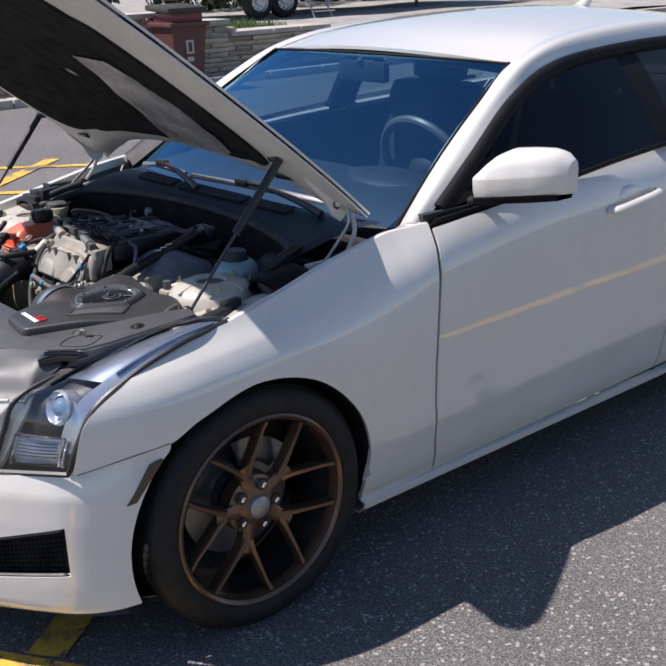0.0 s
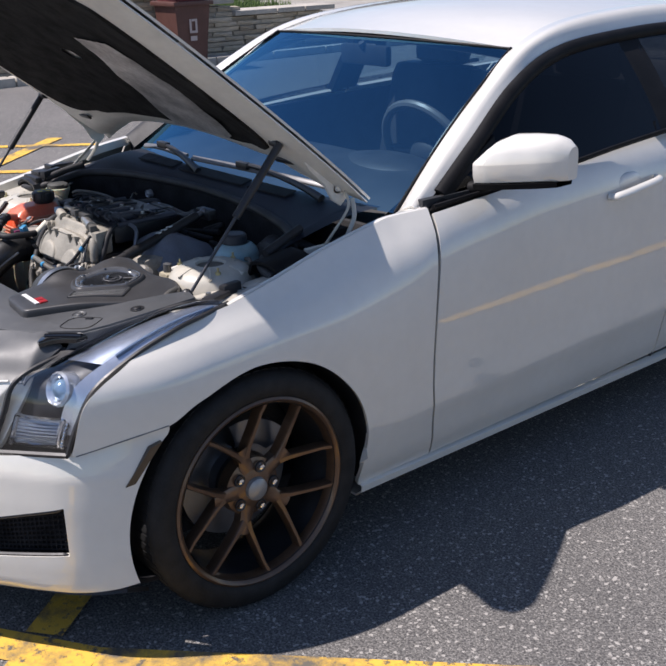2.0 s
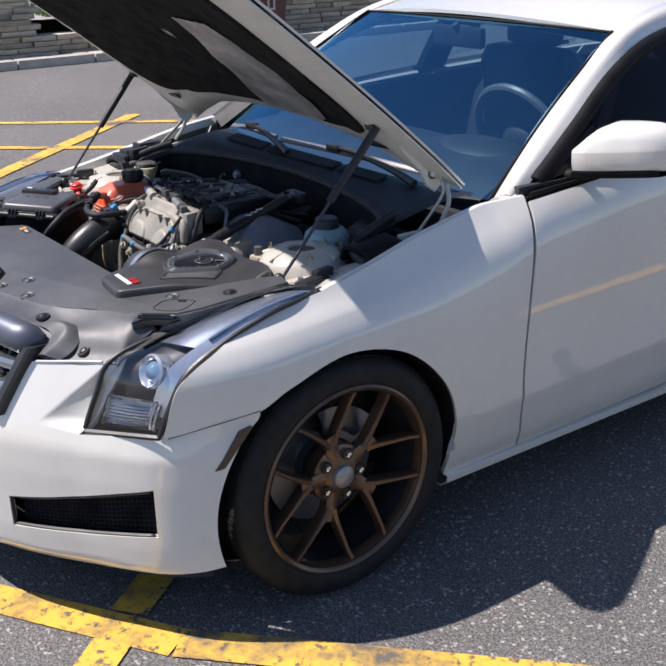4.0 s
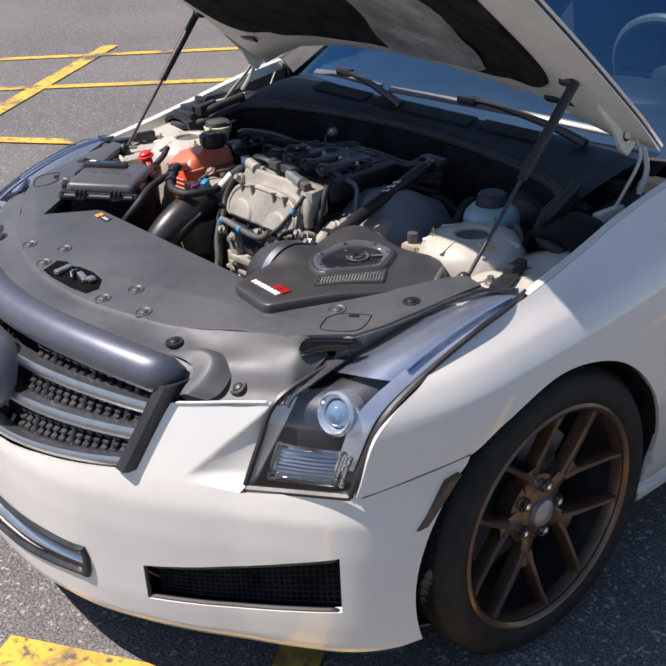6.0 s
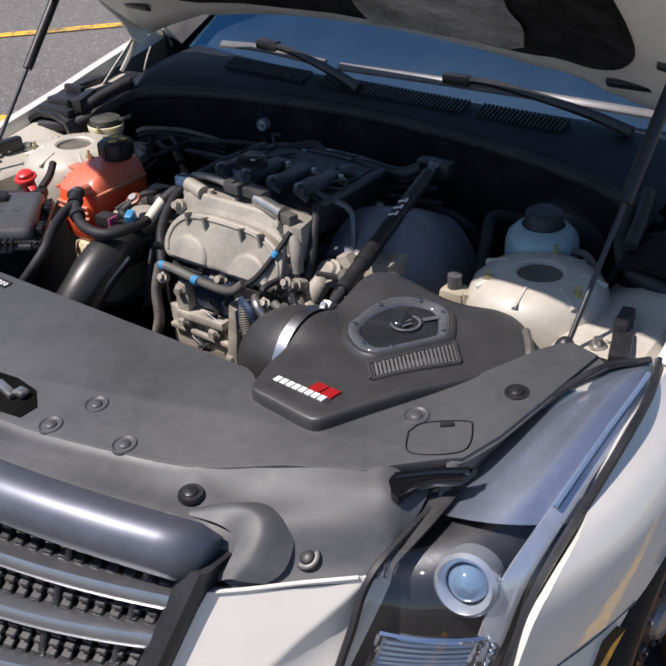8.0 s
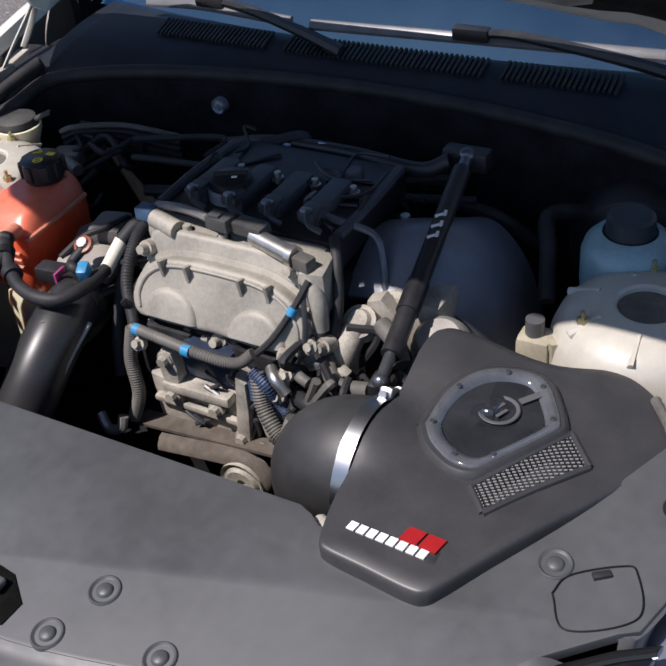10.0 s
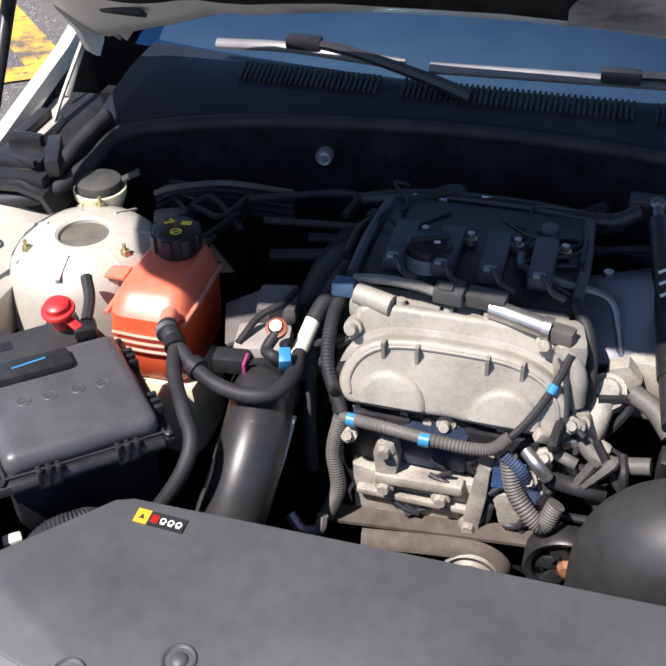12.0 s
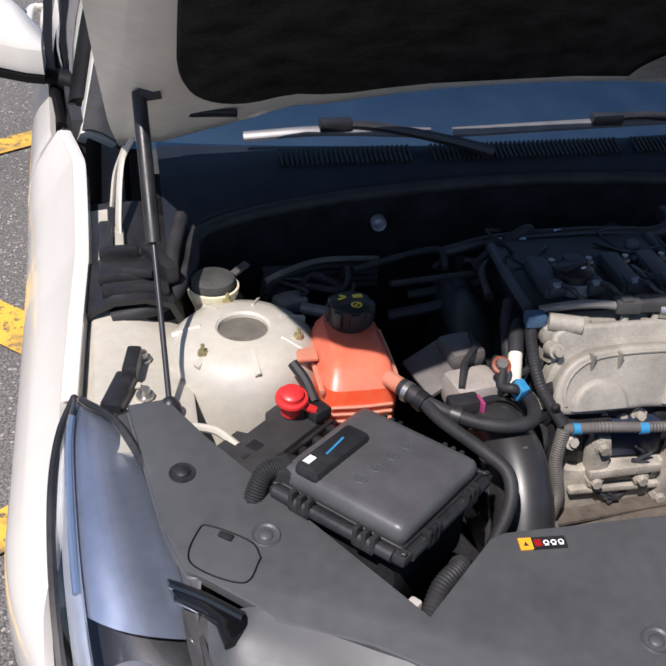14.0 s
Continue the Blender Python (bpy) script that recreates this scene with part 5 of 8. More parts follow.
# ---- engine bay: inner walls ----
part("bay_floor", Geo().box((0, 0.03, 0.30), (1.24, 0.90, 0.03), 0), PITCH, car, "engine bay floor coloured near-black for deep shade")
part("bulkhead", Geo().box((0, 0.435, 0.62), (1.36, 0.03, 0.52), 0), PITCH, car, "bulkhead coloured near-black for deep shade")
part("radiator", Geo().box((0, -0.50, 0.50), (0.90, 0.03, 0.44), 0.004), PITCH, car, "radiator coloured near-black for its shade")
for s in (1, -1):
    ap = Geo()
    ap.box((s * 0.645, 0.08, 0.52), (0.03, 0.66, 0.40), 0.01)
    part("inner_apron", ap, BLACK, car)
    lg = Geo()
    P = np.array([[(s * x, y, z) for x, z in ((0.630, 0.70), (0.632, 0.776), (0.645, 0.786), (0.70, 0.790 + 0.02 * (y > 0.1)), (0.742, 0.796 + 0.16 * max(0, y)), (0.768, 0.793 + 0.16 * max(0, y)), (0.790, 0.770 + 0.16 * max(0, y)))] for y in np.linspace(-0.14, 0.42, 14)])
    lg.grid(P, flip=s > 0, thick=0.006)
    for k in range(5):
        lg.box((s * 0.715, 0.0 + k * 0.028, 0.797 + k * 0.001), (0.02, 0.012, 0.004), 0.001)
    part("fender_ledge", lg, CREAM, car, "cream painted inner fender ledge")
    for y in (-0.02, 0.07):
        part("ledge_bolt", Geo().lathe([(0.0, 0.010), (0.007, 0.010), (0.008, 0.0), (0.013, 0.0), (0.013, -0.004)], Matrix.Translation((s * 0.70, y, 0.796)), 10), STEEL, car)
    # strut tower
    tm = Matrix.Translation((s * 0.552, 0.085, 0))
    tw = Geo().lathe([(0.036, 0.815), (0.037, 0.826), (0.041, 0.829), (0.070, 0.826), (0.092, 0.818), (0.107, 0.803), (0.115, 0.782), (0.121, 0.75), (0.132, 0.66), (0.145, 0.50)], tm, 56)
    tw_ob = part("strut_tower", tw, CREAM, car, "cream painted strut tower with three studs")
    part("tower_bore", Geo().lathe([(0.0, 0.822), (0.037, 0.821)], tm, 32), mat("dusty_strut_top", (0.12, 0.11, 0.09), 0.8, var=0.3, scale=30), tw_ob, "dusty grey strut bearing")
    for k in range(3):
        a = radians(100 + 120 * k)
        part("tower_stud", Geo().lathe([(0.0, 0.016), (0.003, 0.016), (0.003, 0.006), (0.007, 0.006), (0.008, -0.002)], tm @ Matrix.Translation((0.083 * math.cos(a), 0.083 * math.sin(a), 0.821)), 6), mat("zinc_stud", (0.45, 0.40, 0.22), 0.4, metal=0.7, var=0.2, scale=60), tw_ob)
    for k in range(7):
        a = radians(20 + 51 * k)
        part("tower_rib", Geo().tube([(s * 0.552 + 0.062 * math.cos(a), 0.085 + 0.062 * math.sin(a), 0.826), (s * 0.552 + 0.104 * math.cos(a), 0.085 + 0.104 * math.sin(a), 0.812)], 0.0055, 6, squash=0.5), CREAM, tw_ob)
    # latch guide by the lamp tip
    lb = Geo().box((s * 0.735, -0.02, 0.800), (0.03, 0.08, 0.022), 0.005, (0, 0, s * 18)).box((s * 0.715, 0.035, 0.808), (0.022, 0.06, 0.03), 0.006, (0, 0, s * 10))
    lb.box((s * 0.712, -0.062, 0.79), (0.06, 0.022, 0.014), 0.004)
    part("lamp_bracket", lb, BLACK, car, "black headlamp bracket")
    # corner plastics beside the hinge
    cp = Geo()
    P = np.array([[(s * x, y, z - 0.030 * min(1, max(0, (y - 0.25) / 0.03))) for x, z in ((0.790, 0.800 + 0.2 * max(0, y - 0.14)), (0.765, 0.824 + 0.2 * max(0, y - 0.14)), (0.735, 0.838 + 0.16 * (y - 0.14)), (0.690, 0.840 + 0.16 * (y - 0.14)), (0.655, 0.830 + 0.14 * (y - 0.14)), (0.642, 0.80))] for y in np.linspace(0.145, 0.44, 24)])
    cp.grid(P, flip=s > 0, thick=0.01)
    # The driver's corner gets a blacker colour to stand for its deep shade.
    cc = part("cowl_corner", cp, TRIM if s > 0 else BLACK, car, "black plastic cowl corner")
    for c_, d_, rz_ in (((0.703, 0.170, 0.850), (0.100, 0.024, 0.020), 0), ((0.715, 0.215, 0.858), (0.085, 0.055, 0.022), 0), ((0.725, 0.247, 0.872), (0.060, 0.016, 0.026), 0),
                        ((0.745, 0.300, 0.868), (0.022, 0.10, 0.022), 0), ((0.700, 0.192, 0.868), (0.050, 0.010, 0.014), 14), ((0.664, 0.222, 0.866), (0.022, 0.090, 0.030), -24)):
        if s < 0:
            part("moulded_block", Geo().box((s * c_[0], c_[1], c_[2]), d_, 0.006, (0, 0, s * rz_)), BLACK, cc)
    part("corner_seal", Geo().tube([(s * 0.652, 0.19, 0.852), (s * 0.640, 0.26, 0.872), (s * 0.622, 0.33, 0.888)], 0.012, 10), RUBBER, cc)

# cowl, seal and wipers
seal_pts = [(-0.742, 0.150, 0.815), (-0.662, 0.170, 0.826), (-0.618, 0.24, 0.846), (-0.590, 0.320, 0.864), (-0.44, 0.372, 0.876), (-0.22, 0.405, 0.883), (0, 0.415, 0.886)]
seal_pts = seal_pts + [(-x, y, z) for x, y, z in seal_pts[-2::-1]]
SL = spline(seal_pts, 81)
part("hood_seal", Geo().tube([tuple(p) for p in SL], 0.013, 10).tube([tuple(p + np.array((0, 0.022, 0.004))) for p in SL], 0.008, 8), RUBBER, car, "black rubber hood seal")
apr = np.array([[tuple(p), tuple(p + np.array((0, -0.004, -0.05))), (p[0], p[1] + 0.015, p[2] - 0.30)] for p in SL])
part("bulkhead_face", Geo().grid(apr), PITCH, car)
rows = []
for p in SL[8:-8]:
    kx = max(-1, min(1, p[0] / 0.655))
    q = np.array((p[0], 0.590 - 0.10 * (1 - kx * kx) + 0.01, 0.893 + 0.015 * (1 - kx * kx) + 0.012))
    rows.append([tuple(p + np.array((0, 0.006, 0.006))), tuple(p + (q - p) * 0.35 + np.array((0, 0, 0.016))), tuple(p + (q - p) * 0.7 + np.array((0, 0, 0.018))), tuple(q)])
COWLM = mat("cowl_plastic", (0.010, 0.013, 0.021), 0.55, spec=0.3, var=0.2, scale=12, bump=0.06, bump_scale=250)
part("cowl_panel", Geo().grid(net(rows, 80, 12)), COWLM, car, "black plastic cowl panel below the windscreen")
vent = Geo()
for i in range(96):
    x = -0.44 + 0.0088 * i
    if abs(x + 0.19) < 0.02 or abs(x - 0.2) < 0.012:
        continue
    vent.box((x, 0.462 - 0.03 * (x / 0.6) ** 2 + 0.05 * (x / 0.6) ** 2, 0.925 - 0.006 * (x / 0.6) ** 2), (0.0045, 0.044, 0.005), 0, (14, 0, 0))
tagged(part("cowl_vent_ribs", vent, RUBBER, car), kind="stuff")
for pts, arm in (([(-0.50, 0.515, 0.945), (-0.36, 0.497, 0.958), (-0.17, 0.480, 0.955)], [(-0.06, 0.452, 0.926), (-0.15, 0.466, 0.948), (-0.27, 0.486, 0.968), (-0.34, 0.495, 0.970)]),
                 ([(-0.13, 0.478, 0.955), (0.12, 0.478, 0.962), (0.38, 0.498, 0.960), (0.60, 0.545, 0.945)], [(0.52, 0.49, 0.925), (0.42, 0.485, 0.950), (0.24, 0.478, 0.975), (0.16, 0.476, 0.972)])):
    wp = part("wiper", Geo().tube(pts, 0.010, 8, squash=0.6), mat("silvered_wiper", (0.13, 0.13, 0.135), 0.38, metal=0.2, var=0.15, scale=30), car, "flat windscreen wiper")
    part("wiper_arm", Geo().tube(arm, [0.012, 0.010, 0.008, 0.006], 8), BLACK, wp)
    part("wiper_clip", Geo().box(arm[-1], (0.06, 0.022, 0.022), 0.006), BLACK, wp)

# ---- radiator cover ----
cover_z = lambda y: 0.782 + 0.115 * (y + 0.34)


def sheared(geo, slope=0.115, y0=-0.34):
    geo.v = [(x, y, z + slope * (y - y0)) for x, y, z in geo.v]
    return geo


rad = thing("radiator_cover", (0, -0.5, 0.74), "charcoal plastic radiator cover across the nose", "engine cover")
front_line = [(-0.476, -0.470), (-0.382, -0.529), (-0.27, -0.562), (-0.093, -0.596), (0.093, -0.596), (0.27, -0.562), (0.382, -0.529), (0.476, -0.470)]
fl = [tuple(p) for p in spline(front_line, 32)]
main_poly = [(-0.575, -0.425), *fl, (0.575, -0.425), (0.594, -0.404), (0.650, -0.356), (0.668, -0.345), (0.688, -0.286), (0.706, -0.18), (0.724, -0.072), (0.672, -0.06), (0.644, -0.10), (0.585, -0.215), (0.508, -0.318), (0.476, -0.372), (0.460, -0.382), (0.440, -0.381), (0.352, -0.350), (0.332, -0.352), (0.318, -0.342), (0.300, -0.335), (-0.285, -0.338), (-0.305, -0.345), (-0.405, -0.441), (-0.625, -0.135), (-0.672, -0.058), (-0.724, -0.064), (-0.706, -0.18), (-0.688, -0.286), (-0.668, -0.345), (-0.650, -0.356), (-0.594, -0.404)]
part("main_panel", sheared(Geo().prism(main_poly, 0.770, 0.782, 0.004)), COVER, rad)
fr_edge = spline([(-0.47, -0.552), (-0.371, -0.598), (-0.13, -0.645), (0, -0.655), (0.13, -0.645), (0.371, -0.598), (0.47, -0.552)], 32)
strip_rows = [[(a[0], a[1] + 0.004, cover_z(a[1]) + 0.0), (a[0], a[1] - 0.010, cover_z(a[1]) - 0.007), tuple((np.array((*a, 0)) * 0.4 + np.array((*b, 0)) * 0.6)[:2]) + (0.742,), (b[0], b[1] - 0.012, 0.733), (b[0], b[1] - 0.02, 0.715)] for a, b in zip(fl, fr_edge)]
ap_rows = [[(0.460, -0.482, 0.7625), (0.520, -0.449, 0.7685), (0.572, -0.423, 0.7715), (0.598, -0.402, 0.774), (0.648, -0.390, 0.750)],
           [(0.460, -0.524, 0.7400), (0.535, -0.479, 0.753), (0.590, -0.448, 0.759), (0.624, -0.432, 0.758), (0.650, -0.420, 0.734)],
           [(0.460, -0.566, 0.7305), (0.548, -0.514, 0.733), (0.604, -0.478, 0.736), (0.636, -0.460, 0.731), (0.647, -0.451, 0.719)],
           [(0.472, -0.592, 0.706), (0.556, -0.546, 0.699), (0.616, -0.505, 0.703), (0.645, -0.483, 0.706), (0.648, -0.480, 0.705)],
           [(0.500, -0.608, 0.678), (0.566, -0.568, 0.680), (0.624, -0.524, 0.686), (0.652, -0.498, 0.691), (0.655, -0.496, 0.690)]]
right = [list(c) for c in zip(*ap_rows)]
left = [[(-x, y, z) for x, y, z in c] for c in right[::-1]]
nose = left + [r for r in strip_rows if abs(r[0][0]) <= 0.40] + right
part("nose_apron", Geo().grid(net(nose, 150, 24), flip=True, thick=0.006), COVER, rad, "sloping charcoal apron along the grille")
for s in (1, -1):
    edge_ = spline([(0.650, -0.356, 0.776), (0.668, -0.345, 0.779), (0.688, -0.286, 0.786), (0.706, -0.18, 0.798), (0.724, -0.072, 0.810)], 24)
    foot_ = spline([(0.656, -0.392, 0.735), (0.664, -0.352, 0.746), (0.680, -0.270, 0.768), (0.700, -0.180, 0.790), (0.742, -0.092, 0.807)], 24)
    sk = Geo().grid(np.array([[tuple(a + np.array((-0.006, 0, -0.002))), tuple(a + np.array((0.002, 0, -0.004))), tuple(a * 0.45 + b * 0.55 + np.array((0.002, 0, 0.002))), tuple(b + np.array((0.004, 0, 0.002)))] for a, b in zip(edge_, foot_)]), flip=True, thick=0.003)
    part("lamp_side_skirt", sk if s > 0 else sk.mirrored(), COVER, rad)
ear_in = [(0.410, -0.583, 0.730), (0.455, -0.576, 0.733), (0.478, -0.574, 0.726), (0.488, -0.582, 0.713), (0.490, -0.600, 0.700), (0.488, -0.615, 0.686)]
ear_lip = [(0.410, -0.578, 0.732), (0.462, -0.556, 0.746), (0.492, -0.552, 0.741), (0.506, -0.566, 0.728), (0.508, -0.588, 0.709), (0.503, -0.608, 0.692)]
ear_top = [(0.412, -0.572, 0.732), (0.468, -0.543, 0.746), (0.503, -0.540, 0.742), (0.519, -0.556, 0.729), (0.520, -0.582, 0.708), (0.512, -0.602, 0.690)]
ear_out = [(0.414, -0.562, 0.730), (0.478, -0.520, 0.735), (0.520, -0.518, 0.728), (0.540, -0.534, 0.716), (0.548, -0.562, 0.697), (0.535, -0.584, 0.684)]
for s in (1, -1):
    eg = Geo().grid(net([ear_in, ear_lip, ear_top, ear_out], 22, 36), flip=False, thick=0.004)
    part("grille_shoulder", eg if s > 0 else eg.mirrored(), COVER, rad, "raised rounded shoulder round the grille's end")
for s in (1, -1):
    lampb = sheared(Geo().prism([(0.608, -0.424), (0.601, -0.414), (0.607, -0.403), (0.652, -0.368), (0.690, -0.346), (0.684, -0.372), (0.656, -0.392), (0.640, -0.410), (0.634, -0.440), (0.622, -0.438)], 0.766, 0.778, 0.004))
    lampb.tube([(0.610, -0.412, 0.770), (0.650, -0.380, 0.774), (0.686, -0.358, 0.777)], 0.0055, 8)
    gap = Geo().grid(net([[(0.640, -0.392, 0.746), (0.644, -0.420, 0.730), (0.642, -0.451, 0.715), (0.643, -0.480, 0.701), (0.650, -0.497, 0.688)],
                          [(0.676, -0.366, 0.744), (0.672, -0.412, 0.730), (0.664, -0.451, 0.714), (0.658, -0.482, 0.701), (0.662, -0.500, 0.688)]], 6, 20), flip=True, thick=0.004)
    part("lamp_gap_seal", gap if s > 0 else gap.mirrored(), RUBBER, rad)
    part("lamp_tab", lampb if s > 0 else lampb.mirrored(), mat("gloss_black", (0.005, 0.005, 0.006), 0.12, var=0.1, scale=20, coat=0.6), rad, "gloss black lamp tab")
    hatch = [(0.581, -0.338), (0.606, -0.370), (0.662, -0.334), (0.648, -0.287), (0.632, -0.285), (0.590, -0.313)]
    hz = [(s * x, y, cover_z(y) + 0.0005) for x, y in hatch]
    part("access_hatch_line", Geo().tube(hz + hz[:1], 0.0011, 5, 60), TRIM, rad)
    part("hatch_latch", Geo().box((s * 0.618, -0.302, cover_z(-0.302) + 0.001), (0.018, 0.008, 0.006), 0.001, (0, 0, s * 35)), BLACK, rad)
plugs = [(0.163, -0.508, 0), (-0.163, -0.508, 0), (0.573, -0.306, 0), (-0.571, -0.306, 0), (0.138, -0.572, 0), (-0.138, -0.572, 0), (0.262, -0.548, 0), (-0.262, -0.548, 0), (0.397, -0.562, 1), (-0.397, -0.562, 1), (0.665, -0.199, 1), (-0.661, -0.195, 1), (0.563, -0.535, 2), (-0.563, -0.535, 2)]
for x, y, kind_ in plugs:
    z = 0.746 if abs(y + 0.562) < 0.001 else 0.7035 if kind_ == 2 else cover_z(y)
    tilt = Matrix.Translation((x, y, z)) @ Matrix.Rotation(radians(30 if kind_ == 2 else 6), 4, "X")
    if kind_ == 0:
        part("plug_ring", Geo().lathe([(0.0, 0.0040), (0.006, 0.0036), (0.0085, 0.0020), (0.0095, -0.0008), (0.0125, -0.0008), (0.0150, 0.0010), (0.0165, 0.0022), (0.018, 0.001), (0.019, -0.003)], tilt, 28), COVER, rad, "round moulded plug seat")
    else:
        part("push_pin", Geo().lathe([(0.0, 0.006), (0.006, 0.0055), (0.009, 0.004), (0.010, 0.0015), (0.013, 0.001), (0.0165, 0.0018), (0.018, -0.003)], tilt, 24), BLACK, rad, "black push pin")
lz = cover_z(-0.53) + 0.001
# No hole is cut: a near-black plate stands for the opening's shade.
part("latch_opening", sheared(Geo().prism([(-0.118, -0.548), (-0.090, -0.536), (-0.060, -0.540), (-0.040, -0.531), (0.010, -0.525), (0.058, -0.531), (0.090, -0.556), (0.086, -0.584), (0.030, -0.592), (-0.05, -0.595), (-0.100, -0.591)], 0.7821, 0.7835)), mat("deep_shade_black", (0.003, 0.003, 0.003), 0.9, spec=0.05, var=0.2, scale=20), rad, "black plate standing for the shaded hood latch opening")
la = Geo().box((0.020, -0.556, lz + 0.002), (0.050, 0.014, 0.010), 0.003, (0, 0, -12)).box((-0.052, -0.565, lz + 0.001), (0.016, 0.044, 0.010), 0.003, (0, 0, 14)).box((0.052, -0.552, lz + 0.006), (0.018, 0.016, 0.010), 0.003).tube([(-0.03, -0.545, lz), (-0.012, -0.565, lz + 0.008), (0.01, -0.575, lz + 0.003)], 0.003, 6)
part("hood_latch", la, STEEL, rad, "steel hood latch")
st_m = Matrix.Translation((-0.247, -0.361, cover_z(-0.361) + 0.0012)) @ Matrix.Rotation(radians(-3), 4, "Z") @ Matrix.Rotation(radians(6.5), 4, "X") @ Matrix.Scale(0.84, 4)
part("warning_label", Geo().box((0.012, 0, 0), (0.052, 0.021, 0.0016), 0, m=st_m), BLACK, rad, "small black and orange warning label")
part("label_orange", Geo().box((-0.022, 0, 0.0002), (0.019, 0.021, 0.0018), 0, m=st_m), ORANGEPRINT, rad)
part("label_red", Geo().box((-0.004, 0.0, 0.0004), (0.010, 0.012, 0.0020), 0, m=st_m), REDPRINT, rad)
for dx in (0.008, 0.019, 0.030):
    part("label_icon", Geo().lathe([(0.0025, 0.0012), (0.0045, 0.0012)], st_m @ Matrix.Translation((dx, 0, 0)), 10).box((dx, -0.004, 0.0008), (0.006, 0.003, 0.001), 0, m=st_m), WHITEPRINT, rad)
part("label_icon", Geo().prism([(-0.026, -0.004), (-0.018, -0.004), (-0.022, 0.004)], 0.001, 0.0013, 0, st_m), BLACK, rad)

# ---- engine ----
eng = thing("engine", (0.0, 0.08, 0.32), "four-cylinder petrol engine with a dusty cast aluminium front cover", "engine")
blk = Geo().box((0.01, 0.10, 0.56), (0.30, 0.36, 0.46), 0.02)
part("block", blk, BLACK, eng)
XZ = Matrix(((1, 0, 0, 0), (0, 0, -1, 0), (0, 1, 0, 0), (0, 0, 0, 1)))
lean = Matrix.Translation((0.004, -0.050, 0.793)) @ Matrix.Rotation(radians(-22), 4, "X") @ XZ


ARCH = [(-0.124, -0.046), (-0.127, -0.020), (-0.114, 0.012), (-0.086, 0.034), (-0.040, 0.043), (0.030, 0.044), (0.088, 0.040), (0.132, 0.022), (0.156, -0.008), (0.163, -0.042)]


def lobe_outline(grow=0.0):
    """One arched plateau over both camshafts, with a straight foot."""
    pts = [tuple(p) for p in spline(ARCH, 40)] + [(0.150, -0.054), (0.080, -0.057), (0.012, -0.052), (-0.060, -0.056), (-0.112, -0.054)]
    return [(0.018 + (x - 0.018) * (1 + grow * 6.5), -0.005 + (y + 0.005) * (1 + grow * 19)) for x, y in pts]


part("cam_cover_flange", Geo().prism(lobe_outline(0.009), -0.02, 0.006, 0.003, lean), ALU, eng, "dusty cast aluminium flange")
lobe = part("cam_front_cover", Geo().prism(lobe_outline(-0.001), 0.0, 0.028, 0.010, lean, 4), ALU, eng, "dusty cast aluminium twin-lobe cover")
rimline = [tuple(lean @ Vector((0.018 + (x - 0.018) * 0.90, -0.008 + (y + 0.008) * 0.80, 0.0285))) for x, y in ARCH]
part("cover_rim", Geo().tube(rimline, 0.0028, 8, 60), ALU, lobe)
for k in range(9):
    u = (k + 0.5) / 9
    x = -0.118 + 0.276 * u
    part("flange_lug", Geo().lathe([(0.0, 0.012), (0.0055, 0.012), (0.0062, 0.006), (0.0095, 0.0055), (0.0115, -0.012)], lean @ Matrix.Translation((x, -0.064 - 0.004 * (k % 2), 0.0)), 12), ALUDIRT, eng)
part("upper_web", Geo().prism([(-0.125, 0.020), (-0.118, 0.062), (-0.100, 0.074), (0.118, 0.074), (0.140, 0.062), (0.150, 0.020)], -0.045, 0.002, 0.008, lean, 3), ALU, eng, "flat cast web above the cover")
for x in (-0.058, 0.084):
    part("cam_boss", Geo().lathe([(0.0, 0.0355), (0.036, 0.0350), (0.041, 0.0335), (0.044, 0.0305), (0.046, 0.0265)], lean @ Matrix.Translation((x, -0.046, 0)), 28, math.pi), ALU, lobe)
for x in (-0.072, -0.030, 0.056, 0.098):
    fin = Geo().prism([(-0.014, 0.0), (0.016, 0.0), (0.014, 0.017)], -0.0022, 0.0022, 0, lean @ Matrix.Translation((x, 0.022, 0.026)) @ Matrix.Rotation(math.pi / 2, 4, "Y") @ Matrix.Rotation(math.pi / 2, 4, "Z"))
    part("cover_fin", fin, ALU, lobe)
for x, z in ((-0.136, -0.034), (0.012, -0.066), (0.174, -0.034), (0.118, 0.058), (-0.118, 0.040)):
    part("cover_bolt", Geo().lathe([(0.0, 0.024), (0.0065, 0.024), (0.0075, 0.018), (0.0075, 0.012), (0.0115, 0.012), (0.013, -0.01)], lean @ Matrix.Translation((x, z, 0)), 12), ALUDIRT, eng)
# top of the head behind the cover
# Blue cast of the skylight is mixed into the dark coil colour.
COIL = mat("skylit_coil_plastic", (0.045, 0.05, 0.065), 0.45, var=0.2, scale=30)
part("head_top_rail", Geo().box((0.01, 0.002, 0.842), (0.275, 0.045, 0.03), 0.010), ALU, eng, "cast aluminium head rail")
part("valve_cover", Geo().box((0.01, 0.135, 0.835), (0.29, 0.225, 0.055), 0.015), BLACK, eng, "black valve cover in shade")
for i in range(4):
    vc = Geo()
    vc.box((-0.085 + 0.062 * i, 0.10, 0.872), (0.032, 0.10, 0.022), 0.006)
    vc.box((-0.085 + 0.062 * i, 0.055, 0.880), (0.026, 0.03, 0.016), 0.004)
    part("ignition_coil", vc, COIL, eng)
oc = Matrix.Translation((-0.045, 0.085, 0.882))
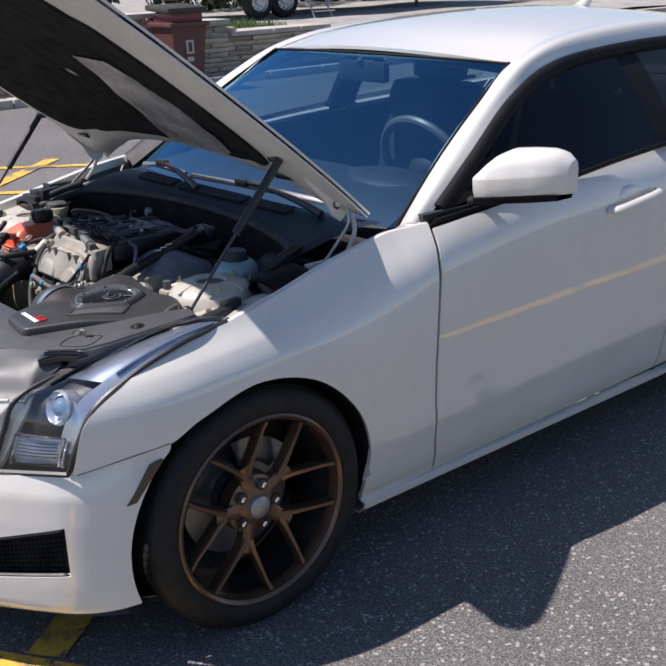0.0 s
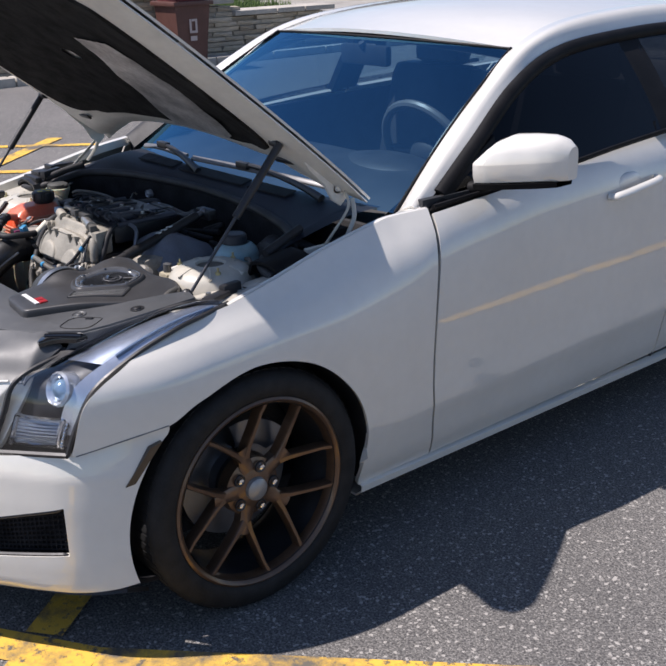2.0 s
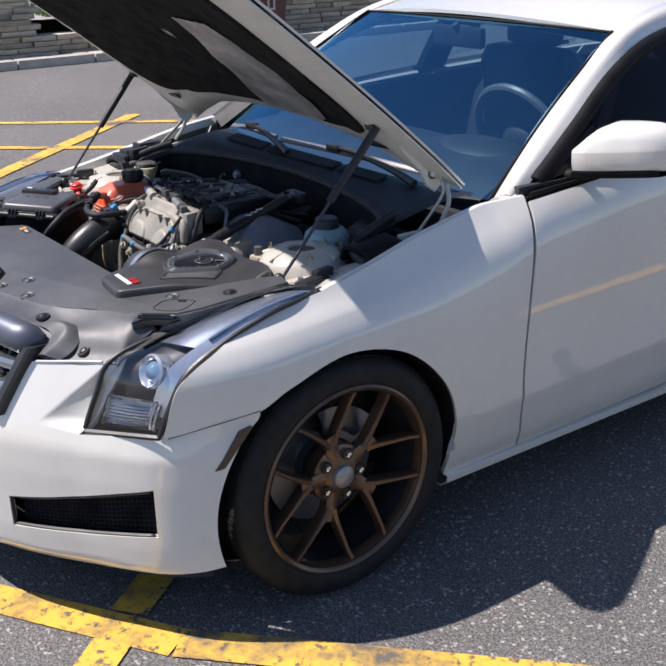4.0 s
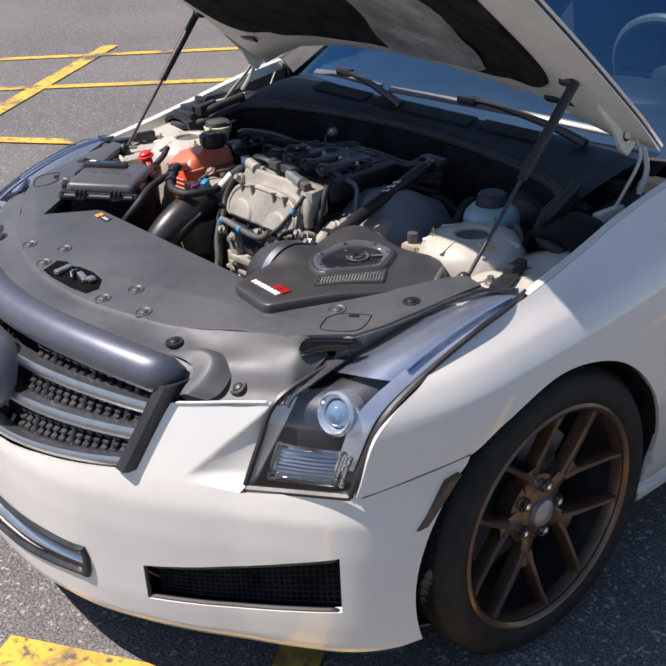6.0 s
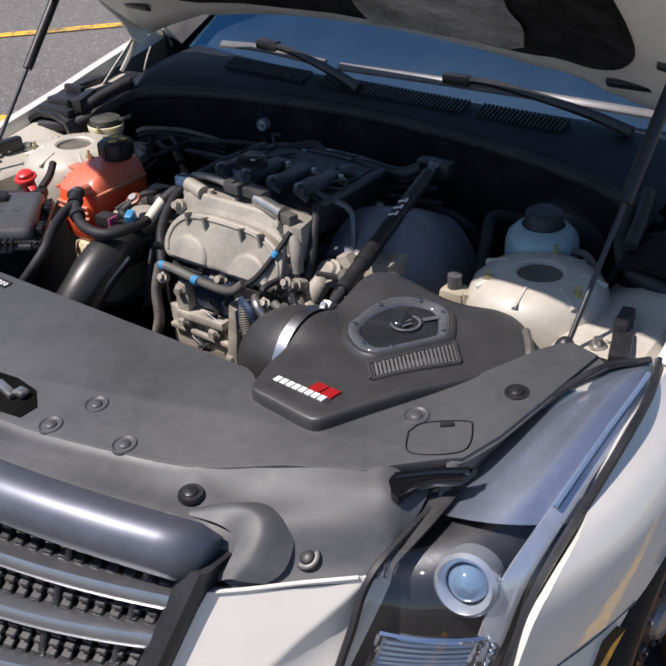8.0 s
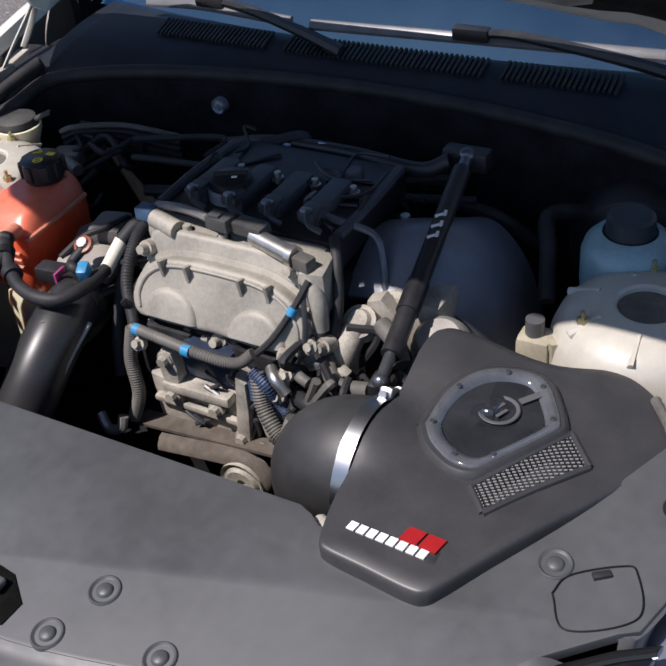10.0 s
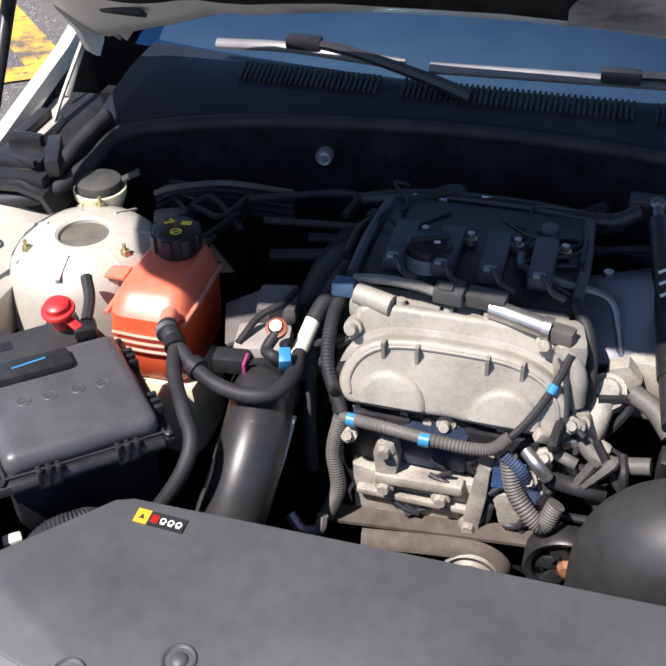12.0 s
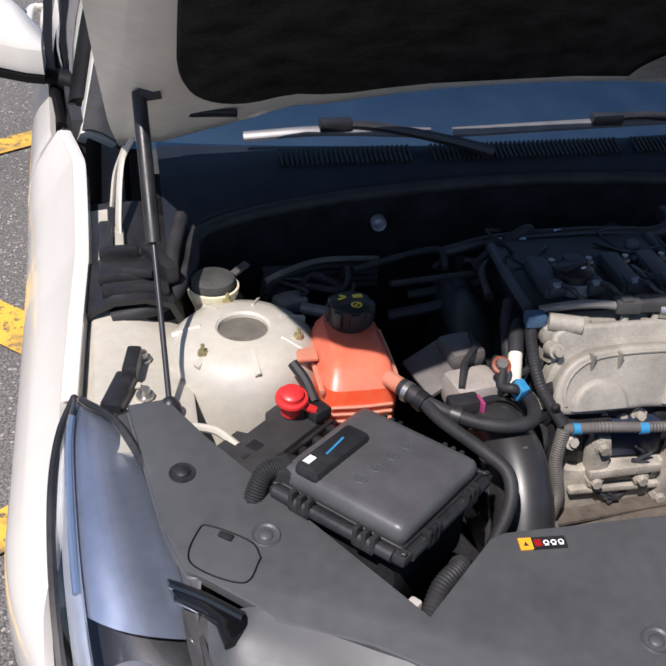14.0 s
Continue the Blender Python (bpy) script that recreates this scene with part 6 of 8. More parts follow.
part("oil_cap", Geo().lathe([(0.0, 0.014), (0.022, 0.014), (0.030, 0.010), (0.032, -0.008), (0.034, -0.02)], oc, 24).box((-0.045, 0.085, 0.897), (0.05, 0.010, 0.008), 0.002, (0, 0, 25)), BLACK, eng, "black oil filler cap")
for k in range(3):
    part("cap_mark", Geo().box((-0.062 + 0.014 * k, 0.078 + 0.010 * (k % 2), 0.8975), (0.008, 0.004, 0.0012), 0, (0, 0, 20)), WHITEPRINT, eng)
part("sensor_cylinder", Geo().tube([(0.052, -0.012, 0.872), (0.120, -0.030, 0.868)], 0.0125, 16).tube([(0.118, -0.03, 0.868), (0.128, -0.032, 0.868)], 0.015, 16), STEEL, eng, "bright steel valve solenoid")
part("sensor_plug", Geo().box((0.142, -0.036, 0.866), (0.028, 0.02, 0.02), 0.004, (0, 0, -14)), mat("grey_plug", (0.10, 0.095, 0.085), 0.5, var=0.2, scale=40), eng)
part("wire_connector", Geo().box((0.0, -0.012, 0.884), (0.038, 0.024, 0.020), 0.004, (0, 0, -6)).box((0.045, -0.006, 0.880), (0.050, 0.026, 0.018), 0.004, (0, 0, -6)).box((-0.004, -0.014, 0.895), (0.018, 0.016, 0.006), 0.002), mat("dark_grey_plug", (0.05, 0.05, 0.05), 0.5, var=0.25, scale=40), eng, "dark grey electrical connector")
part("fuel_line", Geo().tube([(-0.125, 0.012, 0.870), (-0.08, -0.002, 0.884), (-0.04, -0.008, 0.886), (-0.018, -0.012, 0.884)], 0.0065, 8), mat("grey_hose", (0.16, 0.155, 0.145), 0.5, var=0.2, scale=40), eng)
part("cam_sensor", Geo().tube([(-0.118, -0.008, 0.862), (-0.070, -0.020, 0.858)], 0.014, 14), ALU, eng)
part("blue_plug", Geo().box((-0.136, -0.002, 0.864), (0.030, 0.022, 0.020), 0.004), mat("faded_blue_plug", (0.05, 0.10, 0.17), 0.5, var=0.2, scale=40), eng, "faded blue connector")
for x in (-0.06, 0.0, 0.05, 0.09):
    part("rail_bolt", Geo().lathe([(0.0, 0.008), (0.006, 0.008), (0.007, 0.0), (0.011, 0.0)], Matrix.Translation((x, -0.012, 0.857)), 10), ALUDIRT, eng)
part("coolant_elbow", Geo().box((0.150, -0.020, 0.825), (0.040, 0.06, 0.07), 0.012, (0, 0, 12)).tube([(0.145, -0.04, 0.85), (0.165, -0.05, 0.82), (0.168, -0.055, 0.78)], 0.012, 10), ALU, eng)
# lower front: brackets, belts, pulleys
for x in (-0.075, 0.09):
    part("front_case", Geo().box((x, -0.075, 0.69), (0.10, 0.04, 0.10), 0.012), BLACK, eng)
case = part("timing_case", Geo().prism([(-0.095, 0.585), (0.075, 0.585), (0.080, 0.62), (0.070, 0.665), (-0.03, 0.672), (-0.070, 0.66), (-0.098, 0.665)], 0.095, 0.112, 0.005, XZ), ALUDIRT, eng, "dusty aluminium timing case")
part("case_lip", Geo().box((-0.008, -0.118, 0.664), (0.115, 0.022, 0.016), 0.005, (0, -2, 0)), ALUDIRT, case)
part("case_lip", Geo().box((-0.015, -0.116, 0.628), (0.150, 0.016, 0.010), 0.004, (0, 1, 0)), ALUDIRT, case)
part("mount_ear", Geo().prism([(-0.062, 0.635), (-0.040, 0.632), (-0.034, 0.70), (-0.040, 0.725), (-0.058, 0.728), (-0.068, 0.70)], 0.098, 0.124, 0.006, XZ), ALUDIRT, case)
part("mount_ear", Geo().prism([(0.048, 0.590), (0.072, 0.588), (0.080, 0.66), (0.082, 0.71), (0.066, 0.72), (0.058, 0.66)], 0.098, 0.126, 0.006, XZ), ALUDIRT, case)
part("side_bracket", Geo().box((0.112, -0.105, 0.640), (0.045, 0.03, 0.06), 0.010, (0, -14, 0)).box((0.14, -0.10, 0.66), (0.025, 0.03, 0.04), 0.006), ALUDIRT, eng)
part("blue_black_module", Geo().box((0.006, -0.092, 0.705), (0.085, 0.03, 0.055), 0.006), mat("navy_module", (0.02, 0.03, 0.055), 0.4, var=0.2, scale=30), eng)
part("barcode_label", Geo().box((0.103, -0.117, 0.700), (0.040, 0.003, 0.042), 0, (0, 0, 6)), mat("blue_label", (0.05, 0.10, 0.22), 0.5, var=0.3, scale=80), eng)
for x, z in ((-0.052, 0.712), (-0.052, 0.648), (0.060, 0.604), (0.12, 0.665), (0.022, 0.645)):
    part("hex_bolt", Geo().lathe([(0.0, 0.012), (0.0075, 0.012), (0.009, 0.004), (0.013, 0.003), (0.013, -0.01)], Matrix.Translation((x, -0.122, z)) @ Matrix.Rotation(math.pi / 2, 4, "X"), 8), ALUDIRT, eng)
BELT = mat("dusty_belt", (0.085, 0.070, 0.055), 0.8, var=0.3, scale=50, bump=0.2, bump_scale=200)


def belt_run(a, b, width):
    P = np.array([[(p[0], p[1] + dy, p[2]) for dy in (-width / 2, width / 2)] for p in (np.array(a) + (np.array(b) - np.array(a)) * t for t in np.linspace(0, 1, 12))])
    return Geo().grid(P, flip=True, thick=0.005)


part("drive_belt", belt_run((-0.125, -0.125, 0.577), (0.165, -0.125, 0.607), 0.030), BELT, eng, "dusty ribbed drive belt")
part("lower_belt", Geo().tube([(-0.075, -0.150, 0.570), (0.05, -0.150, 0.588), (0.092, -0.15, 0.584), (0.113, -0.15, 0.560), (0.105, -0.15, 0.525)], 0.013, 6, 40, squash=0.35), BELT, eng)
YAX = Matrix.Rotation(math.pi / 2, 4, "X")
part("idler_pulley", Geo().lathe([(0.0, 0.004), (0.006, 0.004), (0.008, 0.012), (0.024, 0.014), (0.028, 0.008), (0.032, 0.008), (0.036, 0.012), (0.037, 0.0), (0.034, -0.02)], Matrix.Translation((0.073, -0.150, 0.552)) @ YAX, 36), ALUDIRT, eng, "worn idler pulley")
pp = part("pump_pulley", Geo().lathe([(0.044, 0.010), (0.052, 0.014), (0.055, 0.010), (0.055, -0.016), (0.052, -0.018), (0.046, -0.012), (0.044, 0.010)], Matrix.Translation((0.190, -0.150, 0.598)) @ YAX, 44), BLACK, eng, "black spoked pump pulley")
for k in range(6):
    a = k * math.pi / 3
    part("pulley_spoke", Geo().box((0.030 * math.cos(a), 0.030 * math.sin(a), 0.0), (0.040, 0.022, 0.008), 0.002, (0, 0, math.degrees(a)), m=Matrix.Translation((0.190, -0.150, 0.598)) @ YAX), BLACK, pp)
part("pulley_nut", Geo().lathe([(0.0, 0.014), (0.010, 0.014), (0.013, 0.004), (0.020, 0.004)], Matrix.Translation((0.190, -0.150, 0.598)) @ YAX, 6), mat("rusty_nut", (0.28, 0.13, 0.07), 0.7, metal=0.3, var=0.4, scale=60), pp)
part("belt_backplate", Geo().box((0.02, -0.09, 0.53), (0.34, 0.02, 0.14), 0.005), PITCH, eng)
# corrugated looms
LOOM = mat("grey_corrugated_loom", (0.10, 0.095, 0.085), 0.6, var=0.25, scale=30)
part("wire_loom", Geo().tube([(-0.112, -0.110, 0.742), (-0.06, -0.125, 0.752), (0.02, -0.130, 0.748), (0.075, -0.128, 0.748), (0.10, -0.118, 0.765)], 0.0075, 10, 110, ridge=0.14), LOOM, eng, "corrugated grey wiring loom with blue tape")
part("wire_loom", Geo().tube([(0.085, -0.125, 0.748), (0.115, -0.100, 0.775), (0.140, -0.075, 0.815), (0.155, -0.05, 0.850)], 0.0050, 8), RUBBER, eng)
part("wire_loom", Geo().tube([(-0.112, -0.110, 0.742), (-0.120, -0.12, 0.69), (-0.112, -0.13, 0.635), (-0.125, -0.14, 0.59)], 0.0095, 12, 90, ridge=0.10), LOOM, eng, "grey corrugated loom")
part("wire_loom", Geo().tube([(-0.112, -0.105, 0.745), (-0.140, -0.07, 0.79), (-0.145, -0.03, 0.83), (-0.140, 0.0, 0.85)], 0.0085, 12, 80, ridge=0.10), RUBBER, eng)
part("wire_loom", Geo().tube([(0.100, -0.118, 0.735), (0.115, -0.135, 0.69), (0.150, -0.15, 0.66), (0.165, -0.14, 0.69)], 0.0105, 10, 70, ridge=0.14), LOOM, eng)
for x, y, z in ((-0.095, -0.116, 0.746), (0.0, -0.131, 0.749)):
    part("blue_tape", Geo().tube([(x - 0.007, y, z), (x + 0.006, y - 0.001, z)], 0.0088, 10), CYAN, eng, "bright blue tape")
part("blue_tape", Geo().tube([(0.138, -0.078, 0.810), (0.142, -0.072, 0.819)], 0.0065, 10), CYAN, eng, "bright blue tape")
for s_, pts in enumerate(([(0.175, -0.06, 0.74), (0.21, -0.10, 0.735), (0.265, -0.108, 0.748)], [(0.155, -0.11, 0.70), (0.185, -0.13, 0.715), (0.215, -0.12, 0.70)], [(0.16, -0.05, 0.77), (0.19, -0.03, 0.74), (0.20, -0.06, 0.68)])):
    part("small_hose", Geo().tube(pts, 0.011, 10), LOOM if s_ == 0 else RUBBER, eng)
part("thermostat_casting", Geo().tube([(0.185, -0.03, 0.69), (0.19, -0.04, 0.735), (0.20, -0.02, 0.765)], [0.026, 0.022, 0.018], 14), ALUDIRT, eng, "dusty cast thermostat housing")
part("thermostat_casting", Geo().lathe([(0.0, 0.012), (0.014, 0.012), (0.018, 0.006), (0.024, 0.005), (0.026, -0.012)], Matrix.Translation((0.204, -0.014, 0.772)) @ Matrix.Rotation(radians(35), 4, "X"), 16), ALUDIRT, eng)
part("outlet_flange", Geo().prism([(0.195, 0.755), (0.215, 0.735), (0.240, 0.745), (0.245, 0.775), (0.225, 0.80), (0.203, 0.79)], -0.03, -0.008, 0.006, XZ), ALUDIRT, eng)
part("outlet_spigot", Geo().tube([(0.235, -0.012, 0.775), (0.262, -0.030, 0.770), (0.285, -0.055, 0.755)], 0.013, 12), LOOM, eng)
part("sensor_body", Geo().tube([(0.286, -0.080, 0.748), (0.318, -0.092, 0.742)], 0.018, 14), BLACK, eng)
part("dipstick_tube", Geo().tube([(0.070, 0.12, 0.868), (0.079, 0.085, 0.872), (0.13, 0.07, 0.866), (0.185, 0.075, 0.852), (0.205, 0.06, 0.82), (0.222, 0.03, 0.76)], 0.0055, 8), mat("dull_tube", (0.17, 0.18, 0.20), 0.4, metal=0.6, var=0.2, scale=50), eng, "thin bent metal tube")
# turbo duct and actuator
part("turbo_heat_shield", Geo().grid(net([[(0.155, 0.04, 0.762), (0.160, 0.14, 0.812), (0.175, 0.24, 0.762)], [(0.205, 0.035, 0.774), (0.215, 0.13, 0.830), (0.225, 0.25, 0.772)], [(0.265, 0.055, 0.777), (0.275, 0.14, 0.827), (0.285, 0.25, 0.782)], [(0.325, 0.08, 0.717), (0.335, 0.15, 0.752), (0.335, 0.25, 0.722)], [(0.350, 0.085, 0.622), (0.365, 0.15, 0.632), (0.36, 0.25, 0.622)]], 28, 24), flip=True, thick=0.01), BLUEGREY, eng, "grey moulded intake duct in shade")
part("duct_bolt", Geo().lathe([(0.0, 0.006), (0.007, 0.006), (0.009, 0.0)], Matrix.Translation((0.185, 0.17, 0.822)), 10), STEEL, eng)
act = Matrix.Translation((0.312, 0.005, 0.752)) @ Vector((0.05, -0.45, 0.9)).to_track_quat("Z", "Y").to_matrix().to_4x4()
part("actuator_can", Geo().lathe([(0.0, 0.024), (0.028, 0.022), (0.036, 0.014), (0.039, 0.004), (0.041, 0.0), (0.037, -0.004), (0.034, -0.03), (0.03, -0.05)], act, 36), mat("grey_can", (0.30, 0.285, 0.26), 0.5, metal=0.3, var=0.15, scale=30), eng, "round grey actuator can")
part("actuator_hose", Geo().tube([(0.318, -0.018, 0.768), (0.312, -0.035, 0.772), (0.30, -0.052, 0.755), (0.302, -0.07, 0.73)], 0.008, 8), RUBBER, eng)
part("turbo_casting", Geo().box((0.255, 0.075, 0.745), (0.10, 0.10, 0.10), 0.025), ALUDIRT, eng)
# rear of engine, in shade
dk = Geo()
r5 = random.Random(11)
for i in range(20):
    x, y = r5.uniform(-0.2, 0.22), r5.uniform(0.20, 0.34)
    z = r5.uniform(0.74, 0.83)
    dk.tube([(x, y, z), (x + r5.uniform(-0.09, 0.09), y + r5.uniform(-0.04, 0.06), z + r5.uniform(-0.02, 0.04)), (x + r5.uniform(-0.18, 0.18), y + r5.uniform(-0.08, 0.06), z + r5.uniform(-0.06, 0.02))], r5.uniform(0.004, 0.011), 7)
tagged(part("hose_tangle", dk, RUBBER, eng, "tangle of dark hoses"), kind="stuff")
part("intake_manifold", Geo().box((-0.16, 0.16, 0.70), (0.10, 0.26, 0.16), 0.03).tube([(-0.20, 0.02, 0.74), (-0.19, 0.12, 0.78), (-0.18, 0.24, 0.77)], 0.035, 14), mat("manifold_plastic", (0.02, 0.021, 0.023), 0.5, var=0.25, scale=20), eng)

# coil leads, clips and small pipes over the head
LEAD = mat("dark_coil_lead", (0.03, 0.032, 0.038), 0.4, var=0.2, scale=40)
for i in range(4):
    x = -0.085 + 0.062 * i
    part("coil_lead", Geo().tube([(x, 0.052, 0.886), (x + 0.012, 0.028, 0.893), (x + 0.020, 0.018, 0.886), (x + 0.035, 0.022, 0.876)], 0.0042, 7), LEAD, eng)
    part("coil_bolt", Geo().lathe([(0.0, 0.010), (0.005, 0.010), (0.006, 0.003), (0.009, 0.002), (0.009, -0.006)], Matrix.Translation((x + 0.024, 0.135, 0.872)), 10), STEEL, eng)
    part("coil_clip", Geo().box((x, 0.046, 0.889), (0.015, 0.010, 0.006), 0.002), mat("pale_clip", (0.22, 0.24, 0.28), 0.5, var=0.2, scale=40), eng)
part("filler_neck", Geo().lathe([(0.034, 0.0), (0.036, -0.004), (0.036, -0.020)], oc, 28), mat("grey_neck", (0.16, 0.18, 0.21), 0.45, var=0.2, scale=30), eng)
part("cover_edge_rail", Geo().tube([(-0.135, 0.03, 0.862), (-0.136, 0.12, 0.864), (-0.13, 0.22, 0.862)], 0.008, 8), COIL, eng)
part("cover_edge_rail", Geo().tube([(0.150, 0.04, 0.862), (0.154, 0.12, 0.864), (0.150, 0.23, 0.862)], 0.008, 8), COIL, eng)
part("vent_hose", Geo().tube([(0.150, 0.03, 0.866), (0.172, -0.005, 0.846), (0.182, -0.03, 0.80), (0.178, -0.05, 0.745)], 0.0075, 10), RUBBER, eng)
part("vent_hose", Geo().tube([(-0.15, 0.07, 0.85), (-0.165, 0.03, 0.83), (-0.172, -0.03, 0.79), (-0.160, -0.09, 0.72), (-0.150, -0.12, 0.65)], 0.009, 10), RUBBER, eng)
part("ground_strap", Geo().tube([(0.128, -0.03, 0.85), (0.150, -0.060, 0.83), (0.160, -0.085, 0.78), (0.150, -0.105, 0.735)], 0.0035, 6), LEAD, eng)
for k, (p, q) in enumerate((((0.12, -0.112, 0.742), (0.150, -0.128, 0.72)), ((0.150, -0.098, 0.735), (0.180, -0.118, 0.74)), ((0.165, -0.07, 0.705), (0.195, -0.11, 0.69)))):
    part("stub_pipe", Geo().tube([p, tuple((np.array(p) + np.array(q)) / 2 + np.array((0, -0.006, 0.006))), q], 0.0085 - 0.001 * k, 10), (STEEL, LOOM, ALUDIRT)[k], eng)
for x, y, z in ((0.142, -0.112, 0.738), (0.168, -0.085, 0.772), (-0.10, -0.118, 0.722), (0.128, -0.118, 0.70)):
    part("fixing_bolt", Geo().lathe([(0.0, 0.010), (0.006, 0.010), (0.007, 0.003), (0.011, 0.002), (0.011, -0.008)], Matrix.Translation((x, y, z)) @ Matrix.Rotation(radians(60), 4, "X"), 8), ALUDIRT, eng)
part("navy_loom", Geo().tube([(0.095, -0.122, 0.738), (0.118, -0.126, 0.720), (0.128, -0.118, 0.690), (0.140, -0.116, 0.668)], 0.008, 8, 50, ridge=0.12), mat("navy_tape", (0.03, 0.05, 0.10), 0.5, var=0.3, scale=60), eng)

r7 = random.Random(23)


def clutter(name, n, lo_c, hi_c, radii, reach, material, label, ridge=0.0):
    G = Geo()
    for _ in range(n):
        p = [r7.uniform(a, b) for a, b in zip(lo_c, hi_c)]
        pts = [tuple(p)]
        for _k in range(3):
            p = [min(b, max(a, c + r7.uniform(-reach, reach))) for c, a, b in zip(p, lo_c, hi_c)]
            pts.append(tuple(p))
        G.tube(pts, r7.uniform(*radii), 7, 40 if ridge else 0, ridge=ridge)
    return tagged(part(name, G, material, eng, label), kind="stuff")


clutter("wire_tangle", 8, (-0.13, 0.03, 0.864), (0.15, 0.25, 0.876), (0.002, 0.004), 0.07, BLACK, "dark wires over the valve cover")
clutter("wire_tangle", 14, (0.13, -0.125, 0.655), (0.235, -0.02, 0.775), (0.003, 0.0065), 0.055, RUBBER, "black wires beside the engine front")
clutter("loom_tangle", 4, (0.14, -0.130, 0.67), (0.22, -0.03, 0.76), (0.006, 0.009), 0.06, LOOM, "grey corrugated looms", 0.12)
clutter("wire_tangle", 8, (-0.185, -0.10, 0.62), (-0.125, 0.0, 0.80), (0.0035, 0.007), 0.06, RUBBER, "black wires beside the engine front")
clutter("wire_tangle", 10, (-0.06, -0.122, 0.60), (0.13, -0.112, 0.73), (0.0025, 0.005), 0.05, LEAD, "thin wires before the timing case")
clutter("wire_tangle", 12, (-0.50, 0.12, 0.755), (-0.36, 0.27, 0.815), (0.003, 0.007), 0.07, RUBBER, "dark pipes behind the coolant tank")
for k in range(9):
    x, y, z = r7.uniform(0.135, 0.225), r7.uniform(-0.13, -0.06), r7.uniform(0.67, 0.76)
    q = Geo().box((x, y, z), (r7.uniform(0.012, 0.024), r7.uniform(0.010, 0.018), r7.uniform(0.008, 0.016)), 0.003, (r7.uniform(-40, 40), r7.uniform(-40, 40), r7.uniform(0, 90)))
    part("wire_clip", q, (BLACK, ALUDIRT, STEEL)[k % 3], eng)
for i in range(3):
    part("coil_cap", Geo().lathe([(0.0, 0.010), (0.010, 0.010), (0.013, 0.006), (0.014, -0.006)], Matrix.Translation((0.10, 0.085 + 0.05 * i, 0.868)), 14), COIL, eng)

# ---- engine brace bars ----
brace = thing("brace_bar", (0.26, 0.08, 0.77), "black engine damper bar with white print", "brace")
b0, b1 = Vector((0.286, -0.108, 0.782)), Vector((0.236, 0.276, 0.876))
bd = (b1 - b0).normalized()
part("tube", Geo().tube([tuple(b0 + bd * 0.03), tuple(b1 - bd * 0.03)], 0.0135, 20), BLACK, brace)
part("collar", Geo().tube([tuple(b0 + bd * 0.10), tuple(b0 + bd * 0.15)], 0.0155, 20), BLACK, brace)
part("rod_end", Geo().tube([tuple(b0 - bd * 0.01), tuple(b0 + bd * 0.035)], 0.008, 12).ball(tuple(b0 - bd * 0.012), (0.011, 0.010, 0.011)), GREYMETAL, brace, "steel rod end")
part("rod_end", Geo().tube([tuple(b1 + bd * 0.01), tuple(b1 - bd * 0.035)], 0.009, 12).ball(tuple(b1), (0.013, 0.012, 0.013)), GREYMETAL, brace)
part("lower_mount", Geo().box(tuple(b0 + Vector((0, -0.002, -0.028))), (0.03, 0.03, 0.05), 0.006, (10, 0, 0)), BLACK, brace)
part("upper_mount", Geo().box((0.232, 0.285, 0.868), (0.07, 0.03, 0.03), 0.006), BLACK, brace)
side = bd.cross(Vector((0, -0.35, 1))).normalized()
upn = side.cross(bd).normalized()
for k, (l, w) in enumerate(((0.014, 0.005), (0.014, 0.005), (0.014, 0.005))):
    pm = Matrix((( *side, 0), (*bd, 0), (*upn, 0), (0, 0, 0, 1))).transposed()
    c = b0 + bd * (0.225 + 0.020 * k) + upn * 0.0133
    part("white_mark", Geo().box((0, 0, 0), (0.016, 0.004, 0.002), 0, (0, 0, 28), m=Matrix.Translation(c) @ pm).box((0.005, 0.004, 0), (0.004, 0.010, 0.002), 0, m=Matrix.Translation(c) @ pm), WHITEPRINT, brace)
part("cross_tube", Geo().tube([(-0.195, 0.285, 0.818), (-0.10, 0.278, 0.842), (0.05, 0.262, 0.856), (0.17, 0.250, 0.856), (0.215, 0.262, 0.872)], 0.0115, 14), BLACK, brace, "black cross tube")
part("cross_loom", Geo().tube([(-0.165, 0.11, 0.835), (-0.155, 0.18, 0.845), (-0.10, 0.215, 0.845), (0.0, 0.205, 0.852), (0.075, 0.185, 0.862), (0.085, 0.13, 0.870)], 0.0075, 10), BLACK, brace)
for k in range(3):
    part("white_mark", Geo().box((-0.108 + 0.018 * k, 0.205, 0.8535), (0.012, 0.006, 0.002), 0, (20, 0, 10)), WHITEPRINT, brace)
for x in (-0.08, 0.02):
    part("white_mark", Geo().box((x, 0.262, 0.862 - 0.01 * (x < 0)), (0.05, 0.004, 0.003), 0, (40, 0, -5)), mat("pale_blue_mark", (0.45, 0.55, 0.75), 0.4), brace)

# ---- cold air intake box ----
intake = thing("air_intake_box", (0.48, -0.2, 0.70), "satin black cold air intake box with a clear window", "air intake")
box_poly = [(0.338, -0.318), (0.336, -0.226), (0.336, -0.150), (0.334, -0.085), (0.340, -0.050), (0.365, -0.038), (0.474, -0.040), (0.545, -0.023), (0.582, -0.030), (0.620, -0.062), (0.640, -0.105), (0.638, -0.135), (0.578, -0.240), (0.516, -0.336), (0.486, -0.384), (0.474, -0.398), (0.456, -0.401), (0.410, -0.396), (0.362, -0.390), (0.349, -0.380), (0.342, -0.350)]


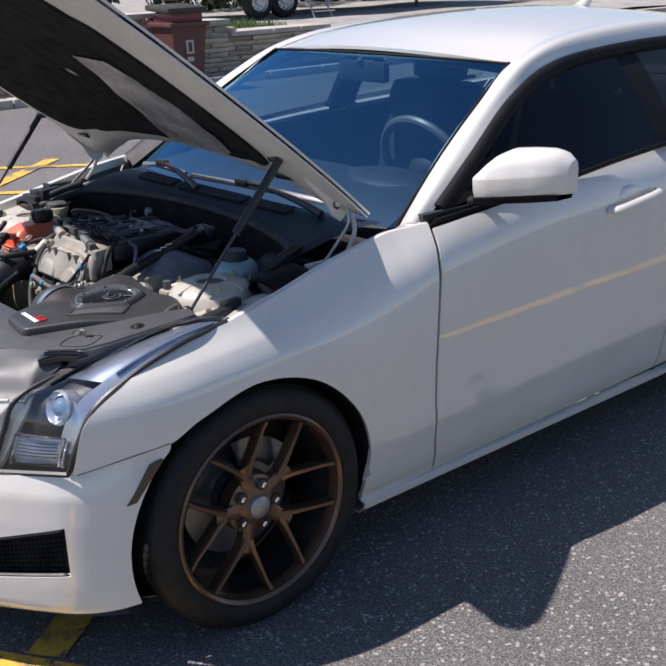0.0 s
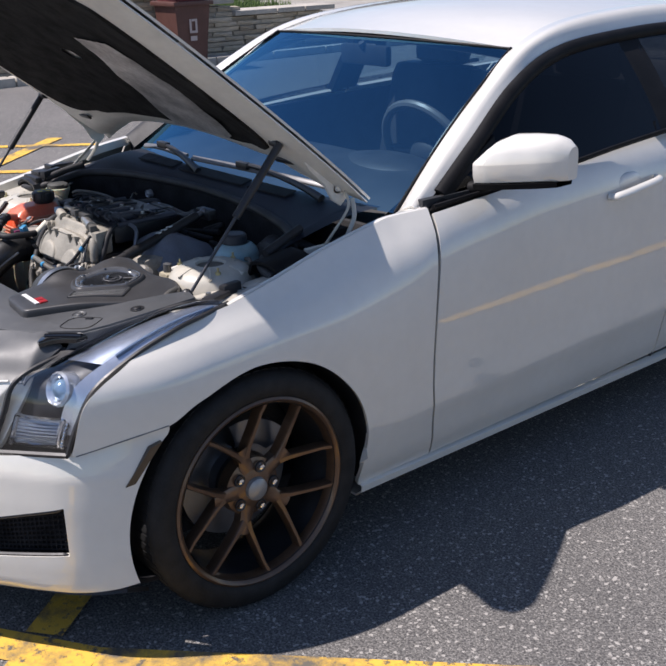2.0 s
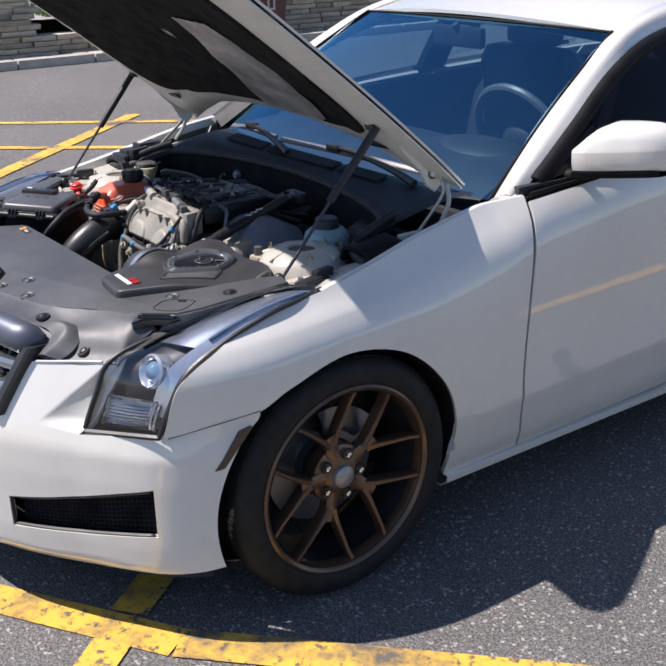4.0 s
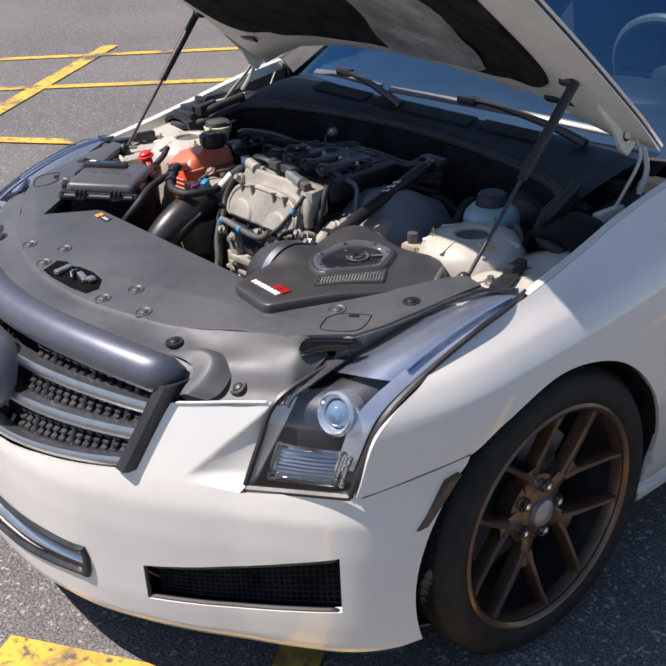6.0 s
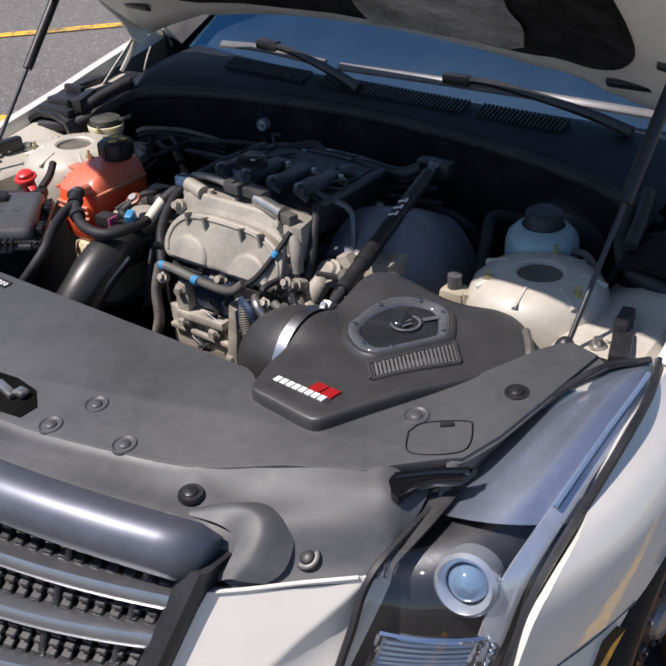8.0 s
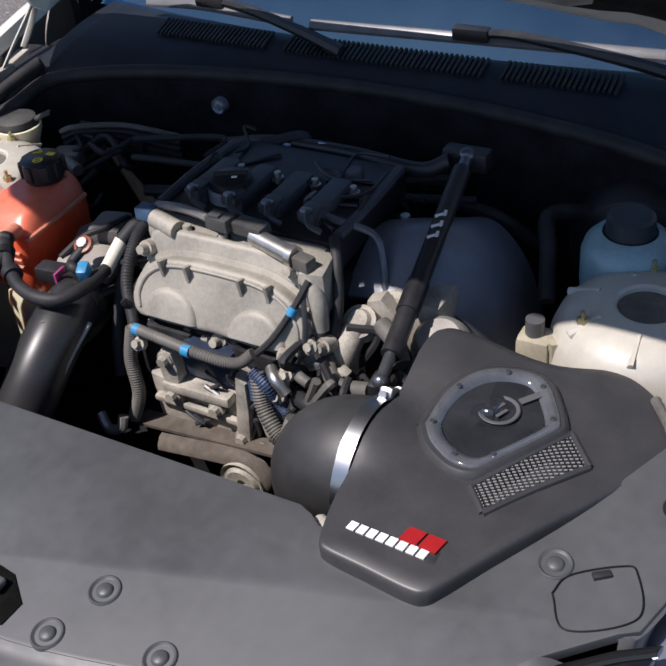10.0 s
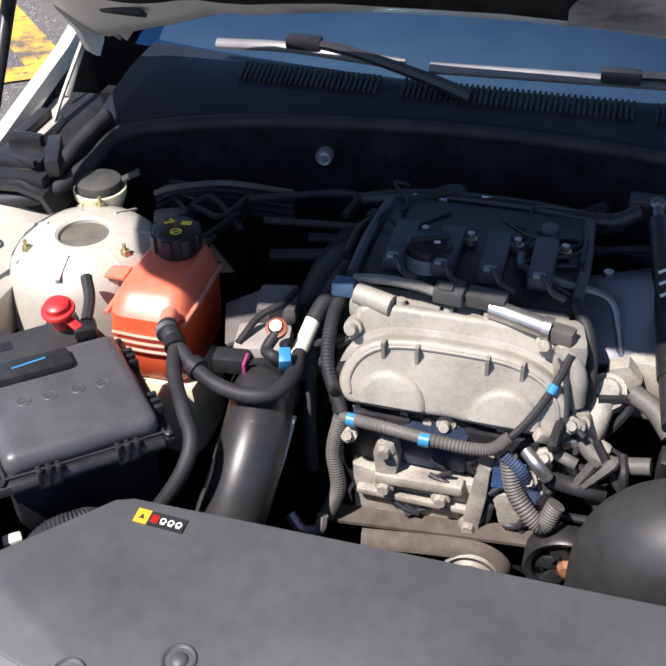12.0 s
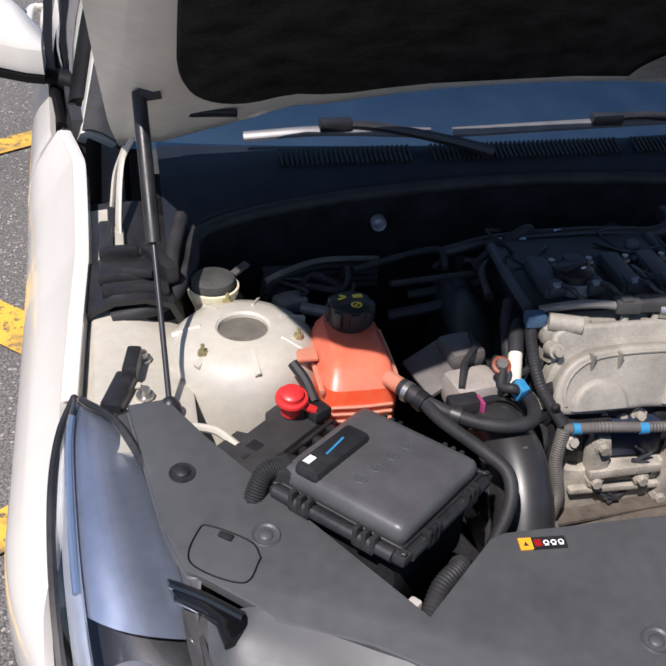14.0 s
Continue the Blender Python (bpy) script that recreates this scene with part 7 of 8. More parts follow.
def on_lid(x, y):
    """Height of the housing's lid: a flat field, a dome at the back and the round neck."""
    z = 0.8065 + 0.026 * math.exp(-((x - 0.355) ** 2 + (y + 0.085) ** 2) / 0.0055) - 0.10 * max(0.0, -0.272 - y) - 0.10 * max(0.0, x - 0.53)
    r = 0.0755 - 0.20 * max(0.0, x - 0.345)
    d = r * r - (y + 0.226) ** 2
    neck = 0.752 - 0.20 * max(0.0, x - 0.345) + (math.sqrt(d) if d > 0 else -0.05)
    return 0.006 * math.log(math.exp(z / 0.006 - 130) + math.exp(neck / 0.006 - 130)) + 0.78


outline = np.array(spline(box_poly + box_poly[:1], 121))[:-1]
mid = np.array((0.462, -0.180))
rings = []
for k, lift in ((1.0, None), (1.0, 0.013), (0.996, 0.006), (0.988, 0.002), (0.975, 0.0), (0.90, 0.0), (0.8, 0.0), (0.7, 0.0), (0.6, 0.0), (0.45, 0.0), (0.3, 0.0), (0.15, 0.0), (0.01, 0.0)):
    ring = []
    for p in outline:
        q = mid + (p - mid) * k
        ease = max(0.0, min(1.0, (q[0] - 0.337) / 0.05))
        ring.append((q[0], q[1], 0.722 if lift is None else on_lid(*q) - lift * ease))
    rings.append(ring)
part("housing", Geo().grid(np.array(rings).transpose(1, 0, 2), wrap=True, flip=True), SATIN, intake, "", 50)
part("lower_flange", Geo().prism([(0.335, -0.318), (0.350, -0.334), (0.455, -0.378), (0.474, -0.370), (0.652, -0.128), (0.640, -0.09), (0.45, -0.20), (0.34, -0.25)], 0.728, 0.756, 0.010), SATIN, intake)
cl_m = Matrix.Translation((0.330, -0.226, 0.752)) @ Matrix.Rotation(math.pi / 2, 4, "Y") @ Matrix.Identity(4)
elbow = Geo().tube([(0.330, -0.226, 0.752), (0.308, -0.226, 0.750), (0.284, -0.224, 0.738), (0.266, -0.218, 0.712), (0.258, -0.208, 0.66), (0.258, -0.198, 0.58)], [0.0760, 0.0770, 0.0760, 0.0735, 0.070, 0.068], 36, 40)
part("silicone_elbow", elbow, mat("silicone_hose", (0.028, 0.028, 0.028), 0.5, var=0.15, scale=40, bump=0.1, bump_scale=400), intake, "black silicone elbow hose")
part("hose_clamp", Geo().lathe([(0.0790, 0.009), (0.0805, 0.009), (0.0805, -0.009), (0.0790, -0.009)], cl_m @ Matrix.Translation((0, 0, -0.004)), 56), SATINCHROME, intake, "bright steel hose clamp")
part("clamp_screw", Geo().box((0.327, -0.170, 0.815), (0.016, 0.026, 0.014), 0.003, (-40, 0, 0)).tube([(0.327, -0.187, 0.826), (0.327, -0.140, 0.795)], 0.005, 8).tube([(0.327, -0.150, 0.800), (0.327, -0.135, 0.788)], 0.0075, 10), STEEL, intake)



def plan_frame(poly, up_, w):
    pts = [(x, y, on_lid(x, y) + up_) for x, y in poly]
    pts = pts + pts[:1]
    return Geo().tube(pts, w, 8, 80, squash=0.7)


win = [(0.382, -0.208), (0.381, -0.170), (0.390, -0.136), (0.412, -0.100), (0.440, -0.078), (0.470, -0.070), (0.492, -0.082), (0.510, -0.108), (0.526, -0.138), (0.524, -0.158), (0.478, -0.230), (0.460, -0.250), (0.432, -0.250), (0.400, -0.232)]
wc = np.mean(np.array(win), axis=0)
part("window_frame", plan_frame([tuple(wc + (np.array(p) - wc) * 0.97) for p in win], 0.0, 0.009), SATIN, intake)
BEZEL = mat("clear_bezel", (0.085, 0.09, 0.10), 0.10, var=0.2, scale=30, coat=1.0)
bz = []
for k, up in ((0.93, 0.002), (0.915, 0.0085), (0.89, 0.0105), (0.80, 0.0095), (0.715, 0.0055), (0.70, 0.002)):
    bz.append([(x, y, on_lid(x, y) + up) for x, y in spline([tuple(wc + (np.array(p) - wc) * k) for p in win + win[:1]], 64)[:-1]])
part("window_bezel", Geo().grid(np.array(bz).transpose(1, 0, 2), wrap=True, flip=True), BEZEL, intake, "clear bevelled window rim", 60)
pane = Geo()
rr = [[(wc[0] + (x - wc[0]) * k, wc[1] + (y - wc[1]) * k, on_lid(x, y) + 0.004) for x, y in spline([tuple(wc + (np.array(p) - wc) * 0.70) for p in win + win[:1]], 48)[:-1]] for k in (1.0, 0.6, 0.2, 0.01)]
pane.grid(np.array(rr).transpose(1, 0, 2), wrap=True, flip=True)
part("window_pane", pane, mat("smoked_pane", (0.018, 0.02, 0.024), 0.08, var=0.2, scale=20, coat=1.0), intake, "smoked window pane")
for k in range(7):
    p = wc + (np.array(win[(k * 2) % 14]) - wc) * 0.82
    part("window_screw", Geo().lathe([(0.0, 0.002), (0.0028, 0.002), (0.0035, 0.0)], Matrix.Translation((p[0], p[1], on_lid(*p) + 0.0100)), 10), GREYMETAL, intake)
lg_m = Matrix.Translation((0.452, -0.148, on_lid(0.452, -0.148) + 0.006)) @ Matrix.Rotation(radians(52), 4, "Z")
part("pane_logo", Geo().lathe([(0.019, 0.0), (0.023, 0.0012), (0.024, 0.0)], lg_m, 30).box((0, 0.004, 0), (0.022, 0.004, 0.001), 0, (0, 0, 12), m=lg_m).box((0, -0.006, 0), (0.016, 0.004, 0.001), 0, (0, 0, 12), m=lg_m).box((0.042, 0, 0), (0.030, 0.009, 0.001), 0, m=lg_m), mat("grey_print", (0.09, 0.09, 0.095), 0.4), intake, "faint grey round emblem")
mp = [(0.465, -0.262), (0.490, -0.290), (0.567, -0.184), (0.535, -0.146), (0.500, -0.203)]
vf = Geo()
for p, q in zip(mp, mp[1:] + mp[:1]):
    vf.tube([(*p, on_lid(*p) + 0.001), ((p[0] + q[0]) / 2, (p[1] + q[1]) / 2, on_lid((p[0] + q[0]) / 2, (p[1] + q[1]) / 2) + 0.001), (*q, on_lid(*q) + 0.001)], 0.0038, 8, 8)
part("vent_frame", vf, SATIN, intake)
part("vent_back", Geo().add([(x, y, on_lid(x, y) + 0.0012) for x, y in mp], [(0, 1, 2, 3, 4)]), PITCH, intake)
wires = Geo()
A_, B_, C_, D_ = [np.array(p) for p in (mp[0], mp[1], mp[2], mp[3])]
for i in range(22):
    u = (i + 0.5) / 22
    p, q = A_ + (D_ - A_) * u, B_ + (C_ - B_) * u
    for j in range(9):
        c = p + (q - p) * ((j + 0.5 + 0.5 * (i % 2)) / 9.5)
        wires.box((c[0], c[1], on_lid(*c) + 0.0018), (0.0036, 0.0014, 0.0012), 0, (0, 0, 20))
tagged(part("vent_mesh", wires, mat("mesh_silver", (0.34, 0.34, 0.33), 0.35, metal=0.3), intake, "woven silver vent mesh"), kind="stuff")
tm_ = Matrix.Translation((0.419, -0.355, 0.8000)) @ Matrix.Rotation(radians(-3), 4, "Z") @ Matrix.Rotation(radians(5.7), 4, "X")
part("print_patch", Geo().box((0, 0, -0.004), (0.104, 0.019, 0.004), 0.001, m=tm_), BLACK, intake)
for k in range(8):
    part("white_block_mark", Geo().prism([(-0.050 + k * 0.0115, -0.0060), (-0.0412 + k * 0.0115, -0.0060), (-0.0396 + k * 0.0115, 0.0045), (-0.0484 + k * 0.0115, 0.0045)], -0.0025, 0.0, 0, tm_), WHITEPRINT, intake)
for k in range(2):
    part("red_block_mark", Geo().prism([(0.006 + k * 0.022, 0.004), (0.025 + k * 0.022, 0.004), (0.029 + k * 0.022, 0.0225), (0.010 + k * 0.022, 0.0225)], -0.0045, 0.0012, 0, tm_), REDPRINT, intake)
part("ribbed_stub", Geo().tube([(0.318, -0.336, 0.758), (0.345, -0.346, 0.762)], 0.012, 12, 14, ridge=0.12), mat("pale_stub", (0.42, 0.40, 0.35), 0.5, var=0.15, scale=40), intake, "pale ribbed drain stub")
part("drain_hose", Geo().tube([(0.60, -0.05, 0.80), (0.632, -0.10, 0.80), (0.645, -0.13, 0.77), (0.64, -0.15, 0.74)], 0.006, 8, 40, ridge=0.12), LOOM, intake)

# ---- coolant tank ----
tank = thing("coolant_tank", (-0.40, 0.02, 0.62), "orange-red coolant expansion tank with a black cap", "coolant tank")
tk = Geo()
rowsT = []
for z, x0, x1, y0, y1 in ((0.690, -0.448, -0.352, -0.045, 0.085), (0.70, -0.455, -0.346, -0.052, 0.095), (0.735, -0.456, -0.345, -0.058, 0.100), (0.775, -0.457, -0.344, -0.060, 0.104), (0.80, -0.455, -0.346, -0.056, 0.104), (0.822, -0.447, -0.353, -0.036, 0.102), (0.834, -0.435, -0.363, -0.008, 0.098)):
    cx, cy, hx, hy = (x0 + x1) / 2, (y0 + y1) / 2, (x1 - x0) / 2, (y1 - y0) / 2
    rowsT.append([(cx + hx * math.copysign(abs(math.cos(a)) ** 0.35, math.cos(a)), cy + hy * math.copysign(abs(math.sin(a)) ** 0.35, math.sin(a)), z) for a in np.linspace(0, 2 * math.pi, 48, endpoint=False)])
tk.grid(np.array(rowsT[:5]).transpose(1, 0, 2), wrap=True)
tk.f += [tuple(i * 5 for i in range(48))[::-1]]
part("body", tk, TANKRED, tank, "translucent orange-red plastic body")
tu = Geo().grid(np.array(rowsT[4:]).transpose(1, 0, 2), wrap=True)
tu.f += [tuple(i * 3 + 2 for i in range(48))]
part("upper_shell", tu, mat("salmon_tank_plastic", (0.68, 0.135, 0.07), 0.36, var=0.2, scale=9, sub=0.3, color2=(0.72, 0.20, 0.12)), tank, "paler empty upper shell")
for z, k in ((0.752, 1.012), (0.764, 1.012), (0.776, 1.012)):
    part("level_rib", Geo().tube([(-0.445, -0.0605, z), (-0.40, -0.0625, z), (-0.357, -0.0605, z)], 0.0028, 6, 20), TANKPALE, tank)
part("seam_band", Geo().tube([(-0.4565, -0.05, 0.797), (-0.4575, 0.02, 0.799), (-0.456, 0.09, 0.801)], 0.004, 6), TANKPALE, tank)
part("seam_band", Geo().tube([(-0.3445, -0.05, 0.797), (-0.3435, 0.02, 0.799), (-0.345, 0.09, 0.801)], 0.004, 6), TANKPALE, tank)
part("lower_bottle", Geo().box((-0.385, 0.0, 0.625), (0.10, 0.12, 0.14), 0.03), YELLOWED, tank, "yellowed lower bottle")
part("nipple", Geo().tube([(-0.362, -0.05, 0.812), (-0.350, -0.085, 0.820)], 0.012, 14), TANKPALE, tank)
part("mount_tab", Geo().box((-0.468, 0.02, 0.815), (0.03, 0.03, 0.006), 0.002), TANKPALE, tank)
cm = Matrix.Translation((-0.396, 0.066, 0.838))
cap = Geo().lathe([(0.0, 0.034), (0.028, 0.034), (0.032, 0.031), (0.033, 0.006), (0.031, 0.0), (0.026, -0.01)], cm, 36)
flutes = []
for k in range(8):
    a = k * math.pi / 4
    flutes.append(Geo().box((0.0315 * math.cos(a), 0.0315 * math.sin(a), 0.017), (0.010, 0.015, 0.027), 0.004, (0, 0, math.degrees(a)), m=cm))
cap_ob = part("cap", cap, BLACK, tank, "black fluted pressure cap")
for fl_ in flutes:
    part("cap_flute", fl_, BLACK, cap_ob)
pr = Geo()
pr.lathe([(0.0055, 0.0348), (0.0085, 0.0348)], cm @ Matrix.Translation((0.006, -0.012, 0)), 18)
pr.box((-0.012, 0.008, 0.0348), (0.014, 0.004, 0.0008), 0, (0, 0, 30), m=cm).box((-0.010, 0.014, 0.0348), (0.010, 0.004, 0.0008), 0, (0, 0, -30), m=cm).box((0.012, 0.012, 0.0348), (0.014, 0.009, 0.0008), 0, (0, 0, 6), m=cm).box((0.006, -0.012, 0.0348), (0.016, 0.0022, 0.0008), 0, (0, 0, 40), m=cm)
part("cap_symbols", pr, YELLOWPRINT, tank, "yellow printed warning symbols")

# ---- coolant hoses ----
hose = thing("coolant_hose", (-0.28, -0.15, 0.75), "black branching coolant hose from the tank", "hose")
part("main_run", Geo().tube([(-0.352, -0.080, 0.819), (-0.342, -0.094, 0.818), (-0.328, -0.110, 0.812)], 0.0130, 14), RUBBER, hose)
part("upper_branch", Geo().tube([(-0.330, -0.106, 0.813), (-0.300, -0.132, 0.809), (-0.262, -0.156, 0.805), (-0.220, -0.166, 0.803), (-0.186, -0.156, 0.802), (-0.173, -0.118, 0.801), (-0.178, -0.068, 0.797)], 0.0098, 14), RUBBER, hose)
part("lower_branch", Geo().tube([(-0.330, -0.106, 0.813), (-0.312, -0.155, 0.811), (-0.275, -0.215, 0.806), (-0.252, -0.250, 0.795), (-0.256, -0.280, 0.768), (-0.282, -0.305, 0.725)], 0.0092, 14), RUBBER, hose)
part("white_sleeve", Geo().tube([(-0.182, -0.070, 0.790), (-0.170, -0.030, 0.826)], 0.0105, 12), mat("ivory_sleeve", (0.66, 0.62, 0.50), 0.5, var=0.15, scale=30), hose, "ivory hose sleeve")
part("hose_top", Geo().tube([(-0.170, -0.032, 0.824), (-0.160, 0.0, 0.838), (-0.145, 0.03, 0.835)], 0.0115, 12), RUBBER, hose)
part("hose_clip", Geo().tube([(-0.349, -0.090, 0.8195), (-0.344, -0.096, 0.819)], 0.0150, 14), STEEL, hose)
for a, b in (((-0.334, -0.102, 0.814), (-0.326, -0.114, 0.812)), ((-0.296, -0.135, 0.8085), (-0.284, -0.142, 0.807))):
    part("hose_joint", Geo().tube([a, b], 0.0145, 14), BLACK, hose)
part("blue_clip", Geo().box((-0.186, -0.100, 0.812), (0.016, 0.022, 0.026), 0.004, (20, 0, 20)), CYAN, hose, "bright blue clip")
part("thin_branch", Geo().tube([(-0.205, -0.075, 0.83), (-0.212, -0.095, 0.818), (-0.20, -0.106, 0.82), (-0.188, -0.102, 0.812)], 0.0075, 10), RUBBER, hose)
part("red_ring", Geo().lathe([(0.009, 0.0), (0.010, 0.004), (0.014, 0.003), (0.014, -0.004)], Matrix.Translation((-0.206, -0.070, 0.834)) @ Matrix.Rotation(radians(30), 4, "X"), 18), mat("orange_ring", (0.22, 0.055, 0.025), 0.45, var=0.2, scale=40), hose)
part("gear_ring", Geo().lathe([(0.0, 0.006), (0.008, 0.006), (0.010, 0.0)], Matrix.Translation((-0.206, -0.070, 0.836)) @ Matrix.Rotation(radians(30), 4, "X"), 8), STEEL, hose)

# ---- charge pipe and sensors ----
pipe = thing("charge_pipe", (-0.21, -0.2, 0.55), "glossy black plastic charge pipe", "pipe")
part("pipe", Geo().tube([(-0.225, -0.060, 0.735), (-0.215, -0.110, 0.752), (-0.206, -0.165, 0.742), (-0.208, -0.225, 0.700), (-0.222, -0.285, 0.62), (-0.23, -0.33, 0.50)], [0.036, 0.041, 0.042, 0.042, 0.040, 0.040], 32, 40), mat("gloss_pipe", (0.024, 0.024, 0.025), 0.38, var=0.15, scale=25, coat=0.15), pipe)
# The engine-side rib is paler than the other one.
part("parting_rib", Geo().tube([(-0.166, -0.135, 0.752), (-0.166, -0.195, 0.722), (-0.180, -0.255, 0.66), (-0.190, -0.30, 0.58)], 0.0035, 6), mat("pale_rib_edge", (0.35, 0.34, 0.33), 0.4, var=0.2, scale=40), pipe)
part("parting_rib", Geo().tube([(-0.249, -0.135, 0.750), (-0.251, -0.195, 0.715), (-0.263, -0.255, 0.65), (-0.27, -0.30, 0.58)], 0.004, 6), BLACK, pipe)
part("pipe_mark", Geo().lathe([(0.0, 0.002), (0.005, 0.001)], Matrix.Translation((-0.203, -0.182, 0.778)), 10), STEEL, pipe)
part("throttle_body", Geo().box((-0.235, -0.045, 0.775), (0.075, 0.06, 0.05), 0.012, (0, 0, 10)), mat("grey_beige_casting", (0.32, 0.29, 0.26), 0.6, var=0.2, scale=25), pipe, "dusty grey throttle housing")
part("sensor_plug", Geo().box((-0.262, -0.090, 0.786), (0.046, 0.028, 0.024), 0.005, (0, 0, 6)), BLACK, pipe)
part("plug_edge", Geo().box((-0.240, -0.098, 0.787), (0.004, 0.024, 0.026), 0.001, (0, 0, 6)), mat("magenta_seal", (0.35, 0.05, 0.16), 0.5), pipe)
part("pipe_clamp", Geo().lathe([(0.043, 0.008), (0.0445, 0.008), (0.0445, -0.008), (0.043, -0.008)], Matrix.Translation((-0.217, -0.098, 0.752)) @ Matrix.Rotation(radians(82), 4, "X"), 36), BLACK, pipe)
part("heat_shield", Geo().box((-0.275, 0.01, 0.78), (0.07, 0.08, 0.012), 0.005, (10, -24, 15)).box((-0.235, 0.02, 0.802), (0.055, 0.06, 0.03), 0.01, (0, 0, 12)), mat("grey_brown_plastic", (0.11, 0.10, 0.095), 0.6, var=0.25, scale=20), pipe)
part("wire", Geo().tube([(-0.26, -0.07, 0.80), (-0.245, -0.03, 0.815), (-0.222, 0.0, 0.82), (-0.215, 0.04, 0.815)], 0.005, 8), RUBBER, pipe)
part("hook", Geo().tube([(-0.170, -0.16, 0.60), (-0.150, -0.17, 0.585), (-0.128, -0.168, 0.592), (-0.125, -0.16, 0.61)], 0.008, 8), mat("galvanised_hook", (0.33, 0.32, 0.31), 0.4, metal=0.6, var=0.2, scale=40), pipe)

# ---- fuse box and battery ledge ----
fuse = thing("fuse_box", (-0.42, -0.24, 0.62), "black under-hood fuse box with a clipped lid", "fuse box")
fm = Matrix.Translation((-0.418, -0.240, 0.796)) @ Matrix.Rotation(radians(-47.5), 4, "Z") @ Matrix.Rotation(radians(-2.5), 4, "X")
# The tray's near-black stands for the shadow below its rim.
part("tray", Geo().box((0, 0, -0.06), (0.172, 0.172, 0.12), 0.012, m=fm), PITCH, fuse)
part("tray_rim", Geo().box((0, 0, -0.004), (0.210, 0.208, 0.014), 0.005, m=fm), BLACK, fuse)
LIDM = mat("lid_plastic", (0.072, 0.072, 0.076), 0.40, var=0.15, scale=25, bump=0.08, bump_scale=500)
lidp = [(-0.084, -0.090), (0.084, -0.090), (0.092, -0.082), (0.092, 0.082), (0.084, 0.090), (-0.084, 0.090), (-0.092, 0.082), (-0.092, -0.082)]
part("lid", Geo().box((0, 0, 0.012), (0.184, 0.180, 0.036), 0.017, (0, 0, 0), 3, fm), LIDM, fuse, "satin black lid with chamfered edges")
part("lid_ridge", Geo().box((-0.054, -0.030, 0.031), (0.036, 0.112, 0.020), 0.007, m=fm), BLACK, fuse)
for a_, b_ in (((0.101, -0.088, -0.002), (0.101, 0.088, -0.002)), ((-0.088, -0.101, -0.002), (0.088, -0.101, -0.002))):
    part("edge_bar", Geo().tube([tuple(fm @ Vector(a_)), tuple(fm @ Vector(b_))], 0.0085, 12), BLACK, fuse)
part("lid_seam", Geo().tube([tuple(fm @ Vector((x * 1.02, y * 1.02, 0.006))) for x, y in lidp + lidp[:1]], 0.0022, 6, 60), BLACK, fuse)
part("blue_print", Geo().box((-0.055, -0.025, 0.0408), (0.003, 0.042, 0.0008), 0, (0, 0, 6), m=fm), CYAN, fuse, "faint blue print")
part("white_print_patch", Geo().box((-0.062, -0.068, 0.0408), (0.010, 0.016, 0.0008), 0, m=fm), WHITEPRINT, fuse)
for k, (x, y) in enumerate(((0.0, -0.045), (0.002, -0.015), (0.004, 0.018), (0.006, 0.048))):
    part("moulded_mark", Geo().lathe([(0.006, 0.0), (0.008, 0.0006), (0.009, 0.0)], fm @ Matrix.Translation((x, y, 0.0302)), 12).box((x, y, 0.0302), (0.004, 0.012, 0.001), 0, m=fm), COVER, fuse)
for x, y, w, d in ((0.104, -0.045, 0.012, 0.026), (0.104, 0.045, 0.012, 0.026), (-0.045, -0.104, 0.030, 0.012), (0.05, -0.104, 0.030, 0.012), (-0.05, 0.098, 0.03, 0.012), (0.045, 0.098, 0.03, 0.012)):
    cl = Geo()
    for e in (-1, 0, 1):
        cl.box((x + (e * w * 0.42 if w > d else 0), y + (e * d * 0.42 if d > w else 0), 0.004), (w * 0.22 if w > d else w, d * 0.22 if d > w else d, 0.026), 0.002, m=fm)
    cl.box((x, y, -0.006), (w, d, 0.008), 0.002, m=fm)
    part("lid_clip", cl, BLACK, fuse)
part("plug_block", Geo().box((-0.092, -0.075, 0.010), (0.036, 0.040, 0.030), 0.006, (0, 0, 20), m=fm), BLACK, fuse)
part("plug_cable", Geo().tube([tuple(fm @ Vector(p)) for p in ((-0.09, -0.07, 0.02), (-0.105, -0.10, 0.015), (-0.105, -0.125, -0.02))], 0.012, 10, 50, ridge=0.14), RUBBER, fuse)
part("feed_cable", Geo().tube([(-0.335, -0.335, 0.73), (-0.345, -0.36, 0.752), (-0.375, -0.385, 0.748), (-0.398, -0.415, 0.72)], 0.012, 10, 60, ridge=0.12), RUBBER, fuse)
part("bracket_tip", Geo().box((-0.412, -0.398, 0.735), (0.022, 0.016, 0.02), 0.004, (0, 0, 40)), mat("pale_bracket", (0.55, 0.53, 0.48), 0.5, var=0.15, scale=40), fuse)
batt = thing("battery_cover", (-0.55, -0.12, 0.65), "black battery cover beside the fuse box with a red terminal cap", "battery cover")
bm_ = Matrix.Translation((-0.548, -0.123, 0.772)) @ Matrix.Rotation(radians(42.5), 4, "Z")
part("deck", Geo().prism([(-0.09, -0.036), (0.085, -0.036), (0.085, 0.036), (0.045, 0.036), (0.04, 0.026), (-0.005, 0.026), (-0.01, 0.040), (-0.05, 0.040), (-0.056, 0.030), (-0.09, 0.030)], -0.02, 0.012, 0.004, bm_), mat("deck_plastic", (0.03, 0.03, 0.03), 0.5, var=0.2, scale=25, bump=0.1, bump_scale=300), batt)
part("case", Geo().box((-0.01, 0, -0.08), (0.17, 0.07, 0.13), 0.01, m=bm_), BLACK, batt)
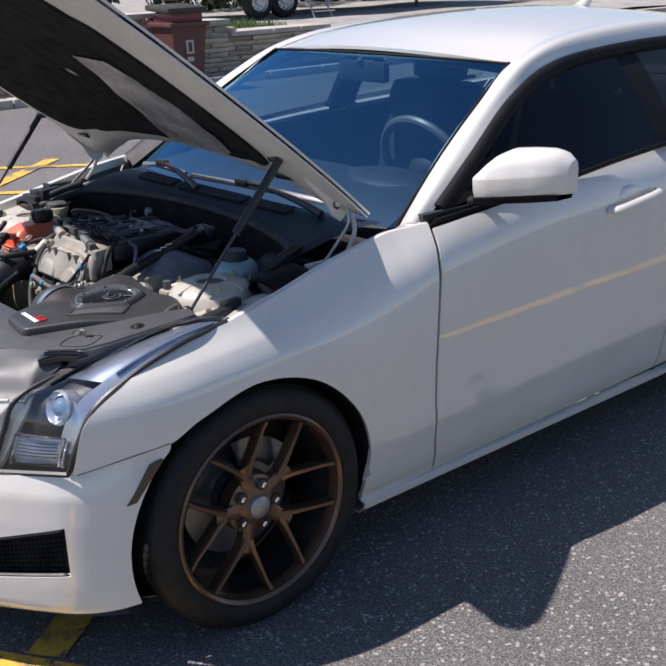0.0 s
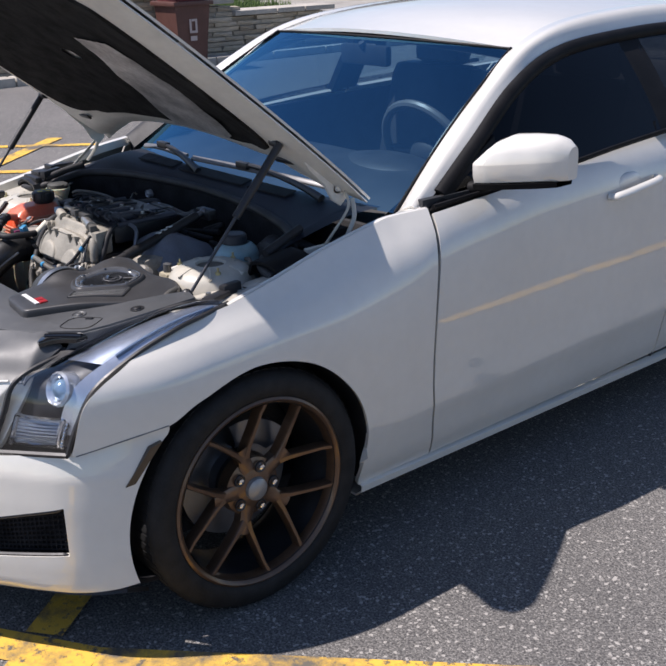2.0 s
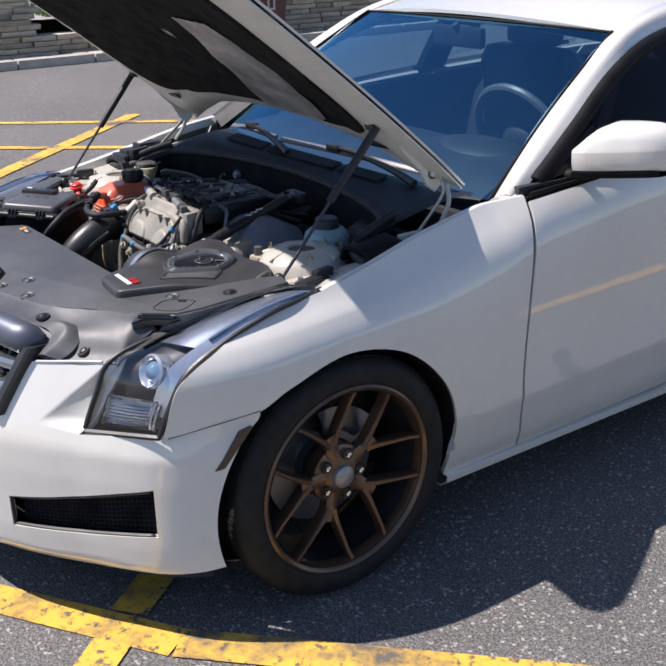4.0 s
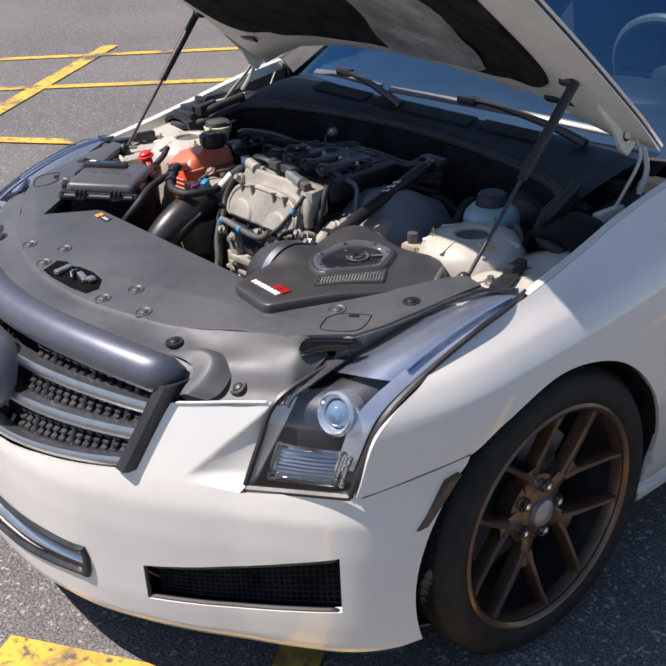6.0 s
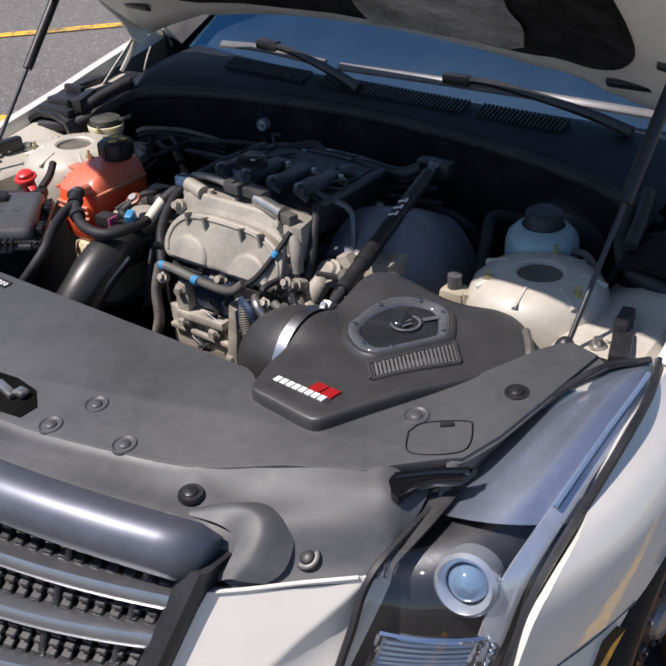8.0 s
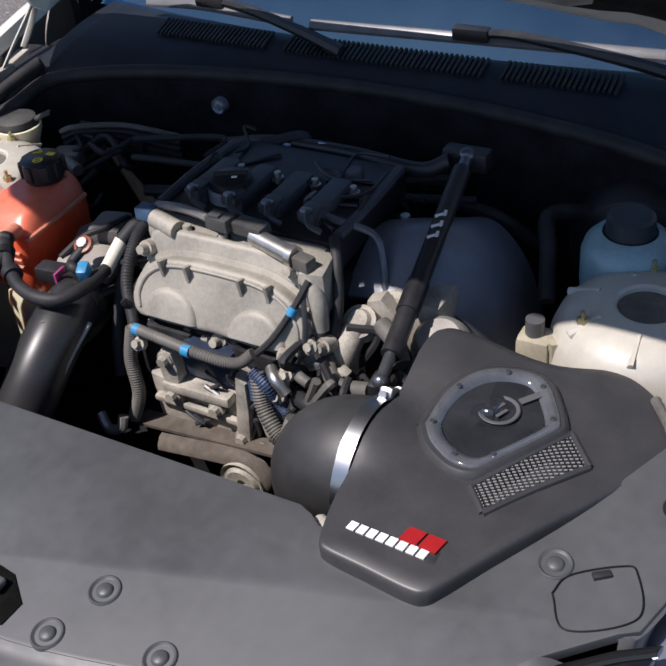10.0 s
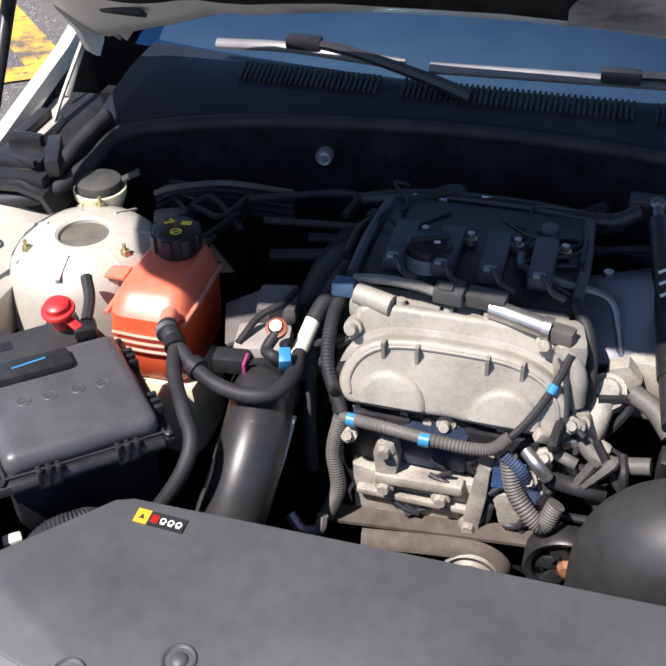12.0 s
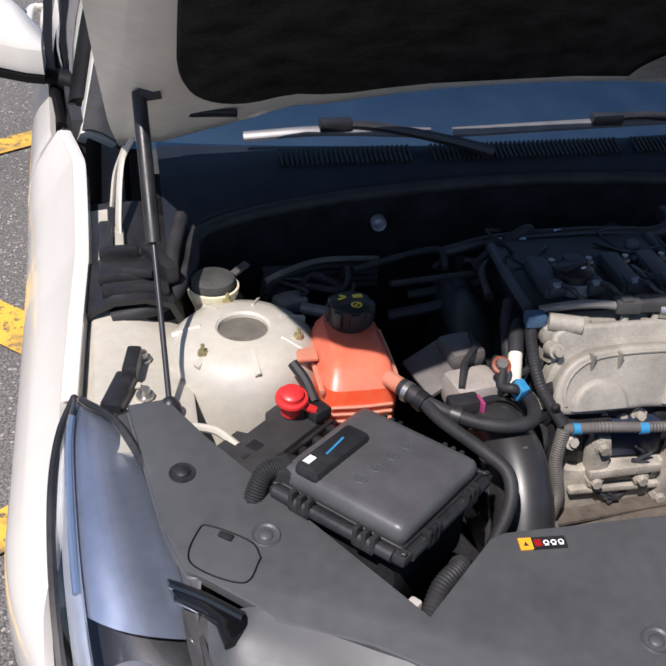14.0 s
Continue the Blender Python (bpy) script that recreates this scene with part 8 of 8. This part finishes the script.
part("gap_rail", Geo().box((0, -0.046, 0.008), (0.18, 0.006, 0.012), 0.002, m=bm_), BLACK, batt)
for k in range(6):
    part("rail_clip", Geo().box((-0.075 + k * 0.030, -0.056, 0.006), (0.012, 0.014, 0.014), 0.003, m=bm_), BLACK, batt)
part("moulded_mark", Geo().box((-0.02, 0.0, 0.0123), (0.018, 0.018, 0.0012), 0, m=bm_).box((-0.045, -0.005, 0.0123), (0.012, 0.006, 0.0012), 0, m=bm_), BLACK, batt)
rm = Matrix.Translation((-0.506, -0.080, 0.800)) @ Matrix.Rotation(radians(12), 4, "X")
part("terminal_cap", Geo().lathe([(0.0, 0.032), (0.012, 0.032), (0.016, 0.029), (0.017, 0.022), (0.022, 0.021), (0.023, 0.017), (0.015, 0.014), (0.014, -0.01)], rm, 28).box((0.018, -0.008, 0.008), (0.034, 0.012, 0.006), 0.002, (0, 20, -20), m=rm), RED, batt, "bright red terminal cap")
part("terminal_clamp", Geo().box((-0.470, -0.085, 0.792), (0.03, 0.03, 0.02), 0.006, (0, 0, 30)), BLACK, batt)
part("cable", Geo().tube([(-0.495, -0.02, 0.83), (-0.48, -0.045, 0.815), (-0.472, -0.075, 0.80)], 0.008, 8), RUBBER, batt)
part("bracket", Geo().box((-0.655, -0.105, 0.775), (0.03, 0.03, 0.03), 0.006).tube([(-0.65, -0.09, 0.79), (-0.61, -0.10, 0.785), (-0.585, -0.13, 0.78)], 0.006, 8), CREAM, batt)

# ---- washer filler, brake fluid tank ----
wsh = thing("washer_filler", (-0.585, 0.205, 0.72), "cream washer filler neck with a dark cap", "filler neck")
wm2 = Matrix.Translation((-0.585, 0.206, 0.775))
part("neck", Geo().lathe([(0.026, -0.08), (0.026, 0.0), (0.030, 0.02), (0.040, 0.045), (0.041, 0.055), (0.038, 0.056)], wm2, 32), YELLOWED, wsh)
part("cap", Geo().lathe([(0.0, 0.072), (0.026, 0.072), (0.034, 0.068), (0.036, 0.052), (0.035, 0.048)], wm2, 32).box((0.045, 0.02, 0.07), (0.03, 0.014, 0.006), 0.002, (0, -20, 30), m=wm2), mat("faded_black_cap", (0.05, 0.05, 0.045), 0.6, var=0.3, scale=30), wsh, "faded black cap")
brk = thing("brake_fluid_tank", (0.488, 0.20, 0.70), "teal translucent brake fluid tank with a dark cap", "fluid tank")
km = Matrix.Translation((0.494, 0.206, 0.798))
part("body", Geo().lathe([(0.045, -0.07), (0.058, -0.06), (0.062, -0.02), (0.062, 0.02), (0.058, 0.034), (0.046, 0.046), (0.036, 0.05)], km, 36), TEAL, brk)
part("cap", Geo().lathe([(0.0, 0.076), (0.026, 0.076), (0.031, 0.072), (0.033, 0.050)], km, 32), mat("navy_cap", (0.02, 0.025, 0.035), 0.5, var=0.2, scale=30), brk, "dark ribbed cap")
part("pipe", Geo().tube([(0.53, 0.20, 0.81), (0.58, 0.19, 0.82), (0.62, 0.16, 0.80), (0.64, 0.10, 0.79)], 0.006, 8), LOOM, brk)
booster = thing("brake_booster", (0.46, 0.36, 0.6), "round black brake booster in the shaded corner", "brake booster")
part("drum", Geo().lathe([(0.0, 0.06), (0.06, 0.06), (0.10, 0.045), (0.115, 0.01), (0.115, -0.03)], Matrix.Translation((0.48, 0.37, 0.72)) @ Matrix.Rotation(math.pi / 2, 4, "X"), 36), BLACK, booster)
part("hose", Geo().tube([(0.40, 0.34, 0.78), (0.36, 0.28, 0.80), (0.38, 0.22, 0.78), (0.40, 0.16, 0.74)], 0.012, 10), RUBBER, booster)
part("hose", Geo().tube([(0.62, 0.30, 0.80), (0.60, 0.33, 0.84), (0.64, 0.36, 0.82), (0.66, 0.30, 0.78)], 0.014, 10), RUBBER, booster)
vlv = thing("purge_valve", (0.43, 0.03, 0.70), "small cream valve block with a grey cap", "valve")
part("block", Geo().box((0.432, 0.028, 0.745), (0.045, 0.04, 0.09), 0.010).tube([(0.46, 0.02, 0.70), (0.458, 0.02, 0.79)], 0.008, 8), mat("dull_valve_plastic", (0.36, 0.325, 0.24), 0.5, var=0.2, scale=20), vlv)
part("cap", Geo().tube([(0.430, 0.028, 0.785), (0.430, 0.028, 0.812)], 0.012, 14), mat("grey_cap_plastic", (0.08, 0.08, 0.08), 0.5), vlv)
fbm = Matrix.Translation((-0.278, 0.392, 0.828)) @ Matrix.Rotation(math.pi / 2, 4, "X")
part("bulkhead_bolt", Geo().lathe([(0.0, 0.014), (0.004, 0.014), (0.005, 0.010), (0.009, 0.009), (0.012, 0.012), (0.014, 0.009), (0.014, -0.03)], fbm, 20), mat("pale_washer", (0.35, 0.36, 0.40), 0.4, metal=0.5), car, "pale bulkhead stud")
for k in range(5):
    lines = Geo()
    z = 0.775 + 0.012 * k
    lines.tube([(-0.50, 0.22, z), (-0.47, 0.26 - 0.008 * k, z + 0.01), (-0.40, 0.27, z + 0.004), (-0.30, 0.29, z - 0.01)], 0.005, 7)
    part("coolant_pipe", lines, LOOM if k == 4 else RUBBER, car)
part("hvac_valve", Geo().box((-0.465, 0.19, 0.795), (0.05, 0.04, 0.03), 0.008, (0, 0, 20)).tube([(-0.45, 0.17, 0.80), (-0.41, 0.15, 0.80)], 0.010, 10), mat("grey_valve", (0.18, 0.17, 0.155), 0.5, metal=0.3, var=0.25, scale=40), car)
